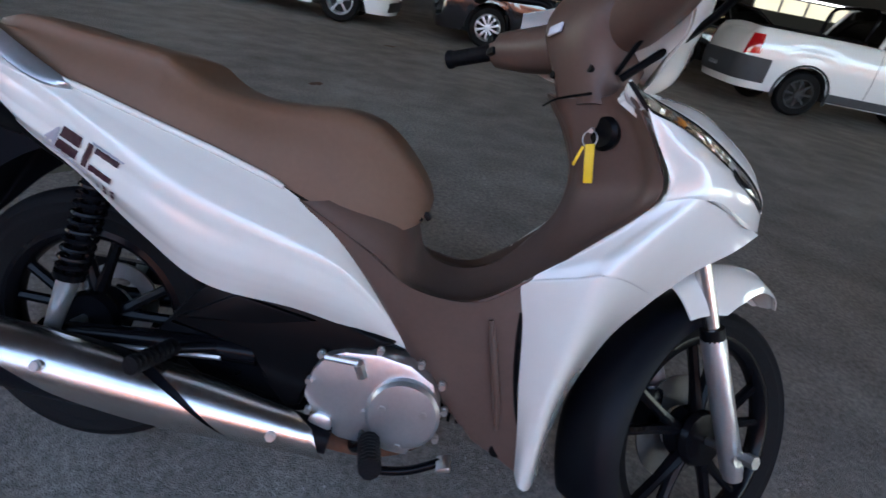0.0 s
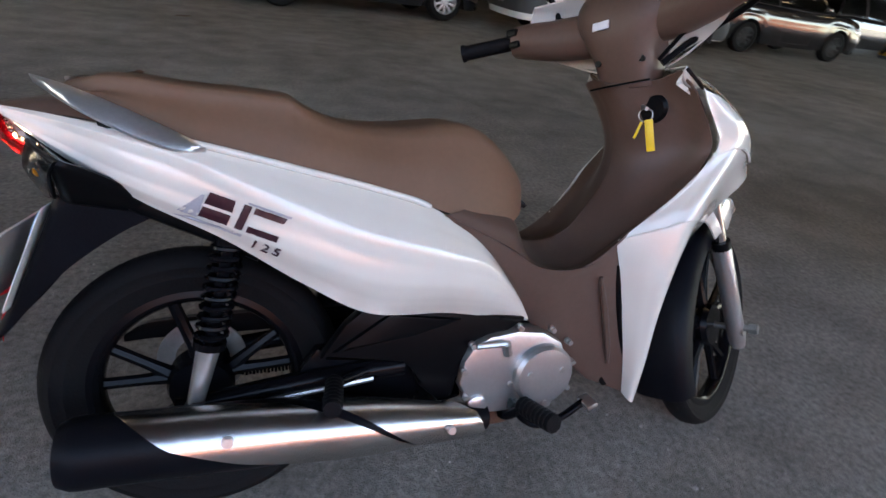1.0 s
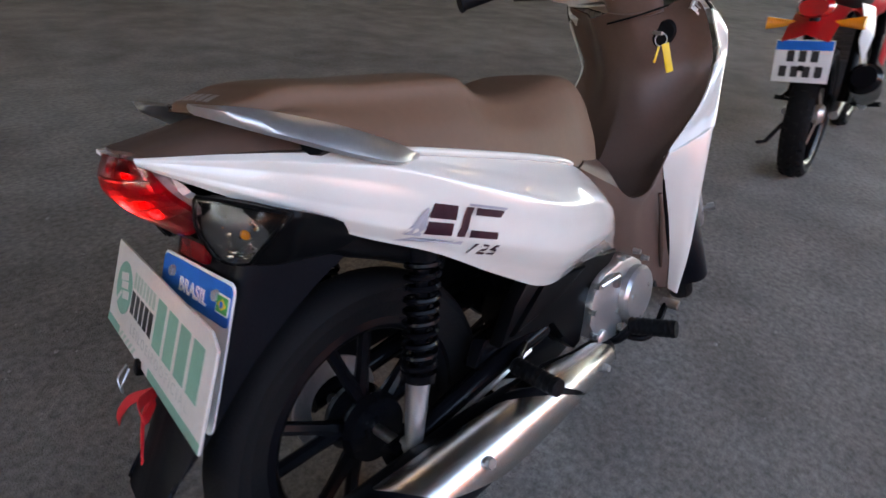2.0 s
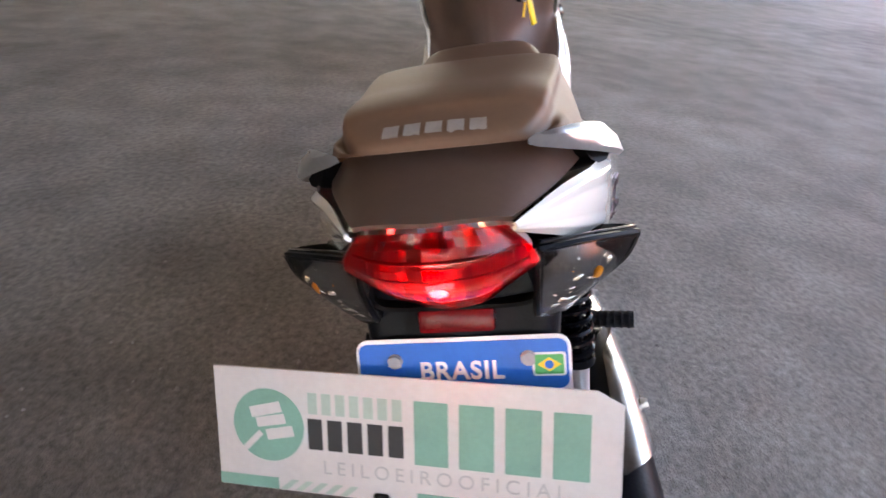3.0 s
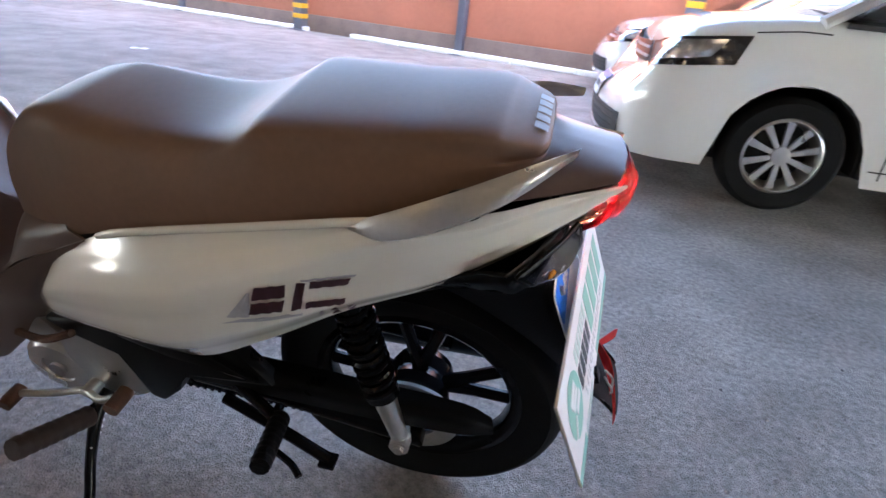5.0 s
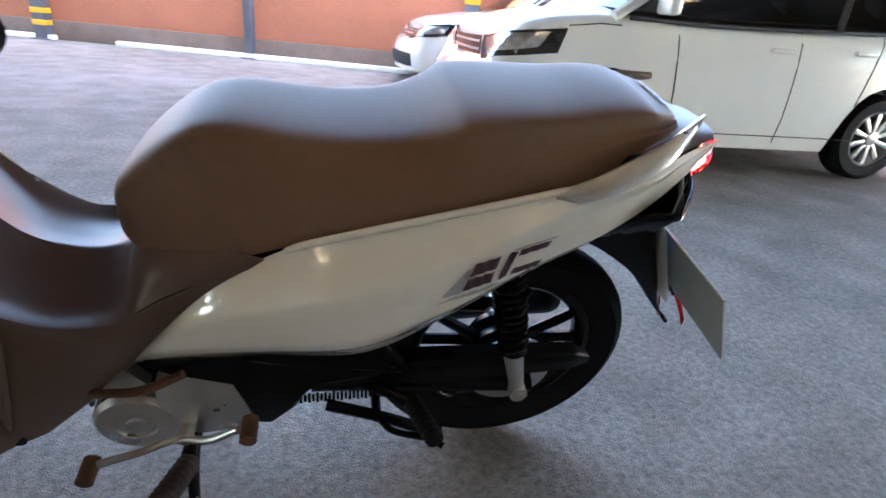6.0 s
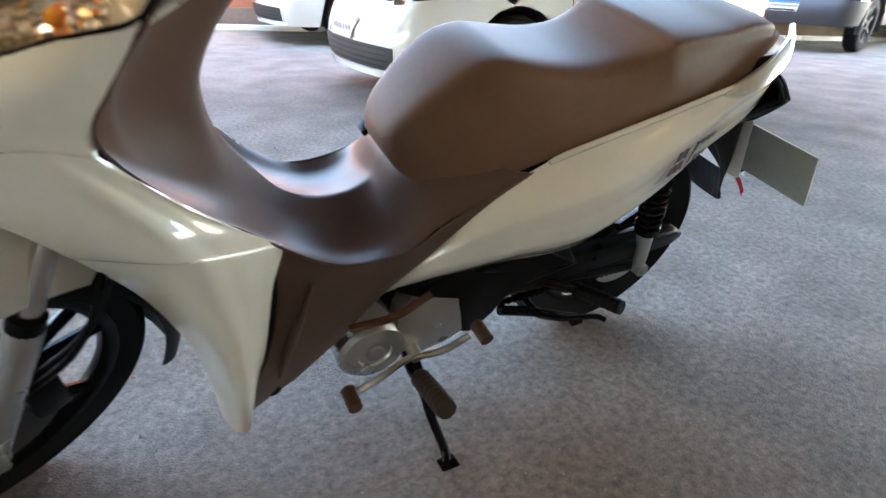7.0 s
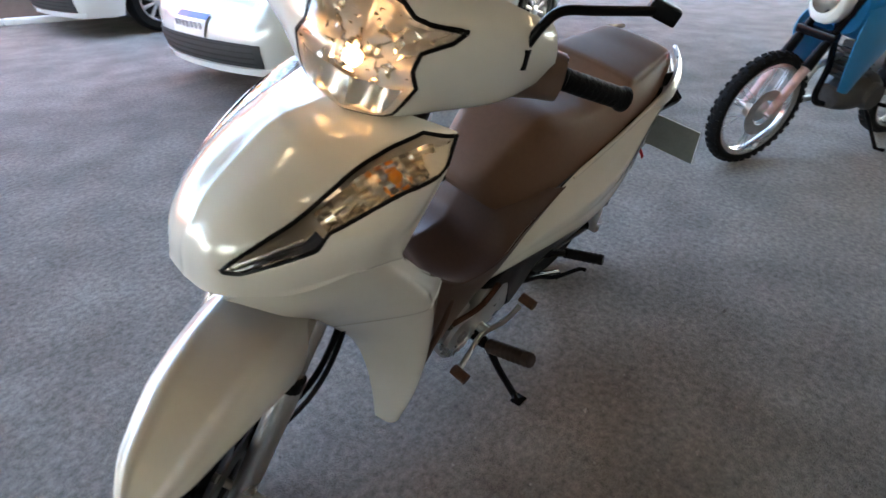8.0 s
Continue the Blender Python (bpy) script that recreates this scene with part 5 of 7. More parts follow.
part("paper_tag", bm, M_STICKER, bike, "small white paper sticker")

# headlamp
def lamp_grid(off, n=40, k=31):
    """Rows across the headlamp opening, raised by off(a, b): a across and b up, both -1 to 1."""
    rows = []
    for i in range(n):
        f = i / (n - 1)
        u = LAMP_U[0] + (LAMP_U[-1] - LAMP_U[0]) * f
        hv = np.interp(u, LAMP_U, LAMP_V)
        rows.append([place(FRONT_FULL, u, 0.5 + hv * (-1 + 2 * j / (k - 1)), -off(-1 + 2 * j / (k - 1), 2 * f - 1)) for j in range(k)])
    return np.array(rows)


dome = lambda a, b: max(0.0, (1 - a * a) * (1 - b * b)) ** 0.5
bm = bm_new()
shell(bm, lamp_grid(lambda a, b: -0.001 - 0.030 * dome(a, b)), 0.003)
lamp = steered(part("headlamp", bm, M_GREYPAN, bike, "clear headlamp with a faceted reflector"))
bm = bm_new()
add_grid(bm, rough_facets(lamp_grid(lambda a, b: -0.002 - 0.026 * dome(a, b))[12:], 20, 24, 0.0042, 21))
part("reflector", bm, M_FACET, lamp, "bright faceted reflector", 1)
bm = bm_new()
scoop = lamp_grid(lambda a, b: -0.002 - 0.020 * dome(a, b) + 0.0016 * math.cos(9 * a))[:15]
add_grid(bm, scoop)
part("lower_reflector", bm, M_FACET, lamp, "smooth fluted lower reflector")
bm = bm_new()
lathe(bm, [(0.008, 0.0), (0.008, 0.010), (0.005, 0.014), (0.0005, 0.016)], (0, 0, 0), "x", 20)
ob = part("bulb", bm, M_HEADBULB, lamp, "headlamp bulb")
ob.matrix_basis = Matrix.Translation(tuple(place(FRONT_FULL, 0.56, 0.5, 0.026)))
bm = bm_new()
shell(bm, lamp_grid(lambda a, b: 0.001 + 0.006 * dome(a, b)), 0.002)
part("lens", bm, M_LENS, lamp, "clear headlamp lens").visible_shadow = False
bm = bm_new()
lg = lamp_grid(lambda a, b: 0.001)
edge = np.concatenate([lg[0, :], lg[1:, -1], lg[-1, -2::-1], lg[-2::-1, 0]])
tube(bm, edge, 0.0040, seg=6, cap=False)
part("rim", bm, M_BLACK, lamp)

# switches, mirrors' stalks, levers, screws and stickers on the handlebar
bm = bm_new()
for y, z, h in ((0.232, 0.992, 0.016), (0.226, 0.966, 0.014)):
    box(bm, (0.733, y, z), (0.018, 0.026, h), 0.004)
steered(part("switch_block", bm, M_BLACK, bike, "black handlebar switches"))
bm = bm_new()
box(bm, (0.735, -0.222, 0.985), (0.020, 0.030, 0.018), 0.004)
steered(part("start_switch", bm, M_BLACK, bike))
bm = bm_new()
box(bm, (0.7345, 0.022, 0.955), (0.004, 0.034, 0.016), 0.001, pose(0, 0, 0, 0, 8, 0).to_3x3().to_4x4())
steered(part("bar_sticker", bm, M_STICKER, bike, "small pale printed sticker"))
for p in ((0.752, 0.040, 0.890), (0.760, -0.045, 0.885), (0.748, -0.085, 0.985)):
    bm = bm_new()
    tube(bm, [(p[0] + 0.004, p[1], p[2]), (p[0] + 0.016, p[1], p[2])], 0.0065, seg=12)
    steered(part("screw_hole", bm, M_BLACK, bike))
bm = bm_new()
tube(bm, [(0.765, -0.062, 0.842), (0.748, 0.0, 0.839), (0.765, 0.062, 0.842)], 0.0022, seg=6, n=16)
steered(part("cover_gap", bm, M_BLACK, bike))
for s in (1, -1):
    bm = bm_new()
    if s > 0:
        tube(bm, [(0.835, 0.176, 1.020), (0.828, 0.184, 1.060), (0.816, 0.198, 1.082), (0.790, 0.236, 1.092), (0.742, 0.306, 1.108)], 0.0065, seg=10, n=26)
        box(bm, (0.733, 0.320, 1.111), (0.022, 0.044, 0.022), 0.005)
    else:
        tube(bm, [(0.835, -0.176, 1.020), (0.832, -0.184, 1.062), (0.795, -0.215, 1.085), (0.770, -0.245, 1.090)], 0.0065, seg=10, n=22)
    tube(bm, [(0.835, s * 0.176, 1.005), (0.835, s * 0.176, 1.030)], [0.016, 0.010], seg=14)
    steered(part("mirror_stalk", bm, M_BLACK, bike, "black mirror stalk"))
bm = bm_new()
tube(bm, [(0.840, -0.205, 0.985), (0.845, -0.235, 0.975), (0.820, -0.290, 0.965), (0.775, -0.345, 0.960)], [0.008, 0.007, 0.006, 0.007], seg=10, n=18)
steered(part("brake_lever", bm, M_ALU, bike, "silver brake lever"))
bm = bm_new()
tube(bm, [(0.815, -0.262, 0.990), (0.838, -0.225, 0.962), (0.846, -0.165, 0.938), (0.838, -0.110, 0.914), (0.812, -0.066, 0.878)], 0.0065, seg=8, n=22)
steered(part("brake_cable", bm, M_BLACK, bike, "thick black front brake hose"))
for k, (dy, dz) in enumerate(((0.0, 0.0), (0.012, 0.014), (-0.010, 0.020))):
    bm = bm_new()
    tube(bm, [(0.800, -0.225 + dy, 0.985 + dz), (0.796, -0.165 + dy, 0.952 + dz * 0.6), (0.797, -0.110, 0.920), (0.806, -0.062, 0.885)], 0.0040, seg=8, n=18)
    steered(part("control_cable", bm, M_BLACK, bike, "black control cable"))

# ignition lock, drain slots and openings of the panels
bm = bm_new()
lathe(bm, [(0.027, 0.01), (0.030, -0.008), (0.023, -0.014), (0.010, -0.013), (0.0005, -0.013)], (0, 0, 0), "x", 26)
lock = part("ignition_lock", bm, M_BLACK, bike, "black ignition lock")
lock.matrix_basis = Matrix.Translation((0.852, -0.078, 0.812)) @ Matrix.Rotation(radians(35), 4, "Z") @ Matrix.Rotation(radians(-10), 4, "Y")
for s in (1, -1):
    bm = bm_new()
    pts = [(0.788, s * 0.133, 0.500), (0.796, s * 0.134, 0.455), (0.806, s * 0.137, 0.405), (0.820, s * 0.140, 0.345), (0.832, s * 0.142, 0.305)]
    tube(bm, pts, [0.004, 0.008, 0.009, 0.007, 0.003], seg=8, n=20, flat=0.9)
    part("vent_gap", bm, M_BLACK, bike, "dark gap behind the leg shield")
    bm = bm_new()
    tube(bm, [(0.742, s * 0.147, 0.480), (0.764, s * 0.148, 0.410), (0.788, s * 0.143, 0.330), (0.800, s * 0.140, 0.285)], [0.004, 0.007, 0.007, 0.003], seg=8, n=18)
    part("panel_rib", bm, M_BROWN, bike)
    bm = bm_new()
    tube(bm, [(0.812, s * 0.119, 0.236), (0.812, s * 0.126, 0.236)], 0.013, seg=14)
    part("drain_hole", bm, M_BLACK, bike)

# number plate under the tail
PLATE_UP = Vector((0.044, 0, 0.114)).normalized()
PM = laid((-0.2215, 0, 0.510), (0, -1, 0), PLATE_UP)
plate = new("number_plate")
plate.parent = bike
plate.matrix_basis = PM


def card(name, w, h, r, t, material, parent, x=0, y=0, z=0, label=""):
    bm = bm_new()
    out = []
    for cx_, cy_, a0 in ((w / 2 - r, h / 2 - r, 0), (-w / 2 + r, h / 2 - r, 90), (-w / 2 + r, -h / 2 + r, 180), (w / 2 - r, -h / 2 + r, 270)):
        for k in range(5):
            a = radians(a0 + 90 * k / 4)
            out.append((x + cx_ + r * math.cos(a), y + cy_ + r * math.sin(a)))
    prism(bm, out, t, Matrix.Translation((0, 0, z)))
    return part(name, bm, material, parent, label)


card("plate_body", 0.200, 0.170, 0.012, 0.0015, M_WHITEINK, plate, label="white number plate with a blue band")
card("plate_band", 0.194, 0.046, 0.008, 0.0012, M_BLUE, plate, 0, 0.058, 0.0014, "blue band")
words("plate_word", "BRASIL", 0.024, Matrix.Translation((0, 0.053, 0.0030)), M_WHITEINK, plate, 0.0004, 1.10, bold=0.0005)
card("flag", 0.030, 0.022, 0.003, 0.0010, M_WHITEINK, plate, 0.080, 0.058, 0.0024)
card("flag_field", 0.026, 0.018, 0.002, 0.0008, M_FLAGG, plate, 0.080, 0.058, 0.0033)
bm = bm_new()
prism(bm, [(0.0695, 0.058), (0.080, 0.0515), (0.0905, 0.058), (0.080, 0.0645)], 0.0006, Matrix.Translation((0, 0, 0.0040)))
part("flag_diamond", bm, M_YELLOW, plate)
bm = bm_new()
lathe(bm, [(0.004, 0.0), (0.004, 0.0005), (0.0005, 0.0006)], (0.080, 0.058, 0.0045), "z", 14)
part("flag_disc", bm, M_BLUE, plate)
for x in (-0.062, 0.062):
    bolt(plate, (x, 0.064, 0.002), (0, 0, 1), 0.0065, 0.005, M_GREYINK)
bm = bm_new()
box(bm, (-0.190, 0, 0.608), (0.010, 0.070, 0.022), 0.004, pose(0, 0, 0, 0, 20, 0).to_3x3().to_4x4())
part("rear_reflector", bm, M_DARKRED, bike, "dark red rear reflector")
LAMP_B = LAMP + np.array([-0.007, 0, 0.0005]) * np.sin(np.pi * np.linspace(0.12, 0.95, 24))[:, None, None]
LAMP_B[..., 1] *= 1.04
bm = bm_new()
shell(bm, whole(LAMP_B), 0.0015)
part("outer_lens", bm, M_THINLENS, tail_lamp, "clear outer lens").visible_shadow = False


# ---------- things that hang on the motorcycle ----------
LEANM = TILT @ pose(0, 0, 0, -LEAN, 0, 0)
SIGN_R, SIGN_D = Vector((-0.028, -0.384, -0.021)), Vector((-0.044, 0.002, -0.116))
SIGN_TL = Vector((-0.206, 0.247, 0.579))
SW, SH = SIGN_R.length, SIGN_D.length
sign = thing("sign_board", LEANM @ laid(SIGN_TL + (SIGN_R + SIGN_D) / 2, SIGN_R, -SIGN_D), "worn white plastic board with faded green printing clipped under the plate", "sign")
bm = bm_new()
prism(bm, [(-SW / 2, -SH / 2), (SW / 2, -SH / 2), (SW / 2, SH / 2 - 0.012), (SW / 2 - 0.022, SH / 2), (-SW / 2, SH / 2)], 0.003, Matrix.Translation((0, 0, -0.0015)), 0.0006)
part("panel", bm, M_BOARD, sign)
# shade on the board's back is put into its darker grey
bm = bm_new()
prism(bm, [(-SW / 2 + 0.0005, -SH / 2 + 0.0005), (SW / 2 - 0.0005, -SH / 2 + 0.0005), (SW / 2 - 0.0005, SH / 2 - 0.0125), (SW / 2 - 0.0225, SH / 2 - 0.0005), (-SW / 2 + 0.0005, SH / 2 - 0.0005)], 0.0008, Matrix.Translation((0, 0, -0.0024)))
part("back_face", bm, M_BACK, sign, "back of the board, greyed for the shade it faces")
su, sv = lambda u: (u - 0.5) * SW, lambda v: (0.5 - v) * SH


def bar(u0, v0, u1, v1, material, name="printed_bar", slant=0.0):
    bm = bm_new()
    prism(bm, [(su(u0) - slant, sv(v1)), (su(u1) - slant, sv(v1)), (su(u1) + slant, sv(v0)), (su(u0) + slant, sv(v0))], 0.0004, Matrix.Translation((0, 0, 0.0015)))
    return part(name, bm, material, sign)


for k in range(7):
    bar(0.255 + k * 0.036, 0.17, 0.255 + k * 0.036 + 0.024, 0.34, M_PALEGREEN)
for k in range(5):
    bar(0.252 + k * 0.052, 0.38, 0.252 + k * 0.052 + 0.038, 0.63, M_INK)
for k in range(4):
    bar(0.525 + k * 0.108, 0.17, 0.525 + k * 0.108 + 0.082, 0.67, M_GREEN)
words("small_print", "LEILOEIROOFICIAL", 0.0195, Matrix.Translation((su(0.585), sv(0.775), 0.0018)), M_PALEGREY, sign, 0.0002, 1.45)
bar(0.0, 0.90, 0.165, 0.995, M_GREEN, "printed_band")
bar(0.53, 0.90, 1.0, 0.995, M_GREEN, "printed_band")
for k in range(5):
    bar(0.185 + k * 0.040, 0.905, 0.205 + k * 0.040, 0.99, M_PALEGREEN, "printed_band", 0.006)
bm = bm_new()
lathe(bm, [(SH * 0.30, 0.0015), (SH * 0.30, 0.0019), (0.0005, 0.0019)], (su(0.145), sv(0.46), 0), "z", 36)
part("logo_disc", bm, M_GREEN, sign)
bm = bm_new()
lx, ly = su(0.145), sv(0.46)
for a, b, w in (((-0.018, 0.012), (0.014, 0.020), 0.011), ((-0.012, 0.002), (0.018, 0.008), 0.010), ((-0.002, -0.010), (0.026, -0.004), 0.011), ((-0.026, -0.026), (-0.008, -0.008), 0.006)):
    d = Vector((b[0] - a[0], b[1] - a[1])).normalized() * w / 2
    n_ = Vector((-d.y, d.x))
    prism(bm, [(lx + a[0] - n_.x, ly + a[1] - n_.y), (lx + b[0] - n_.x, ly + b[1] - n_.y), (lx + b[0] + n_.x, ly + b[1] + n_.y), (lx + a[0] + n_.x, ly + a[1] + n_.y)], 0.0004, Matrix.Translation((0, 0, 0.0019)))
part("logo_shape", bm, M_BOARD, sign)
bm = bm_new()
prism(bm, [(su(0.44) - 0.009, -SH / 2 - 0.010), (su(0.44) + 0.009, -SH / 2 - 0.010), (su(0.44) + 0.007, -SH / 2 + 0.008), (su(0.44) - 0.007, -SH / 2 + 0.008)], 0.010, Matrix.Translation((0, 0, -0.004)), 0.002)
part("clip", bm, M_BLACK, sign, "small black spring clip")
for k in (-1, 1):
    bm = bm_new()
    tube(bm, [(su(0.44) + k * 0.006, -SH / 2, 0.014), (su(0.44) + k * 0.010, -SH / 2 - 0.020, 0.020), (su(0.44) + k * 0.002, -SH / 2 - 0.034, 0.016)], 0.0016, seg=6, n=10)
    part("clip_wire", bm, M_STEEL, sign)

ribbon = thing("ribbon", LEANM @ Matrix.Translation((-0.268, 0.020, 0.445)), "red fabric ribbon hanging below the sign", "ribbon")
for pts in ([(0, 0, 0), (-0.020, 0.030, -0.012), (-0.030, 0.062, -0.040), (-0.034, 0.080, -0.062)], [(0, 0, 0), (-0.016, 0.010, -0.030), (-0.030, 0.004, -0.070), (-0.036, 0.012, -0.105)], [(0, 0, 0), (-0.022, -0.022, 0.006), (-0.024, -0.030, -0.010), (-0.004, -0.006, -0.006)]):
    c = crom(pts, 16)
    g = np.stack([c + np.array([0.0, 0.0, 0.007]), c - np.array([0.0, 0.0, 0.007])], 1)
    bm = bm_new()
    shell(bm, g, 0.0012)
    part("strand", bm, M_REDCLOTH, ribbon)

tag = thing("key_tag", LEANM @ Matrix.Translation((0.826, -0.090, 0.792)) @ Matrix.Rotation(radians(48), 4, "Z"), "yellow plastic key tag hanging from the ignition key", "key tag")
bm = bm_new()
tube(bm, [(0.018, 0.010, 0.020), (-0.004, 0.0, 0.016)], 0.004, seg=8)
part("key", bm, M_STEEL, tag, "bright steel key")
bm = bm_new()
ring = [(0.0, 0.013 * math.sin(a), 0.004 + 0.013 * math.cos(a)) for a in np.linspace(0, 2 * math.pi, 22)]
tube(bm, ring, 0.0011, seg=6, cap=False)
part("split_ring", bm, M_STEEL, tag)
bm = bm_new()
box(bm, (-0.006, -0.014, -0.034), (0.004, 0.016, 0.062), 0.0018, pose(0, 0, 0, -14, 0, 0).to_3x3().to_4x4())
part("tag_plate", bm, M_YELLOW, tag)
bm = bm_new()
box(bm, (-0.004, 0.010, -0.026), (0.003, 0.005, 0.034), 0.001, pose(0, 0, 0, 16, 0, 0).to_3x3().to_4x4())
part("tag_strap", bm, M_YELLOW, tag)


# ---------- parked cars ----------
M_SILVER = mat("silver_wheel_paint", (0.55, 0.55, 0.56), 0.3, 0.7, 0.08, 10)
M_CABIN = mat("dark_car_interior", (0.020, 0.020, 0.022), 0.8, 0.0, 0.3, 6)
M_LAMPGLASS = mat("headlamp_housing", (0.50, 0.50, 0.52), 0.10, 0.7, 0.5, 25, 0.003, 30, coat=1.0)
M_LAMPDARK = mat("dark_lamp_mask", (0.03, 0.03, 0.035), 0.15, 0.2, 0.3, 20, coat=1.0)
M_TAIL = mat("red_tail_lamp", (0.45, 0.006, 0.010), 0.12, 0.0, 0.15, 20, coat=1.0)
M_SEAM = mat("dark_panel_gap", (0.012, 0.012, 0.012), 0.8, 0.0, 0.1, 5)
M_TINT = glass("tinted_car_glass", (0.30, 0.33, 0.33), 0.01, 1.45)
M_DIRT = mat("dusty_black_plastic", (0.022, 0.022, 0.023), 0.7, 0.0, 0.25, 8)


def car_wheel(parent, x, y, r, s, spokes, rim_mat, label, w=0.18, rim=0.66):
    """A road wheel whose outer face looks along s on the y axis."""
    bm = bm_new()
    lathe(bm, [(r * rim, -w / 2), (r * 0.90, -w / 2), (r * 0.985, -w * 0.36), (r, -w * 0.2), (r, w * 0.2), (r * 0.985, w * 0.36), (r * 0.90, w / 2), (r * rim, w / 2), (r * rim, -w / 2)], (0, 0, 0), "y", 40, closed=True)
    tyre = part("tyre", bm, M_RUBBER)
    bm = bm_new()
    q = r * rim
    lathe(bm, [(q, w * 0.46), (q * 0.93, w * 0.50), (q * 0.88, w * 0.40), (q * 0.84, -w * 0.30), (q * 0.80, -w * 0.34), (q * 0.99, -w * 0.34)], (0, 0, 0), "y", 36, closed=True)
    disc = part("rim", bm, rim_mat)
    spoke_parts = []
    for k in range(spokes):
        a = 2 * math.pi * k / spokes
        bm = bm_new()
        prism(bm, [(-q * 0.055, q * 0.16), (q * 0.055, q * 0.16), (q * 0.10, q * 0.92), (-q * 0.10, q * 0.92)], w * 0.10, Matrix.Rotation(a, 4, "Y") @ Matrix(((1, 0, 0, 0), (0, 0, 1, w * 0.30), (0, 1, 0, 0), (0, 0, 0, 1))), 0.003)
        spoke_parts.append(part("spoke", bm, rim_mat))
    bm = bm_new()
    lathe(bm, [(q * 0.26, w * 0.28), (q * 0.24, w * 0.43), (q * 0.14, w * 0.46), (0.001, w * 0.46)], (0, 0, 0), "y", 24)
    hub = part("hub_cap", bm, rim_mat)
    bm = bm_new()
    lathe(bm, [(q * 0.83, -w * 0.26), (q * 0.83, -w * 0.30)], (0, 0, 0), "y", 30)
    back = part("brake_shade", bm, M_SEAM)
    wh = new("wheel")
    wh.parent = parent
    wh["label"] = label
    wh.matrix_basis = Matrix.Translation((x, y, r)) @ (Matrix() if s > 0 else Matrix.Rotation(math.pi, 4, "Z"))
    for o in [tyre, disc, hub, back] + spoke_parts:
        o.parent = wh
    return wh


def car(name, m, label, paint, L, W, xf, xr, R, top, cab, sill=0.20, spokes=10, rim=M_SILVER, arch=0.055, trim=None, wheel_label="silver alloy wheel",
        lamp=M_LAMPGLASS, tail=(0.58, 0.80), corner=0.34, seams=(), plates=(), group="parked cars", lower=M_DIRT, nose=(0.62, 0.78), hatch=True):
    """A car along x, its front at +L/2. top: (x, z) of the belt and bonnet line; cab: rear base, rear roof, front roof, screen base, roof height, side posts."""
    t = thing(name, m, label, "car", group)
    # half outline in plan, from the middle of the tail round the left side to the middle of the nose
    c, hw = corner, W / 2
    out = [(-L / 2 - 0.03, 0.0), (-L / 2 - 0.025, (hw - c) * 0.5), (-L / 2, hw - c)]
    out += [(-L / 2 + c * 0.7 * (1 - math.cos(a)), hw - c + c * math.sin(a)) for a in np.linspace(0.25, 1.5, 6)]
    n_side = 46
    out += [(x, hw) for x in np.linspace(-L / 2 + c * 0.8, L / 2 - c * 1.05, n_side)]
    out += [(L / 2 - c * (1 - math.sin(a)), hw - c * 0.9 * (1 - math.cos(a))) for a in np.linspace(0.1, 1.42, 8)]
    out += [(L / 2 + 0.02, hw - c), (L / 2 + 0.06, (hw - c) * 0.5), (L / 2 + 0.07, 0.0)]
    out = np.array(out)
    tan = np.gradient(out, axis=0)
    tan /= np.linalg.norm(tan, axis=1, keepdims=True)
    inn = np.stack([tan[:, 1], -tan[:, 0]], 1)
    inn[0], inn[-1] = (1, 0), (-1, 0)
    tx, tz = [p[0] for p in top], [p[1] for p in top]
    H = 15
    g = np.zeros((len(out), H, 3))
    for k, (x, y) in enumerate(out):
        zt, zl = np.interp(x, tx, tz), sill
        ends = max(0.0, abs(x) - (L / 2 - 0.30)) / 0.30
        for xw in (xf, xr):
            d = abs(x - xw)
            if d < R + arch and y > hw * 0.7:
                zl = max(zl, R + math.sqrt((R + arch) ** 2 - d * d) * 1.0)
        for j in range(H):
            h = j / (H - 1)
            z = zl + (zt - zl) * h
            f = (z - sill) / (zt - sill)
            inset = 0.035 * max(0, 0.30 - f) / 0.30 + 0.030 * max(0, f - 0.55) / 0.45 + 0.05 * max(0, f - 0.86) ** 2 / 0.02 * (1 - 0.2 * ends)
            inset += ends * (0.05 * max(0, f - 0.45) + 0.10 * max(0, f - 0.70) / 0.3 * (0.9 if x > 0 else 0.35))
            inset -= 0.006 * math.exp(-((f - 0.72) / 0.03) ** 2) * (1 - ends)
            g[k, j] = (x + inn[k, 0] * inset, max(0, y + inn[k, 1] * inset), z)
    g[0, :, 1] = g[-1, :, 1] = 0
    full = np.concatenate([g, flip(g)[::-1][:, ::-1][1:]])
    bm = bm_new()
    add_grid(bm, full)
    lid = []
    for k in range(len(out)):
        a = g[k, -1]
        lid.append([(a[0], a[1] * q, a[2] + 0.035 * (1 - q * q) * min(1, a[1] / (hw * 0.6))) for q in np.linspace(1, -1, 13)])
    add_grid(bm, np.array(lid))
    bmesh.ops.remove_doubles(bm, verts=bm.verts, dist=0.0008)
    body = part("body", bm, paint, t, angle=50)
    idx = np.arange(len(out))
    u_side = lambda x: np.interp(x, out[8:-3, 0], idx[8:-3]) / (len(out) - 1)
    u_nose = lambda y: np.interp(-y, -out[-12:, 1], idx[-12:]) / (len(out) - 1)
    u_tail = lambda y: np.interp(y, out[:9, 1], idx[:9]) / (len(out) - 1)

    def at(u, z, off):
        """The point of the body's flank at u and height z, lifted off it."""
        f = u * (len(out) - 1)
        k = min(int(f), len(out) - 2)
        w = f - k
        col = g[k] * (1 - w) + g[k + 1] * w
        p = np.array([np.interp(z, col[:, 2], col[:, i]) for i in range(3)])
        p[2] = z
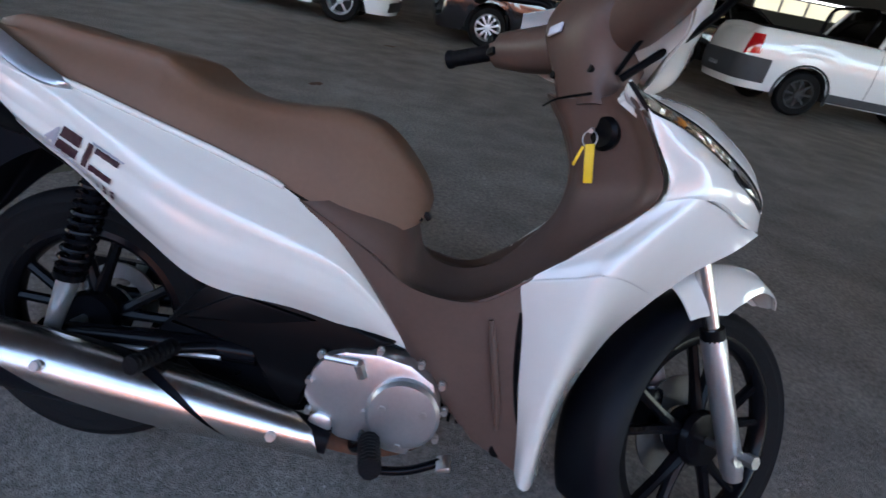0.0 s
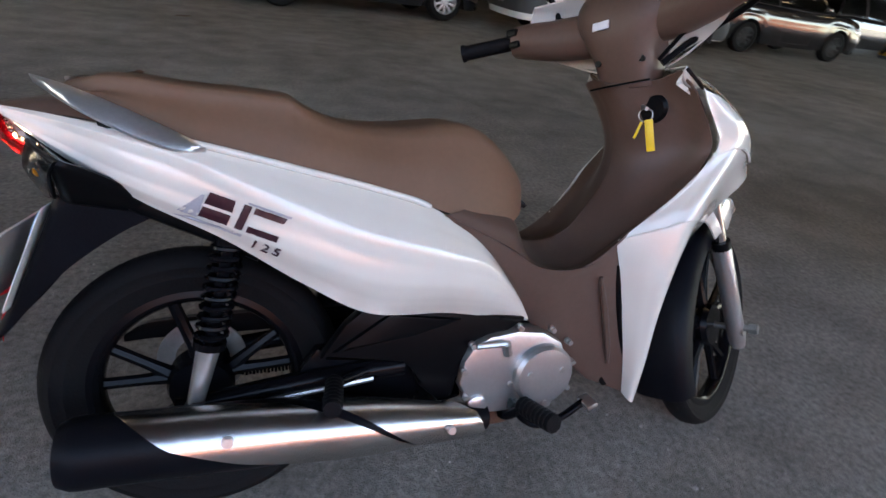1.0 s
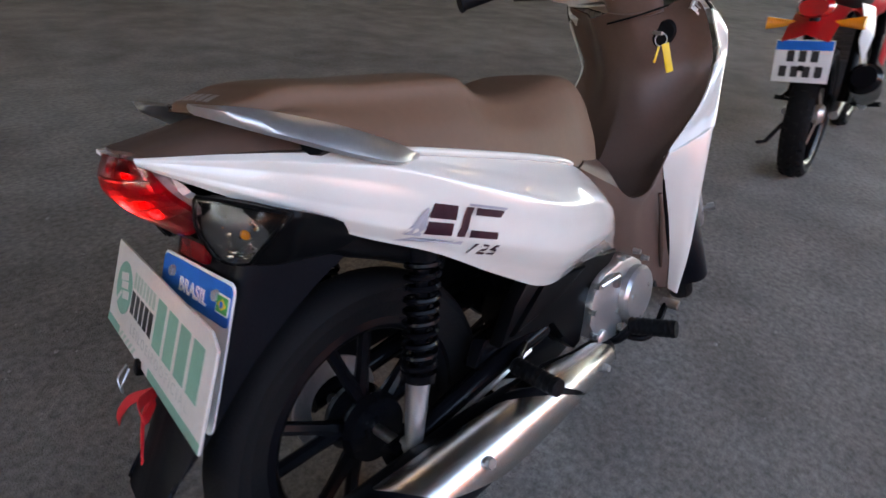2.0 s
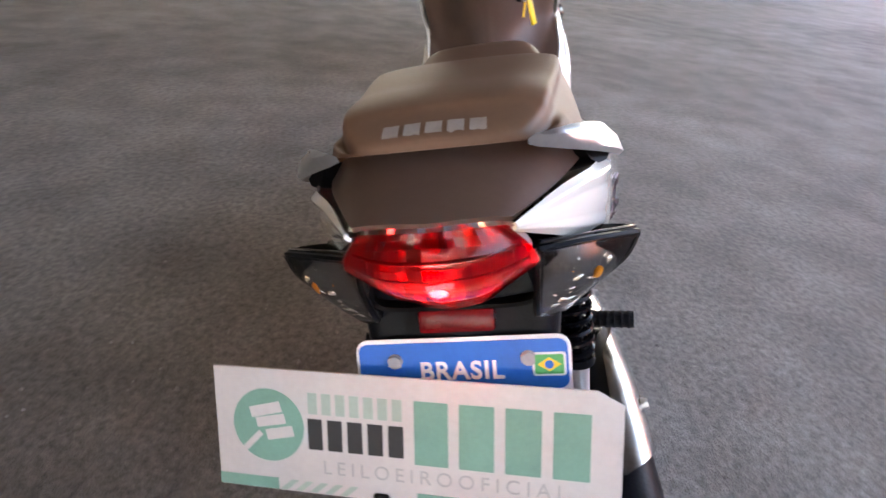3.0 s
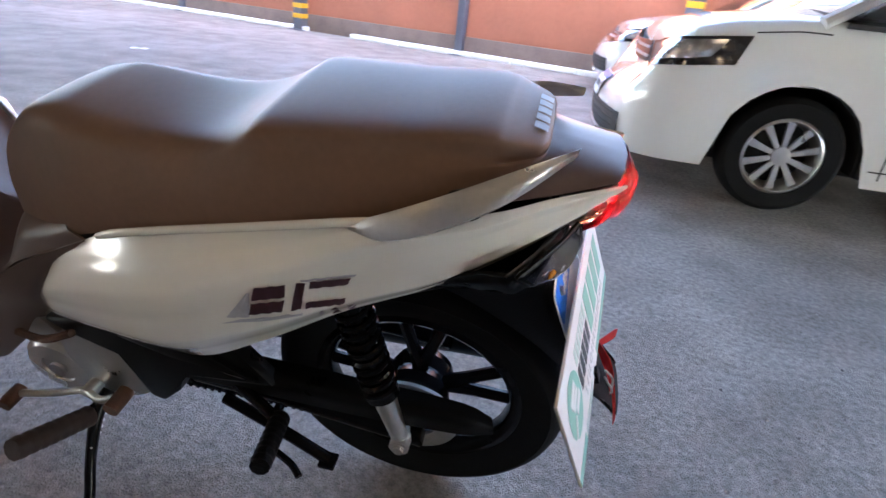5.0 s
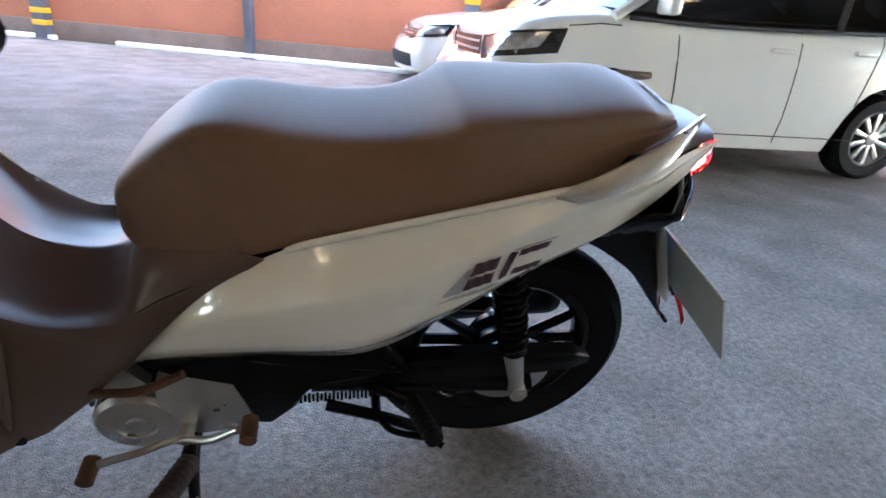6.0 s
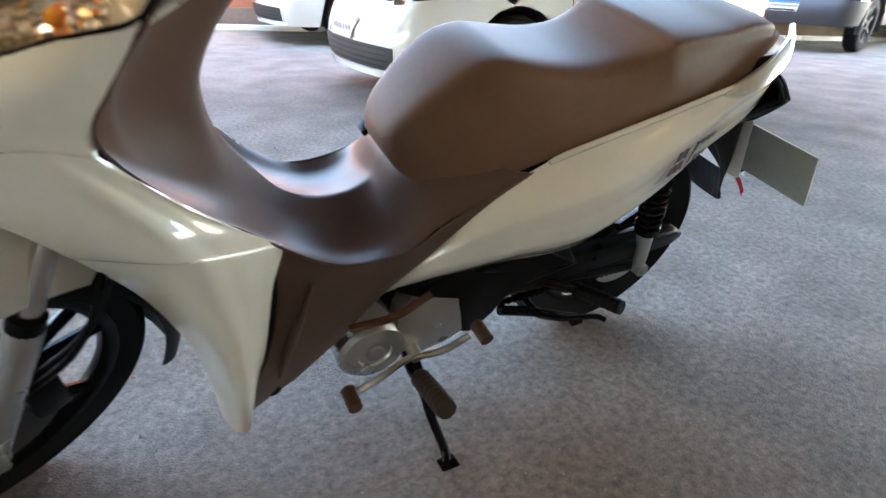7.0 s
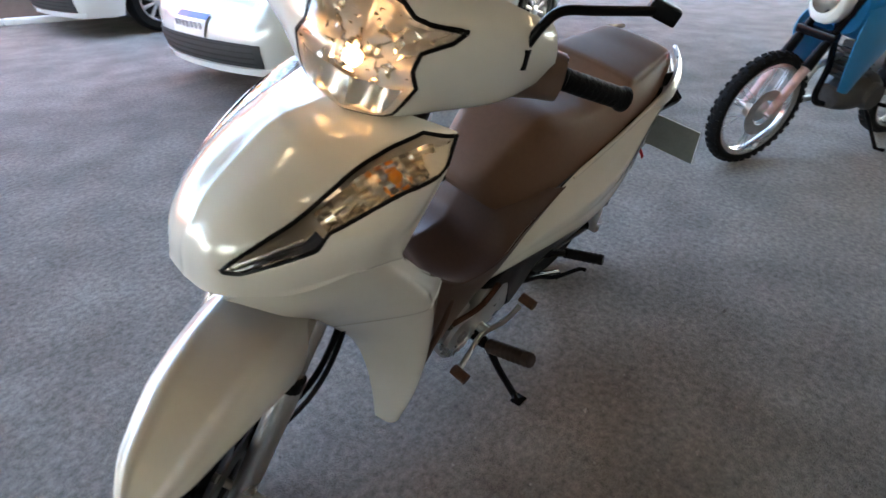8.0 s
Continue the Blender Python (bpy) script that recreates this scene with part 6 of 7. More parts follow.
        n = inn[k] * (1 - w) + inn[k + 1] * w
        p[0] -= n[0] * off
        p[1] -= n[1] * off
        return p

    def patch(pname, corners, material, off=0.004, sides=(1, -1), thick=0.003, lab="", parent=None, n=12, mid=False, bulge=0.0):
        """A panel on the flank between four (u, z) corners."""
        a, b, cc, d = [np.array(q, float) for q in corners]
        made = None
        rows = np.zeros((n, 7, 3))
        for i in range(n):
            for j in range(7):
                f, h = i / (n - 1), j / 6
                uz = (a * (1 - f) + b * f) * (1 - h) + (d * (1 - f) + cc * f) * h
                rows[i, j] = at(uz[0], uz[1], off + bulge * math.sin(math.pi * f) * math.sin(math.pi * h))
        if mid:
            other = rows[::-1].copy()
            other[..., 1] *= -1
            rows = np.concatenate([rows, other[1:]]) if corners[1][0] > 0.5 else np.concatenate([other, rows[1:]])
            sides = (1,)
        for s in sides:
            q = rows if s > 0 else flip(rows)
            bm = bm_new()
            shell(bm, q, thick)
            made = part(pname, bm, material, parent or t, lab)
        return made

    def line(pname, pts, r=0.004, material=M_SEAM, sides=(1, -1)):
        for s in sides:
            bm = bm_new()
            tube(bm, [p * np.array([1, s, 1]) for p in pts], r, seg=5)
            part(pname, bm, material, body)

    # floor, wells and wheels
    bm = bm_new()
    box(bm, (0, 0, sill + 0.16), (L - 0.30, W - 0.50, 0.34), 0.05)
    part("underbody", bm, M_DIRT, t)
    bm = bm_new()
    box(bm, ((xf + xr) / 2, 0, sill + 0.12), (xf - xr - 2 * R - 0.14, W - 0.10, 0.18), 0.03)
    part("rocker", bm, M_DIRT, t)
    for xw in (xf, xr):
        for s in (1, -1):
            car_wheel(t, xw, s * (hw - 0.105), R, s, spokes, rim, wheel_label)
            # dark lining of the arch
            bm = bm_new()
            rows = []
            for a in np.linspace(-0.15, math.pi + 0.15, 18):
                e = (xw + (R + arch) * math.cos(a), max(sill, R + (R + arch) * math.sin(a)))
                rows.append([(e[0], s * (hw - 0.035 - 0.02 * j), e[1]) for j in (0, 4, 10)])
            shell(bm, np.array(rows), 0.004)
            part("arch_liner", bm, M_DIRT, t)
            if trim:
                bm = bm_new()
                tube(bm, [(xw + (R + arch + 0.02) * math.cos(a), s * (hw - 0.008), R + (R + arch + 0.02) * math.sin(a)) for a in np.linspace(-0.25, math.pi + 0.25, 22)], 0.032, seg=8, flat=0.5)
                part("arch_trim", bm, trim, t, "black plastic wheel arch trim")
    # lamps, grille, bumpers
    n0, n1 = nose
    patch("headlamp", [(u_side(L / 2 - 0.50), n1 - 0.085), (u_nose(hw * 0.52), n0 + 0.01), (u_nose(hw * 0.56), n1 - 0.03), (u_side(L / 2 - 0.55), n1 + 0.05)], M_LAMPDARK, 0.005, lab="headlamp in a dark housing")
    patch("headlamp_reflector", [(u_side(L / 2 - 0.38), n1 - 0.06), (u_nose(hw * 0.66), n0 + 0.04), (u_nose(hw * 0.62), n1 - 0.04), (u_side(L / 2 - 0.45), n1 + 0.025)], lamp, 0.010, lab="bright lamp reflector", bulge=0.006)
    patch("grille", [(u_nose(hw * 0.48), n0 + 0.03), (1, n0 + 0.03), (1, n1 - 0.04), (u_nose(hw * 0.50), n1 - 0.035)], M_LAMPDARK, 0.004, lab="dark slatted grille", mid=True)
    for k in range(2):
        z = n0 + 0.055 + k * (n1 - n0 - 0.10) * 0.6
        patch("grille_bar", [(u_nose(hw * 0.46), z), (1, z), (1, z + 0.014), (u_nose(hw * 0.46), z + 0.014)], M_SILVER, 0.009, mid=True)
    patch("lower_grille", [(u_nose(hw * 0.80), sill + 0.05), (1, sill + 0.05), (1, sill + 0.20), (u_nose(hw * 0.80), sill + 0.19)], lower, 0.005, lab="black lower grille", mid=True)
    for k in range(4):
        z = sill + 0.07 + k * 0.035
        patch("lower_slat", [(u_nose(hw * 0.74), z), (1, z), (1, z + 0.008), (u_nose(hw * 0.74), z + 0.008)], M_SEAM, 0.009, mid=True)
    patch("front_lip", [(u_nose(hw * 0.88), sill + 0.004), (1, sill + 0.004), (1, sill + 0.045), (u_nose(hw * 0.88), sill + 0.05)], paint if not trim else trim, 0.014, mid=True, thick=0.008)
    if trim:
        patch("front_bumper", [(u_side(L / 2 - 0.48), sill + 0.02), (1, sill + 0.02), (1, n0 - 0.01), (u_side(L / 2 - 0.48), n0 - 0.02)], trim, 0.012, lab="black plastic bumper", mid=True, thick=0.008, n=20)
        patch("rear_bumper", [(0, sill + 0.10), (u_side(-L / 2 + 0.42), sill + 0.10), (u_side(-L / 2 + 0.42), sill + 0.42), (0, sill + 0.44)], trim, 0.014, lab="black plastic rear bumper", mid=True, thick=0.008, n=20)
        patch("side_trim", [(u_side(xr + R + 0.08), sill + 0.01), (u_side(xf - R - 0.08), sill + 0.01), (u_side(xf - R - 0.08), sill + 0.13), (u_side(xr + R + 0.08), sill + 0.13)], trim, 0.008, lab="black plastic sill trim", n=16)
    patch("tail_lamp", [(u_tail(hw * 0.84), tail[0]), (u_side(-L / 2 + 0.20), tail[0] + 0.03), (u_side(-L / 2 + 0.22), tail[1]), (u_tail(hw * 0.86), tail[1])], M_TAIL, 0.006, lab="red tail lamp", bulge=0.008)
    for end, z in plates:
        if end > 0:
            q, u0, u1 = 1, u_nose(0.20), 1
        else:
            q, u0, u1 = 0, 0, u_tail(0.20)
        pl = patch("number_plate", [(u0, z), (u1, z), (u1, z + 0.125), (u0, z + 0.125)], M_WHITEINK, 0.016, mid=True, lab="white number plate with a blue band", n=6)
        patch("plate_band", [(u0, z + 0.093), (u1, z + 0.093), (u1, z + 0.124), (u0, z + 0.124)], M_BLUE, 0.0185, mid=True, n=6, parent=pl, thick=0.002)
        for k in range(7):
            y = 0.155 - k * 0.052
            x = at(u_nose(abs(y)) if end > 0 else u_tail(abs(y)), z + 0.05, 0.021)[0]
            bm = bm_new()
            box(bm, (x, y, z + 0.048), (0.003, 0.034, 0.062), 0.001)
            part("plate_bar", bm, M_GREYINK, pl)
    # panel gaps, handles
    for x, lean_, z0 in seams:
        zt = np.interp(x, tx, tz) - 0.02
        line("door_gap", [at(u_side(x + lean_ * (f - 1)), z0 + (zt - z0) * f, 0.0005) for f in np.linspace(0, 1, 10)])
    xs = sorted(q[0] for q in seams)
    if len(xs) > 1:
        line("sill_gap", [at(u_side(x), sill + 0.09, 0.0005) for x in np.linspace(xs[0], xs[-1], 12)])
    for a, b in zip(xs[:-1], xs[1:]):
        x = a + 0.14
        z = np.interp(x, tx, tz) - 0.13
        for s in (1, -1):
            bm = bm_new()
            p = at(u_side(x), z, 0.014)
            box(bm, (p[0], s * p[1], z), (0.17, 0.026, 0.028), 0.010)
            part("door_handle", bm, paint, t)
    line("bonnet_gap", [at(u_side(x), np.interp(x, tx, tz) - 0.055, 0.0005) for x in np.linspace(cab[3] - 0.05, L / 2 - 0.56, 10)])
    # cabin: roof, posts, panes
    x0, x1, x2, x3, zr, posts = cab
    wb, wr = hw - 0.055, hw - 0.235
    belt = lambda x: np.interp(x, tx, tz) - 0.012
    zroof = lambda x: zr - 0.05 * ((x - (x1 + x2) / 2) / ((x2 - x1) / 2)) ** 2
    roof_w = lambda x: wr - 0.03 * ((x - (x1 + x2) / 2) / ((x2 - x1) / 2)) ** 2
    rows = []
    for x in np.linspace(x1, x2, 16):
        ends = ((x - (x1 + x2) / 2) / ((x2 - x1) / 2)) ** 4
        rows.append([(x + 0.05 * (1 - q * q) * ends * (1 if x > (x1 + x2) / 2 else -1), q * roof_w(x), zroof(x) + 0.045 * (1 - q * q)) for q in np.linspace(1, -1, 13)])
    bm = bm_new()
    shell(bm, np.array(rows)[::-1], 0.03)
    part("roof", bm, paint, t)

    def side_pt(x, h, s):
        """Side of the cabin: x at the belt, h up to the roof edge."""
        f = (x - x0) / (x3 - x0)
        xt = min(max(x1 + (x2 - x1) * (x - x0 - (x1 - x0) * 0.5) / (x3 - x0 - (x1 - x0) * 0.5 - (x3 - x2) * 0.5), x1), x2)
        b = np.array([x, wb, belt(x)])
        e = np.array([xt, roof_w(xt), zroof(xt)])
        p = b * (1 - h) + e * h
        p[1] += 0.05 * math.sin(math.pi * h) * 0.6
        return p * np.array([1, s, 1])

    for s in (1, -1):
        rail = [(x, s * roof_w(x), zroof(x)) for x in np.linspace(x1, x2, 14)]
        bm = bm_new()
        tube(bm, [side_pt(x3, h, s) for h in np.linspace(0, 1, 6)] + rail[::-1] + [side_pt(x0, h, s) for h in np.linspace(1, 0, 6)], 0.034, seg=8)
        part("roof_rail", bm, paint, t)
        bounds = [x0 + 0.02] + list(posts) + [x3 - 0.06]
        for k in range(len(bounds) - 1):
            a, b = bounds[k] + 0.03, bounds[k + 1] - 0.03
            rows = np.array([[side_pt(a + (b - a) * f, h, s) for h in np.linspace(0.02, 0.97, 7)] for f in np.linspace(0, 1, 9)])
            bm = bm_new()
            shell(bm, rows if s < 0 else rows[::-1], 0.004)
            part("side_window", bm, M_TINT, t, "tinted side window").visible_shadow = False
        for x in posts:
            bm = bm_new()
            tube(bm, [side_pt(x, h, s) for h in np.linspace(0, 1, 6)], 0.030, seg=6, flat=0.6)
            part("door_post", bm, M_TRIM, t, "black door post")
        bm = bm_new()
        tube(bm, [side_pt(x, 0.0, s) + np.array([0, s * 0.012, 0.0]) for x in np.linspace(x0 + 0.1, x3 - 0.1, 14)], 0.012, seg=6)
        part("belt_strip", bm, M_TRIM, t, "black window strip")
        p = side_pt(x3 - 0.22, 0.12, s)
        bm = bm_new()
        box(bm, (0, 0, 0), (0.08, 0.17, 0.11), 0.036, seg=3)
        ob = part("mirror", bm, paint if not trim else M_TRIM, t, "door mirror")
        ob.matrix_basis = Matrix.Translation((p[0], p[1] + s * 0.085, p[2] + 0.02))
        part("mirror_glass", box(bm_new(), (-0.040, 0, 0), (0.004, 0.13, 0.08), 0.001), M_CHROME, ob)
    for xa, xb, nm in ((x3, x2, "windscreen"), (x0, x1, "rear_window")):
        rows = []
        for f in np.linspace(0.02, 0.97, 8):
            a = side_pt(xa, f, 1)
            d = 1 if xa > xb else -1
            rows.append([(a[0] + d * 0.10 * (1 - q * q) * (1 - 0.5 * f), a[1] * q, a[2] + 0.035 * (1 - q * q) * (f + 0.2)) for q in np.linspace(1, -1, 13)])
        bm = bm_new()
        shell(bm, np.array(rows), 0.004)
        part(nm, bm, M_TINT, t, "curved glass").visible_shadow = False
    # cabin floor at belt height and seats
    bm = bm_new()
    rows = [[(x, q * (wb - 0.01), belt(x) + 0.030 + 0.036 * (1 - q * q)) for q in np.linspace(1, -1, 9)] for x in np.linspace(x0 + 0.02, x3 - 0.03, 20)]
    shell(bm, np.array(rows), 0.012)
    part("cabin_shelf", bm, M_CABIN, t)
    for x in (x2 - 0.45, x2 - 1.15):
        if x < x1 + 0.1:
            continue
        for s in (1, -1):
            bm = bm_new()
            box(bm, (x, s * 0.30, belt(x) + 0.14), (0.14, 0.40, 0.22), 0.06)
            box(bm, (x - 0.02, s * 0.30, belt(x) + 0.32), (0.09, 0.22, 0.16), 0.04)
            part("front_seat" if x > x2 - 0.6 else "rear_seat", bm, M_CABIN, t)
    bm = bm_new()
    tube(bm, [(x2 + 0.12, 0.05, zr - 0.12), (x2 + 0.10, -0.05, zr - 0.12)], 0.03, seg=8)
    part("cabin_mirror", bm, M_TRIM, t)
    return t


def stand(x, y, heading):
    return pose(x, y, 0, 0, 0, heading)


HATCH = [(-1.75, 0.64), (-1.62, 0.95), (-1.2, 0.97), (0.2, 0.92), (0.72, 0.925), (1.00, 0.925), (1.28, 0.89), (1.50, 0.83), (1.64, 0.75), (1.75, 0.60)]
car("white_hatchback", stand(-2.17, -2.97, 0), "white five-door hatchback with silver wheels, parked on the asphalt", M_CARWHITE, 3.50, 1.62, 0.90, -1.16, 0.292,
    HATCH, (-1.68, -1.42, 0.10, 0.92, 1.50, (-0.62,)), 0.19, 10, nose=(0.60, 0.78), seams=((0.50, 0.06, 0.24), (-0.36, 0.0, 0.24), (-0.98, -0.10, 0.50)), plates=((1, 0.40),), tail=(0.62, 0.85))
SEDAN = [(-2.15, 0.66), (-2.02, 0.94), (-1.55, 0.98), (0.3, 0.92), (0.85, 0.90), (1.4, 0.84), (1.9, 0.74), (2.1, 0.62)]
car("white_saloon", stand(-2.55, -6.42, 1), "white saloon car with silver multi-spoke wheels near the wall", M_CARWHITE, 4.10, 1.66, 1.25, -1.35, 0.30,
    SEDAN, (-1.55, -1.05, 0.10, 0.95, 1.42, (-0.40,)), 0.20, 10, nose=(0.54, 0.70), seams=((0.68, 0.06, 0.26), (-0.36, 0.0, 0.26), (-1.15, -0.10, 0.5)), plates=((-1, 0.5),))
TALL = [(-2.1, 0.70), (-2.0, 1.00), (-1.2, 1.04), (0.3, 1.02), (0.9, 1.02), (1.5, 0.98), (1.95, 0.88), (2.1, 0.70)]
car("dark_off_roader", stand(-9.2, -4.6, 12), "dark grey off-road car with tall tyres, standing before the bright yard", M_CARBLACK, 4.2, 1.75, 1.30, -1.30, 0.36,
    TALL, (-2.0, -1.85, 0.25, 0.85, 1.78, (-0.35, -1.2)), 0.34, 6, rim=M_DIRT, trim=M_TRIM, wheel_label="dark wheel with a tall tyre", nose=(0.68, 0.86), seams=((0.75, 0.0, 0.45), (-0.3, 0.0, 0.45), (-1.1, 0, 0.5)), plates=((1, 0.50),), tail=(0.7, 0.95))
car("silver_white_saloon", stand(-3.05, 8.75, 4), "white saloon car with bright five-spoke wheels, nose to the black car", M_CARWHITE, 4.10, 1.68, 1.28, -1.32, 0.31,
    SEDAN, (-1.55, -1.05, 0.10, 0.95, 1.42, (-0.40,)), 0.20, 5, nose=(0.54, 0.70), seams=((0.68, 0.06, 0.26), (-0.36, 0.0, 0.26), (-1.15, -0.10, 0.5)), plates=((1, 0.42),))
car("black_saloon", stand(1.75, 9.35, 7), "glossy black saloon car with silver ten-spoke wheel covers", M_CARBLACK, 4.30, 1.70, 1.42, -1.30, 0.31,
    SEDAN, (-1.60, -1.05, 0.15, 1.0, 1.45, (-0.40,)), 0.20, 10, nose=(0.54, 0.70), seams=((0.72, 0.06, 0.26), (-0.30, 0.0, 0.26), (-1.15, -0.10, 0.5)), plates=((-1, 0.5),))
PICK = [(-2.15, 1.00), (-2.1, 1.07), (-1.2, 1.08), (-0.2, 1.07), (0.3, 1.03), (0.85, 1.00), (1.4, 0.93), (1.9, 0.82), (2.1, 0.68)]
pickup = car("white_pickup", stand(6.28, 8.38, 0), "white small pickup truck with black bumpers, arches and sills", M_CARWHITE, 4.30, 1.66, 1.28, -1.18, 0.31,
    PICK, (-0.38, -0.22, 0.25, 0.98, 1.56, ()), 0.26, 8, rim=M_DIRT, trim=M_TRIM, wheel_label="dark steel wheel", nose=(0.60, 0.76), seams=((0.80, 0.08, 0.34), (-0.30, 0.0, 0.34)), plates=((-1, 0.44),), tail=(0.70, 0.98))
bm = bm_new()
for s in (1, -1):
    tube(bm, [(-1.95, s * 0.72, 1.09), (-0.55, s * 0.72, 1.10)], 0.022, seg=8)
for x in (-1.95, -1.25, -0.55):
    tube(bm, [(x, -0.72, 1.09), (x, 0.72, 1.09)], 0.018, seg=8)
part("bed_rail", bm, M_SATIN, pickup, "black rail round the load bed")
for s in (1, -1):
    bm = bm_new()
    tube(bm, [(-0.52, s * 0.60, 1.08), (-0.48, s * 0.58, 1.48), (-0.46, 0.0, 1.54)], 0.026, seg=8, n=14)
    part("roll_bar", bm, M_SATIN, pickup, "black roll bar behind the cab")
car("dark_estate", stand(6.2, 13.6, 5), "black car parked in the dark second row", M_CARBLACK, 4.2, 1.70, 1.32, -1.28, 0.31,
    SEDAN, (-1.95, -1.80, 0.10, 0.95, 1.48, (-0.40, -1.2)), 0.20, 10, nose=(0.54, 0.70), plates=((-1, 0.5),))
car("black_hatchback", stand(11.2, 9.5, -3), "black hatchback with dark wheels parked past the white pickup", M_CARBLACK, 4.0, 1.70, 1.20, -1.25, 0.31,
    [(x * 1.12, z + 0.02) for x, z in HATCH], (-1.88, -1.60, 0.05, 0.88, 1.50, (-0.62,)), 0.20, 10, rim=M_DIRT, wheel_label="dark wheel", nose=(0.54, 0.70), seams=((0.50, 0.06, 0.26), (-0.36, 0.0, 0.26)), plates=((-1, 0.55),), tail=(0.72, 0.92))
car("dark_hatchback", stand(16.4, 11.6, 6), "black hatchback at the dark end of the row", M_CARBLACK, 4.0, 1.70, 1.20, -1.25, 0.31,
    [(x * 1.12, z + 0.02) for x, z in HATCH], (-1.88, -1.60, 0.05, 0.88, 1.50, (-0.62,)), 0.20, 10, rim=M_DIRT, wheel_label="dark wheel", nose=(0.54, 0.70), plates=((-1, 0.55),))


# ---------- other motorcycles in the yard ----------
M_ENGINE = mat("dusty_engine_casting", (0.055, 0.052, 0.050), 0.5, 0.5, 0.4, 20, 0.001, 80)
M_GUARD = mat("faded_red_white_guard", (0.55, 0.35, 0.33), 0.6, 0.0, 0.35, 25)
M_WHITEPANEL = mat("white_moulded_panel", (0.72, 0.72, 0.70), 0.35, 0.0, 0.06, 8)
M_BLACKSEAT = mat("black_seat_cover", (0.015, 0.015, 0.016), 0.6, 0.0, 0.2, 10, 0.0006, 300)


def bar_of(t, name, pts, r, material, label="", seg=10, n=0, flat=1.0):
    return part(name, tube(bm_new(), pts, r, seg=seg, n=n, flat=flat), material, t, label)


def spoked_wheel(t, name, x, r, w, knobs, rim_mat, hub=0.05, disc=0.11, label="spoked wheel with a bright rim"):
    rr = r * 0.80
    bm = bm_new()
    lathe(bm, [(rr - 0.014, -w * 0.28), (rr, -w * 0.38), (rr + 0.008, -w * 0.40), (rr + 0.004, -w * 0.30), (rr - 0.004, 0), (rr + 0.004, w * 0.30), (rr + 0.008, w * 0.40), (rr, w * 0.38), (rr - 0.014, w * 0.28), (rr - 0.020, 0)], (0, 0, 0), "y", 48, closed=True)
    wh = part(name, bm, rim_mat, t, label)
    wh.matrix_basis = Matrix.Translation((x, 0, r))
    bm = bm_new()
    h = r - rr
    lathe(bm, [(rr + h * (0.5 + 0.5 * math.cos(a)) * 0.94 if abs(a) < 2.6 else rr, w * 0.5 * math.sin(a)) for a in np.linspace(-2.5, 2.5, 13)], (0, 0, 0), "y", 48, closed=True)
    part("tyre", bm, M_RUBBER, wh, "black knobbly tyre" if knobs else "black road tyre")
    bm = bm_new()
    for i in range(knobs or 40):
        for k, (dy, dz, ang) in enumerate(((0, 0.0, 0), (w * 0.32, -h * 0.12, -35), (-w * 0.32, -h * 0.12, 35))):
            a = 2 * math.pi * (i + 0.5 * (k > 0)) / (knobs or 40)
            b = bmesh.new()
            bmesh.ops.create_cube(b, size=1)
            s = 0.020 if knobs else 0.012
            bmesh.ops.scale(b, vec=(s, w * 0.20, 0.020 if knobs else 0.006), verts=b.verts)
            bmesh.ops.rotate(b, matrix=Matrix.Rotation(radians(ang), 3, "X"), verts=b.verts)
            bmesh.ops.translate(b, vec=(0, dy, r - 0.008 + dz), verts=b.verts)
            bmesh.ops.rotate(b, matrix=Matrix.Rotation(a, 3, "Y"), verts=b.verts)
            merge(bm, b)
    part("tread", bm, M_RUBBER, wh)
    bm = bm_new()
    lathe(bm, [(0.012, -w * 0.6), (hub * 0.7, -w * 0.55), (hub, -w * 0.4), (hub * 0.6, 0), (hub, w * 0.4), (hub * 0.7, w * 0.55), (0.012, w * 0.6)], (0, 0, 0), "y", 24)
    part("hub", bm, M_ALU, wh)
    for i in range(18):
        a = 2 * math.pi * i / 18
        s = 1 if i % 2 else -1
        a2 = a + 0.30 * (1 if i % 4 < 2 else -1)
        part("spoke", tube(bm_new(), [(hub * 0.8 * math.cos(a), s * w * 0.36, hub * 0.8 * math.sin(a)), ((rr - 0.016) * math.cos(a2), s * w * 0.06, (rr - 0.016) * math.sin(a2))], 0.0022, seg=5), M_STEEL, wh)
    bm = bm_new()
    lathe(bm, [(disc * 0.55, w * 0.62), (disc, w * 0.62), (disc, w * 0.62 + 0.004), (disc * 0.55, w * 0.62 + 0.004)], (0, 0, 0), "y", 36, closed=True)
    part("brake_disc", bm, M_STEEL, wh)
    return wh


def loft(bm, stations, seg=18, n=24, power=2.4):
    """A closed body through (x, half width, z low, z high)."""
    st = crom(np.array(stations, float), n)
    rows = []
    for x, w, lo, hi in st:
        a = np.linspace(0, 2 * np.pi, seg, endpoint=False)
        c, s = np.cos(a), np.sin(a)
        rows.append(np.stack([np.full(seg, x), w * np.sign(c) * np.abs(c) ** (2 / power), (lo + hi) / 2 + (hi - lo) / 2 * np.sign(s) * np.abs(s) ** (2 / power)], 1))
    vs = add_grid(bm, np.array(rows), closed=True)
    bm.faces.new(vs[0][::-1])
    bm.faces.new(vs[-1])
    return bm


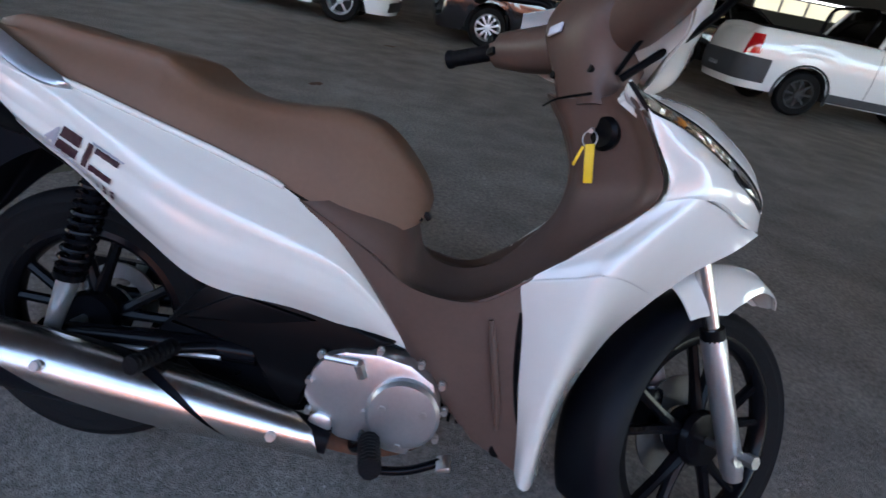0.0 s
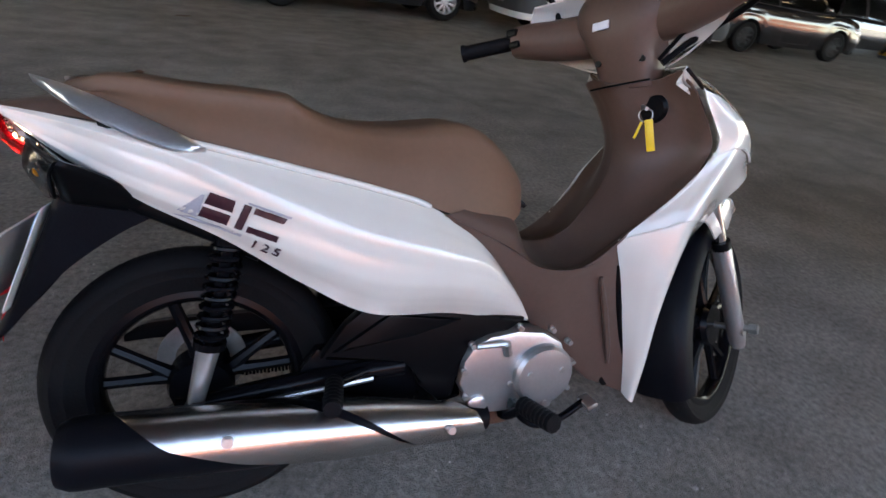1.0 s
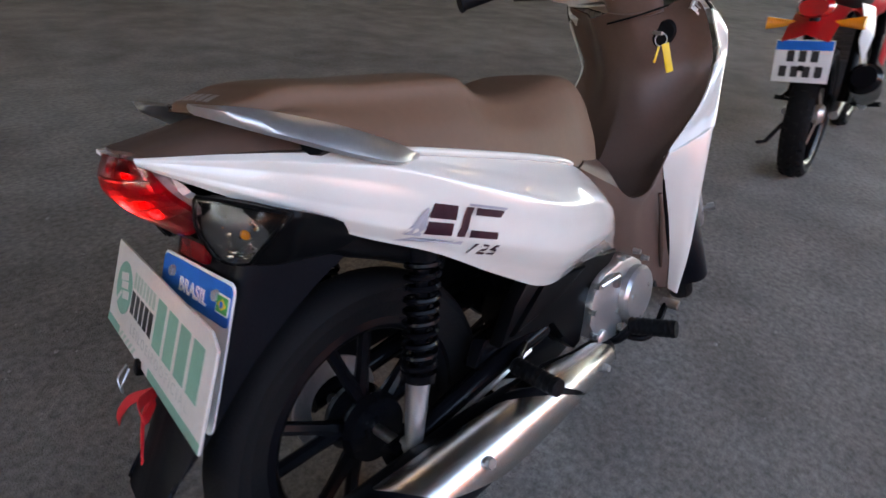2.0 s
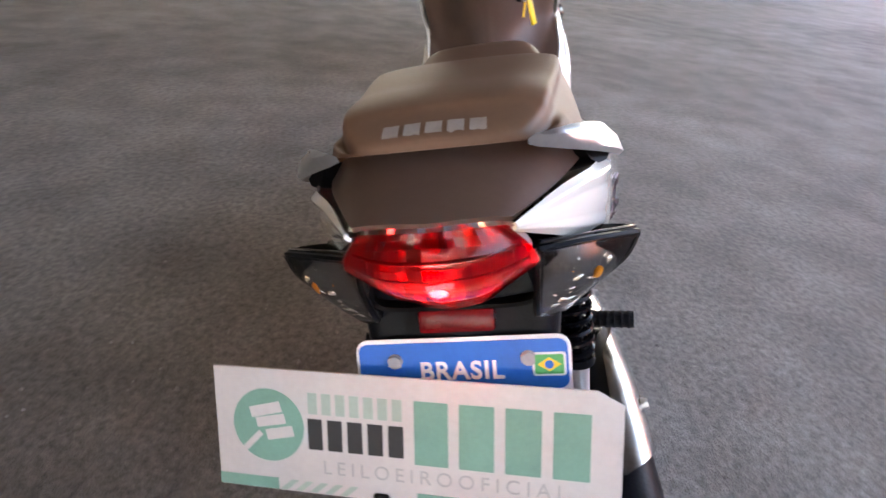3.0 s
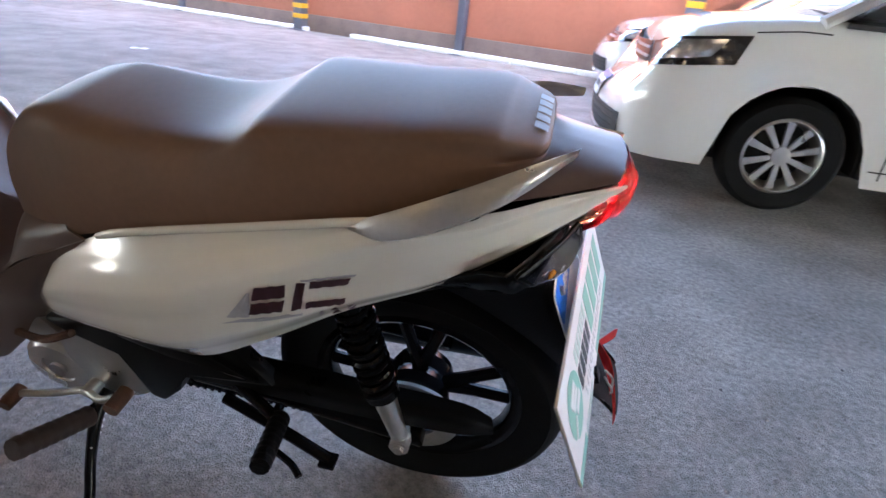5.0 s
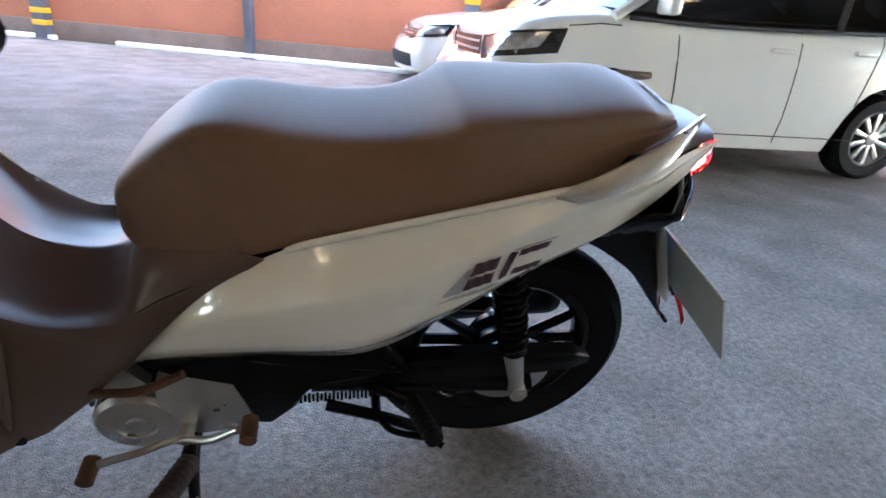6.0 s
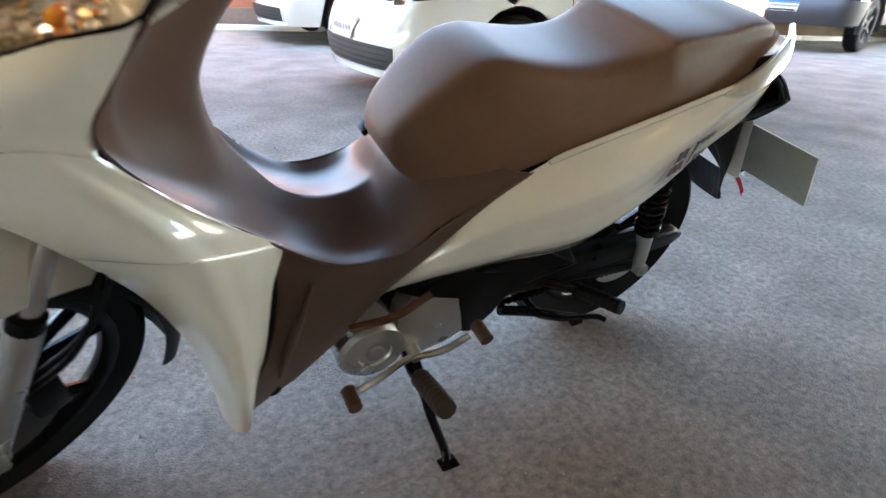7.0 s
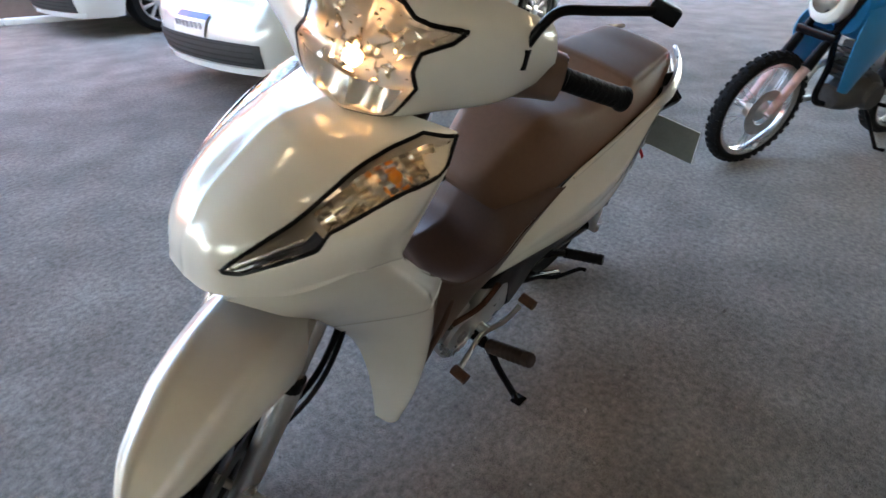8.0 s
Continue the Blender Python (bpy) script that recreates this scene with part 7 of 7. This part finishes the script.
def other_bike(m, name, label, wb, rf, rr, colour, colour2, knobs, guard, k=1.0, plate=False, silencer=M_ALU, rims=M_CHROME):
    """A motorcycle along x with its rear contact at the origin; k scales its upper works."""
    t = thing(name, m, label, "motorcycle", "motorcycles")
    fx = wb
    spoked_wheel(t, "front_wheel", fx, rf, 0.085 * k, knobs, rims)
    spoked_wheel(t, "rear_wheel", 0, rr, 0.11 * k, knobs, rims, disc=0.09, label="spoked wheel")
    head = np.array([fx - 0.34 * k, 0, 0.92 * k])
    axle = np.array([fx, 0, rf])
    d = (head - axle)
    for s in (1, -1):
        o = np.array([0, s * 0.085 * k, 0])
        bar_of(t, "fork_slider", [axle + o, axle + d * 0.46 + o], [0.024 * k, 0.026 * k], guard, "lower fork leg with guard")
        bar_of(t, "fork_tube", [axle + d * 0.44 + o, axle + d * 1.06 + o], 0.022 * k, M_SATIN, "dark upper fork leg")
        bar_of(t, "fork_boot", [axle + d * 0.44 + o, axle + d * 0.66 + o], [0.034 * k, 0.028 * k], M_BLACK)
    bar_of(t, "axle", [axle + (0, -0.11 * k, 0), axle + (0, 0.11 * k, 0)], 0.012, M_STEEL)
    box_ = lambda n, c, s, mt, b=0.02, lb="": part(n, box(bm_new(), c, s, b), mt, t, lb)
    box_("fork_clamp", tuple(axle + d * 0.72), (0.07 * k, 0.24 * k, 0.05 * k), M_SATIN, 0.012)
    # front mudguard over the wheel
    rows = []
    for a in np.linspace(radians(145), radians(62), 16):
        R_ = rf + (0.17 if knobs else 0.03)
        rows.append([(fx + R_ * math.cos(a), y * k, rf + R_ * math.sin(a) + 0.015 * (1 - (y / 0.055) ** 2)) for y in (-0.055, -0.028, 0, 0.028, 0.055)])
    if not knobs:
        part("front_mudguard", shell(bm_new(), np.array(rows), 0.004), colour, t)
    # handlebar
    hb = head + np.array([-0.02, 0, 0.12]) * k
    bar_of(t, "handlebar", [hb + np.array(q) * k for q in ((-0.10, -0.38, 0.04), (-0.02, -0.22, 0.05), (0, -0.08, 0), (0, 0.08, 0), (-0.02, 0.22, 0.05), (-0.10, 0.38, 0.04))], 0.011 * k, M_SATIN, n=26)
    for s in (1, -1):
        bar_of(t, "grip", [hb + np.array((-0.07, s * 0.28, 0.047)) * k, hb + np.array((-0.105, s * 0.40, 0.04)) * k], 0.017 * k, M_BLACK)
        bar_of(t, "lever", [hb + np.array((0.01, s * 0.22, 0.045)) * k, hb + np.array((-0.02, s * 0.37, 0.03)) * k], 0.006 * k, M_ALU, flat=0.6)
    # headlamp with its mask
    hl = head + np.array([0.11, 0, 0.02]) * k
    part("headlamp_mask", loft(bm_new(), [(hl[0] - 0.06 * k, 0.10 * k, hl[2] - 0.13 * k, hl[2] + 0.14 * k), (hl[0] + 0.01, 0.105 * k, hl[2] - 0.13 * k, hl[2] + 0.13 * k), (hl[0] + 0.04 * k, 0.08 * k, hl[2] - 0.10 * k, hl[2] + 0.10 * k)]), colour2, t, "headlamp mask")
    part("headlamp", lathe(bm_new(), [(0.078 * k, 0.035 * k), (0.074 * k, 0.050 * k), (0.05 * k, 0.062 * k), (0.001, 0.066 * k)], tuple(hl), "x", 26), M_FACET, t, "round clear headlamp")
    # frame, engine, exhaust
    bar_of(t, "down_tube", [head + (-0.03, 0, -0.08), (fx - 0.48 * k, 0, 0.55 * k), (fx - 0.52 * k, 0, 0.32 * k), (0.40 * k, 0, 0.27 * k)], 0.020 * k, M_SATIN, n=20)
    for s in (1, -1):
        bar_of(t, "frame_tube", [head + (-0.04, 0, -0.03), (fx - 0.60 * k, s * 0.06, 0.76 * k), (0.38 * k, s * 0.09, 0.68 * k), (-0.16 * k, s * 0.08, 0.76 * k)], 0.015 * k, M_SATIN, n=20)
        bar_of(t, "swing_arm", [(0, s * 0.10 * k, rr), (0.42 * k, s * 0.08 * k, 0.36 * k)], 0.020 * k, M_ALU if knobs else M_SATIN)
        bar_of(t, "foot_peg", [(0.42 * k, s * 0.12 * k, 0.30 * k), (0.40 * k, s * 0.24 * k, 0.31 * k)], 0.013 * k, M_BLACK)
        bar_of(t, "rear_shock", [(0.10 * k, s * 0.11 * k, 0.36 * k), (0.18 * k, s * 0.10 * k, 0.68 * k)], 0.024 * k, M_BLACK)
    part("crankcase", loft(bm_new(), [(0.40 * k, 0.09 * k, 0.30 * k, 0.44 * k), (0.52 * k, 0.13 * k, 0.26 * k, 0.50 * k), (0.68 * k, 0.13 * k, 0.26 * k, 0.48 * k), (0.78 * k, 0.08 * k, 0.28 * k, 0.42 * k)]), M_ENGINE, t, "dusty engine case")
    part("clutch_cover", lathe(bm_new(), [(0.075 * k, -0.155 * k), (0.085 * k, -0.13 * k), (0.085 * k, 0.13 * k), (0.075 * k, 0.155 * k)], (0.56 * k, 0, 0.37 * k), "y", 26), M_ENGINE, t)
    for i in range(7):
        z = (0.48 + i * 0.026) * k
        part("cooling_fin", box(bm_new(), (0.70 * k, 0, z), (0.17 * k, 0.17 * k, 0.010 * k), 0.002), M_ENGINE, t)
    part("cylinder", box(bm_new(), (0.70 * k, 0, 0.57 * k), (0.13 * k, 0.13 * k, 0.22 * k), 0.01), M_ENGINE, t)
    bar_of(t, "exhaust_pipe", [(0.76 * k, -0.03, 0.60 * k), (0.90 * k, -0.06, 0.50 * k), (0.84 * k, -0.11 * k, 0.30 * k), (0.50 * k, -0.16 * k, 0.28 * k), (0.20 * k, -0.17 * k, 0.36 * k)], 0.020 * k, M_STEEL, n=26)
    bar_of(t, "silencer", [(0.24 * k, -0.18 * k, 0.36 * k), (0.10 * k, -0.19 * k, 0.41 * k), (-0.28 * k, -0.20 * k, 0.52 * k)], [0.035 * k, 0.058 * k, 0.062 * k], silencer, "silencer with a black heat guard", seg=16, n=10)
    bar_of(t, "silencer_cap", [(-0.275 * k, -0.20 * k, 0.519 * k), (-0.31 * k, -0.20 * k, 0.53 * k)], [0.064 * k, 0.045 * k], M_SATIN, seg=16)
    # bodywork
    part("tank", loft(bm_new(), [(0.34 * k, 0.07 * k, 0.74 * k, 0.84 * k), (0.50 * k, 0.13 * k, 0.70 * k, 0.93 * k), (0.72 * k, 0.15 * k, 0.68 * k, 1.00 * k), (fx - 0.44 * k, 0.09 * k, 0.74 * k, 0.98 * k)]), colour, t, "painted fuel tank")
    for s in (1, -1):
        g = net([[(fx - 0.36 * k, s * 0.15 * k, 0.90 * k), (fx - 0.30 * k, s * 0.19 * k, 0.74 * k), (fx - 0.40 * k, s * 0.16 * k, 0.46 * k)],
                 [(fx - 0.52 * k, s * 0.17 * k, 0.94 * k), (fx - 0.48 * k, s * 0.20 * k, 0.72 * k), (fx - 0.48 * k, s * 0.17 * k, 0.44 * k)],
                 [(fx - 0.72 * k, s * 0.16 * k, 0.90 * k), (fx - 0.66 * k, s * 0.17 * k, 0.72 * k), (fx - 0.54 * k, s * 0.15 * k, 0.48 * k)]], 10, 12)
        part("shroud", shell(bm_new(), g if s < 0 else g[::-1], 0.005), colour, t, "moulded side shroud")
        g = net([[(0.40 * k, s * 0.10 * k, 0.74 * k), (0.38 * k, s * 0.13 * k, 0.62 * k), (0.34 * k, s * 0.12 * k, 0.50 * k)],
                 [(0.20 * k, s * 0.13 * k, 0.77 * k), (0.18 * k, s * 0.15 * k, 0.66 * k), (0.16 * k, s * 0.13 * k, 0.56 * k)],
                 [(-0.10 * k, s * 0.11 * k, 0.80 * k), (-0.06 * k, s * 0.13 * k, 0.72 * k), (0.02 * k, s * 0.12 * k, 0.64 * k)]], 10, 10)
        part("side_panel", shell(bm_new(), g if s < 0 else g[::-1], 0.005), colour2, t, "moulded side panel")
    part("seat", loft(bm_new(), [(0.62 * k, 0.07 * k, 0.80 * k, 0.87 * k), (0.40 * k, 0.10 * k, 0.76 * k, 0.85 * k), (0.05 * k, 0.13 * k, 0.78 * k, 0.87 * k), (-0.26 * k, 0.11 * k, 0.83 * k, 0.90 * k)]), M_BLACKSEAT, t, "black seat")
    rows = []
    for f in np.linspace(0, 1, 12):
        x, z = 0.10 * k - 0.62 * k * f, (0.74 + 0.10 * math.sin(f * 2.4) - 0.10 * f * f) * k
        rows.append([(x, y * k * (1 - 0.25 * f), z - abs(y) * 0.25) for y in (-0.11, -0.06, 0, 0.06, 0.11)])
    part("rear_mudguard", shell(bm_new(), np.array(rows)[::-1], 0.005), colour, t)
    part("tail_lamp", loft(bm_new(), [(-0.40 * k, 0.06 * k, 0.76 * k, 0.84 * k), (-0.46 * k, 0.065 * k, 0.76 * k, 0.84 * k), (-0.50 * k, 0.05 * k, 0.77 * k, 0.83 * k)]), M_TAIL, t, "red tail lamp")
    if plate:
        bar_of(t, "plate_bracket", [(-0.42 * k, 0, 0.76 * k), (-0.47 * k, 0, 0.56 * k)], 0.020 * k, M_BLACK)
        pm = Matrix.Translation((-0.485 * k, 0.0, 0.60 * k)) @ Matrix.Rotation(radians(-12), 4, "Y")
        pl = part("number_plate", box(bm_new(), (0, 0, 0), (0.003, 0.20, 0.17), 0.001), M_WHITEINK, t, "white number plate with a blue band")
        pl.matrix_basis = pm
        part("plate_band", box(bm_new(), (-0.003, 0, 0.064), (0.003, 0.196, 0.036), 0.001), M_BLUE, pl)
        for row, nn in ((0.022, 3), (-0.040, 4)):
            for i in range(nn):
                part("plate_bar", box(bm_new(), (-0.003, (i - (nn - 1) / 2) * 0.042, row), (0.003, 0.026, 0.044), 0.001), M_INK, pl)
    for s in (1, -1):
        bar_of(t, "turn_signal", [(-0.40 * k, s * 0.07, 0.74 * k), (-0.41 * k, s * 0.17, 0.74 * k)], [0.010, 0.026], M_AMBER if knobs else M_BLACK)
    bar_of(t, "chain", [(0, 0.13 * k, rr + 0.07), (0.46 * k, 0.12 * k, 0.42 * k)], 0.009, M_SATIN)
    tip = Vector((0.42 * k, 0.26 * k, 0))
    ground_z = (m @ tip).z
    bar_of(t, "side_stand", [(0.50 * k, 0.10 * k, 0.28 * k), (0.42 * k, 0.24 * k, 0.012 - ground_z), (0.38 * k, 0.275 * k, 0.008 - ground_z)], 0.012 * k, M_SATIN, "steel side stand")
    return t


def bike_at(x, y, heading, lean):
    return pose(x, y, 0, 0, 0, heading) @ pose(0, 0, 0, -lean, 0, 0)


other_bike(bike_at(-2.47, 0.70, -26, 7), "dirt_bike", "blue dirt motorcycle with knobbly tyres on its side stand", 1.10, 0.27, 0.26, M_BLUEPLASTIC, M_WHITEPANEL, 40, M_GUARD, 0.80)
other_bike(bike_at(-4.95, 1.00, -26, 7), "street_motorcycle", "dark street motorcycle with silver fork legs on its side stand", 1.30, 0.30, 0.30, M_SATIN, M_SATIN, 0, M_ALU, 0.95)
other_bike(bike_at(2.76, 0.04, 3, 9), "trail_motorcycle", "red and white trail motorcycle with a white number plate", 1.36, 0.33, 0.31, M_REDPLASTIC, M_WHITEPANEL, 36, M_SATIN, 1.0, True, M_SATIN, M_SATIN)


# ---------- grit on the ground ----------
rng = np.random.default_rng(7)
bm = bm_new()
count = 2600
pos = np.stack([rng.normal(0.4, 1.7, count), rng.normal(0.2, 1.6, count)], 1)
size = rng.gamma(2.0, 0.0011, count) + 0.0012
spin = rng.uniform(0, 6.28, count)
verts, faces = [], []
for (x, y), r, a in zip(pos, size, spin):
    k = len(verts)
    c, s = math.cos(a) * r, math.sin(a) * r
    verts += [(x + c, y + s, 0), (x - s * 0.8, y + c * 0.8, 0), (x - c, y - s, 0), (x + s * 0.7, y - c * 0.7, 0), (x + c * 0.2, y - s * 0.1, r * 0.9)]
    faces += [(k, k + 1, k + 4), (k + 1, k + 2, k + 4), (k + 2, k + 3, k + 4), (k + 3, k, k + 4)]
me = bpy.data.meshes.new("grit")
me.from_pydata(verts, [], faces)
me.materials.append(mat("pale_grit", (0.26, 0.24, 0.22), 0.85, 0.0, 0.5, 40))
bm.free()
tagged(new("grit", me), "loose pale grit scattered over the asphalt", "grit", kind="stuff")


def scrap(x, y, w, h, turn, material, name, label, category):
    """A thin crumpled scrap lying on the ground."""
    rows = [[((i / 5 - 0.5) * w, (j / 4 - 0.5) * h, 0.004 + 0.006 * math.sin(i * 1.7 + j) * math.cos(j * 1.3)) for j in range(5)] for i in range(6)]
    bm = bm_new()
    shell(bm, np.array(rows), 0.0015)
    ob = part(name, bm, material)
    ob.matrix_basis = pose(x, y, 0.004, 0, 0, turn)
    return tagged(ob, label, category)


scrap(4.39, -4.52, 0.16, 0.06, 20, M_WHITEINK, "paper_scrap", "white paper scrap lying on the asphalt", "paper")
scrap(-0.6, 6.48, 0.16, 0.07, 30, M_RUST, "dry_leaf", "curled brown dry leaf on the asphalt", "leaf")
scrap(-0.64, 3.55, 0.12, 0.07, 70, M_RUST, "dry_leaf", "flat dark brown dry leaf on the asphalt", "leaf")
scrap(6.78, 7.0, 0.14, 0.06, 10, M_RUST, "dry_leaf", "flat dark brown dry leaf on the asphalt", "leaf")
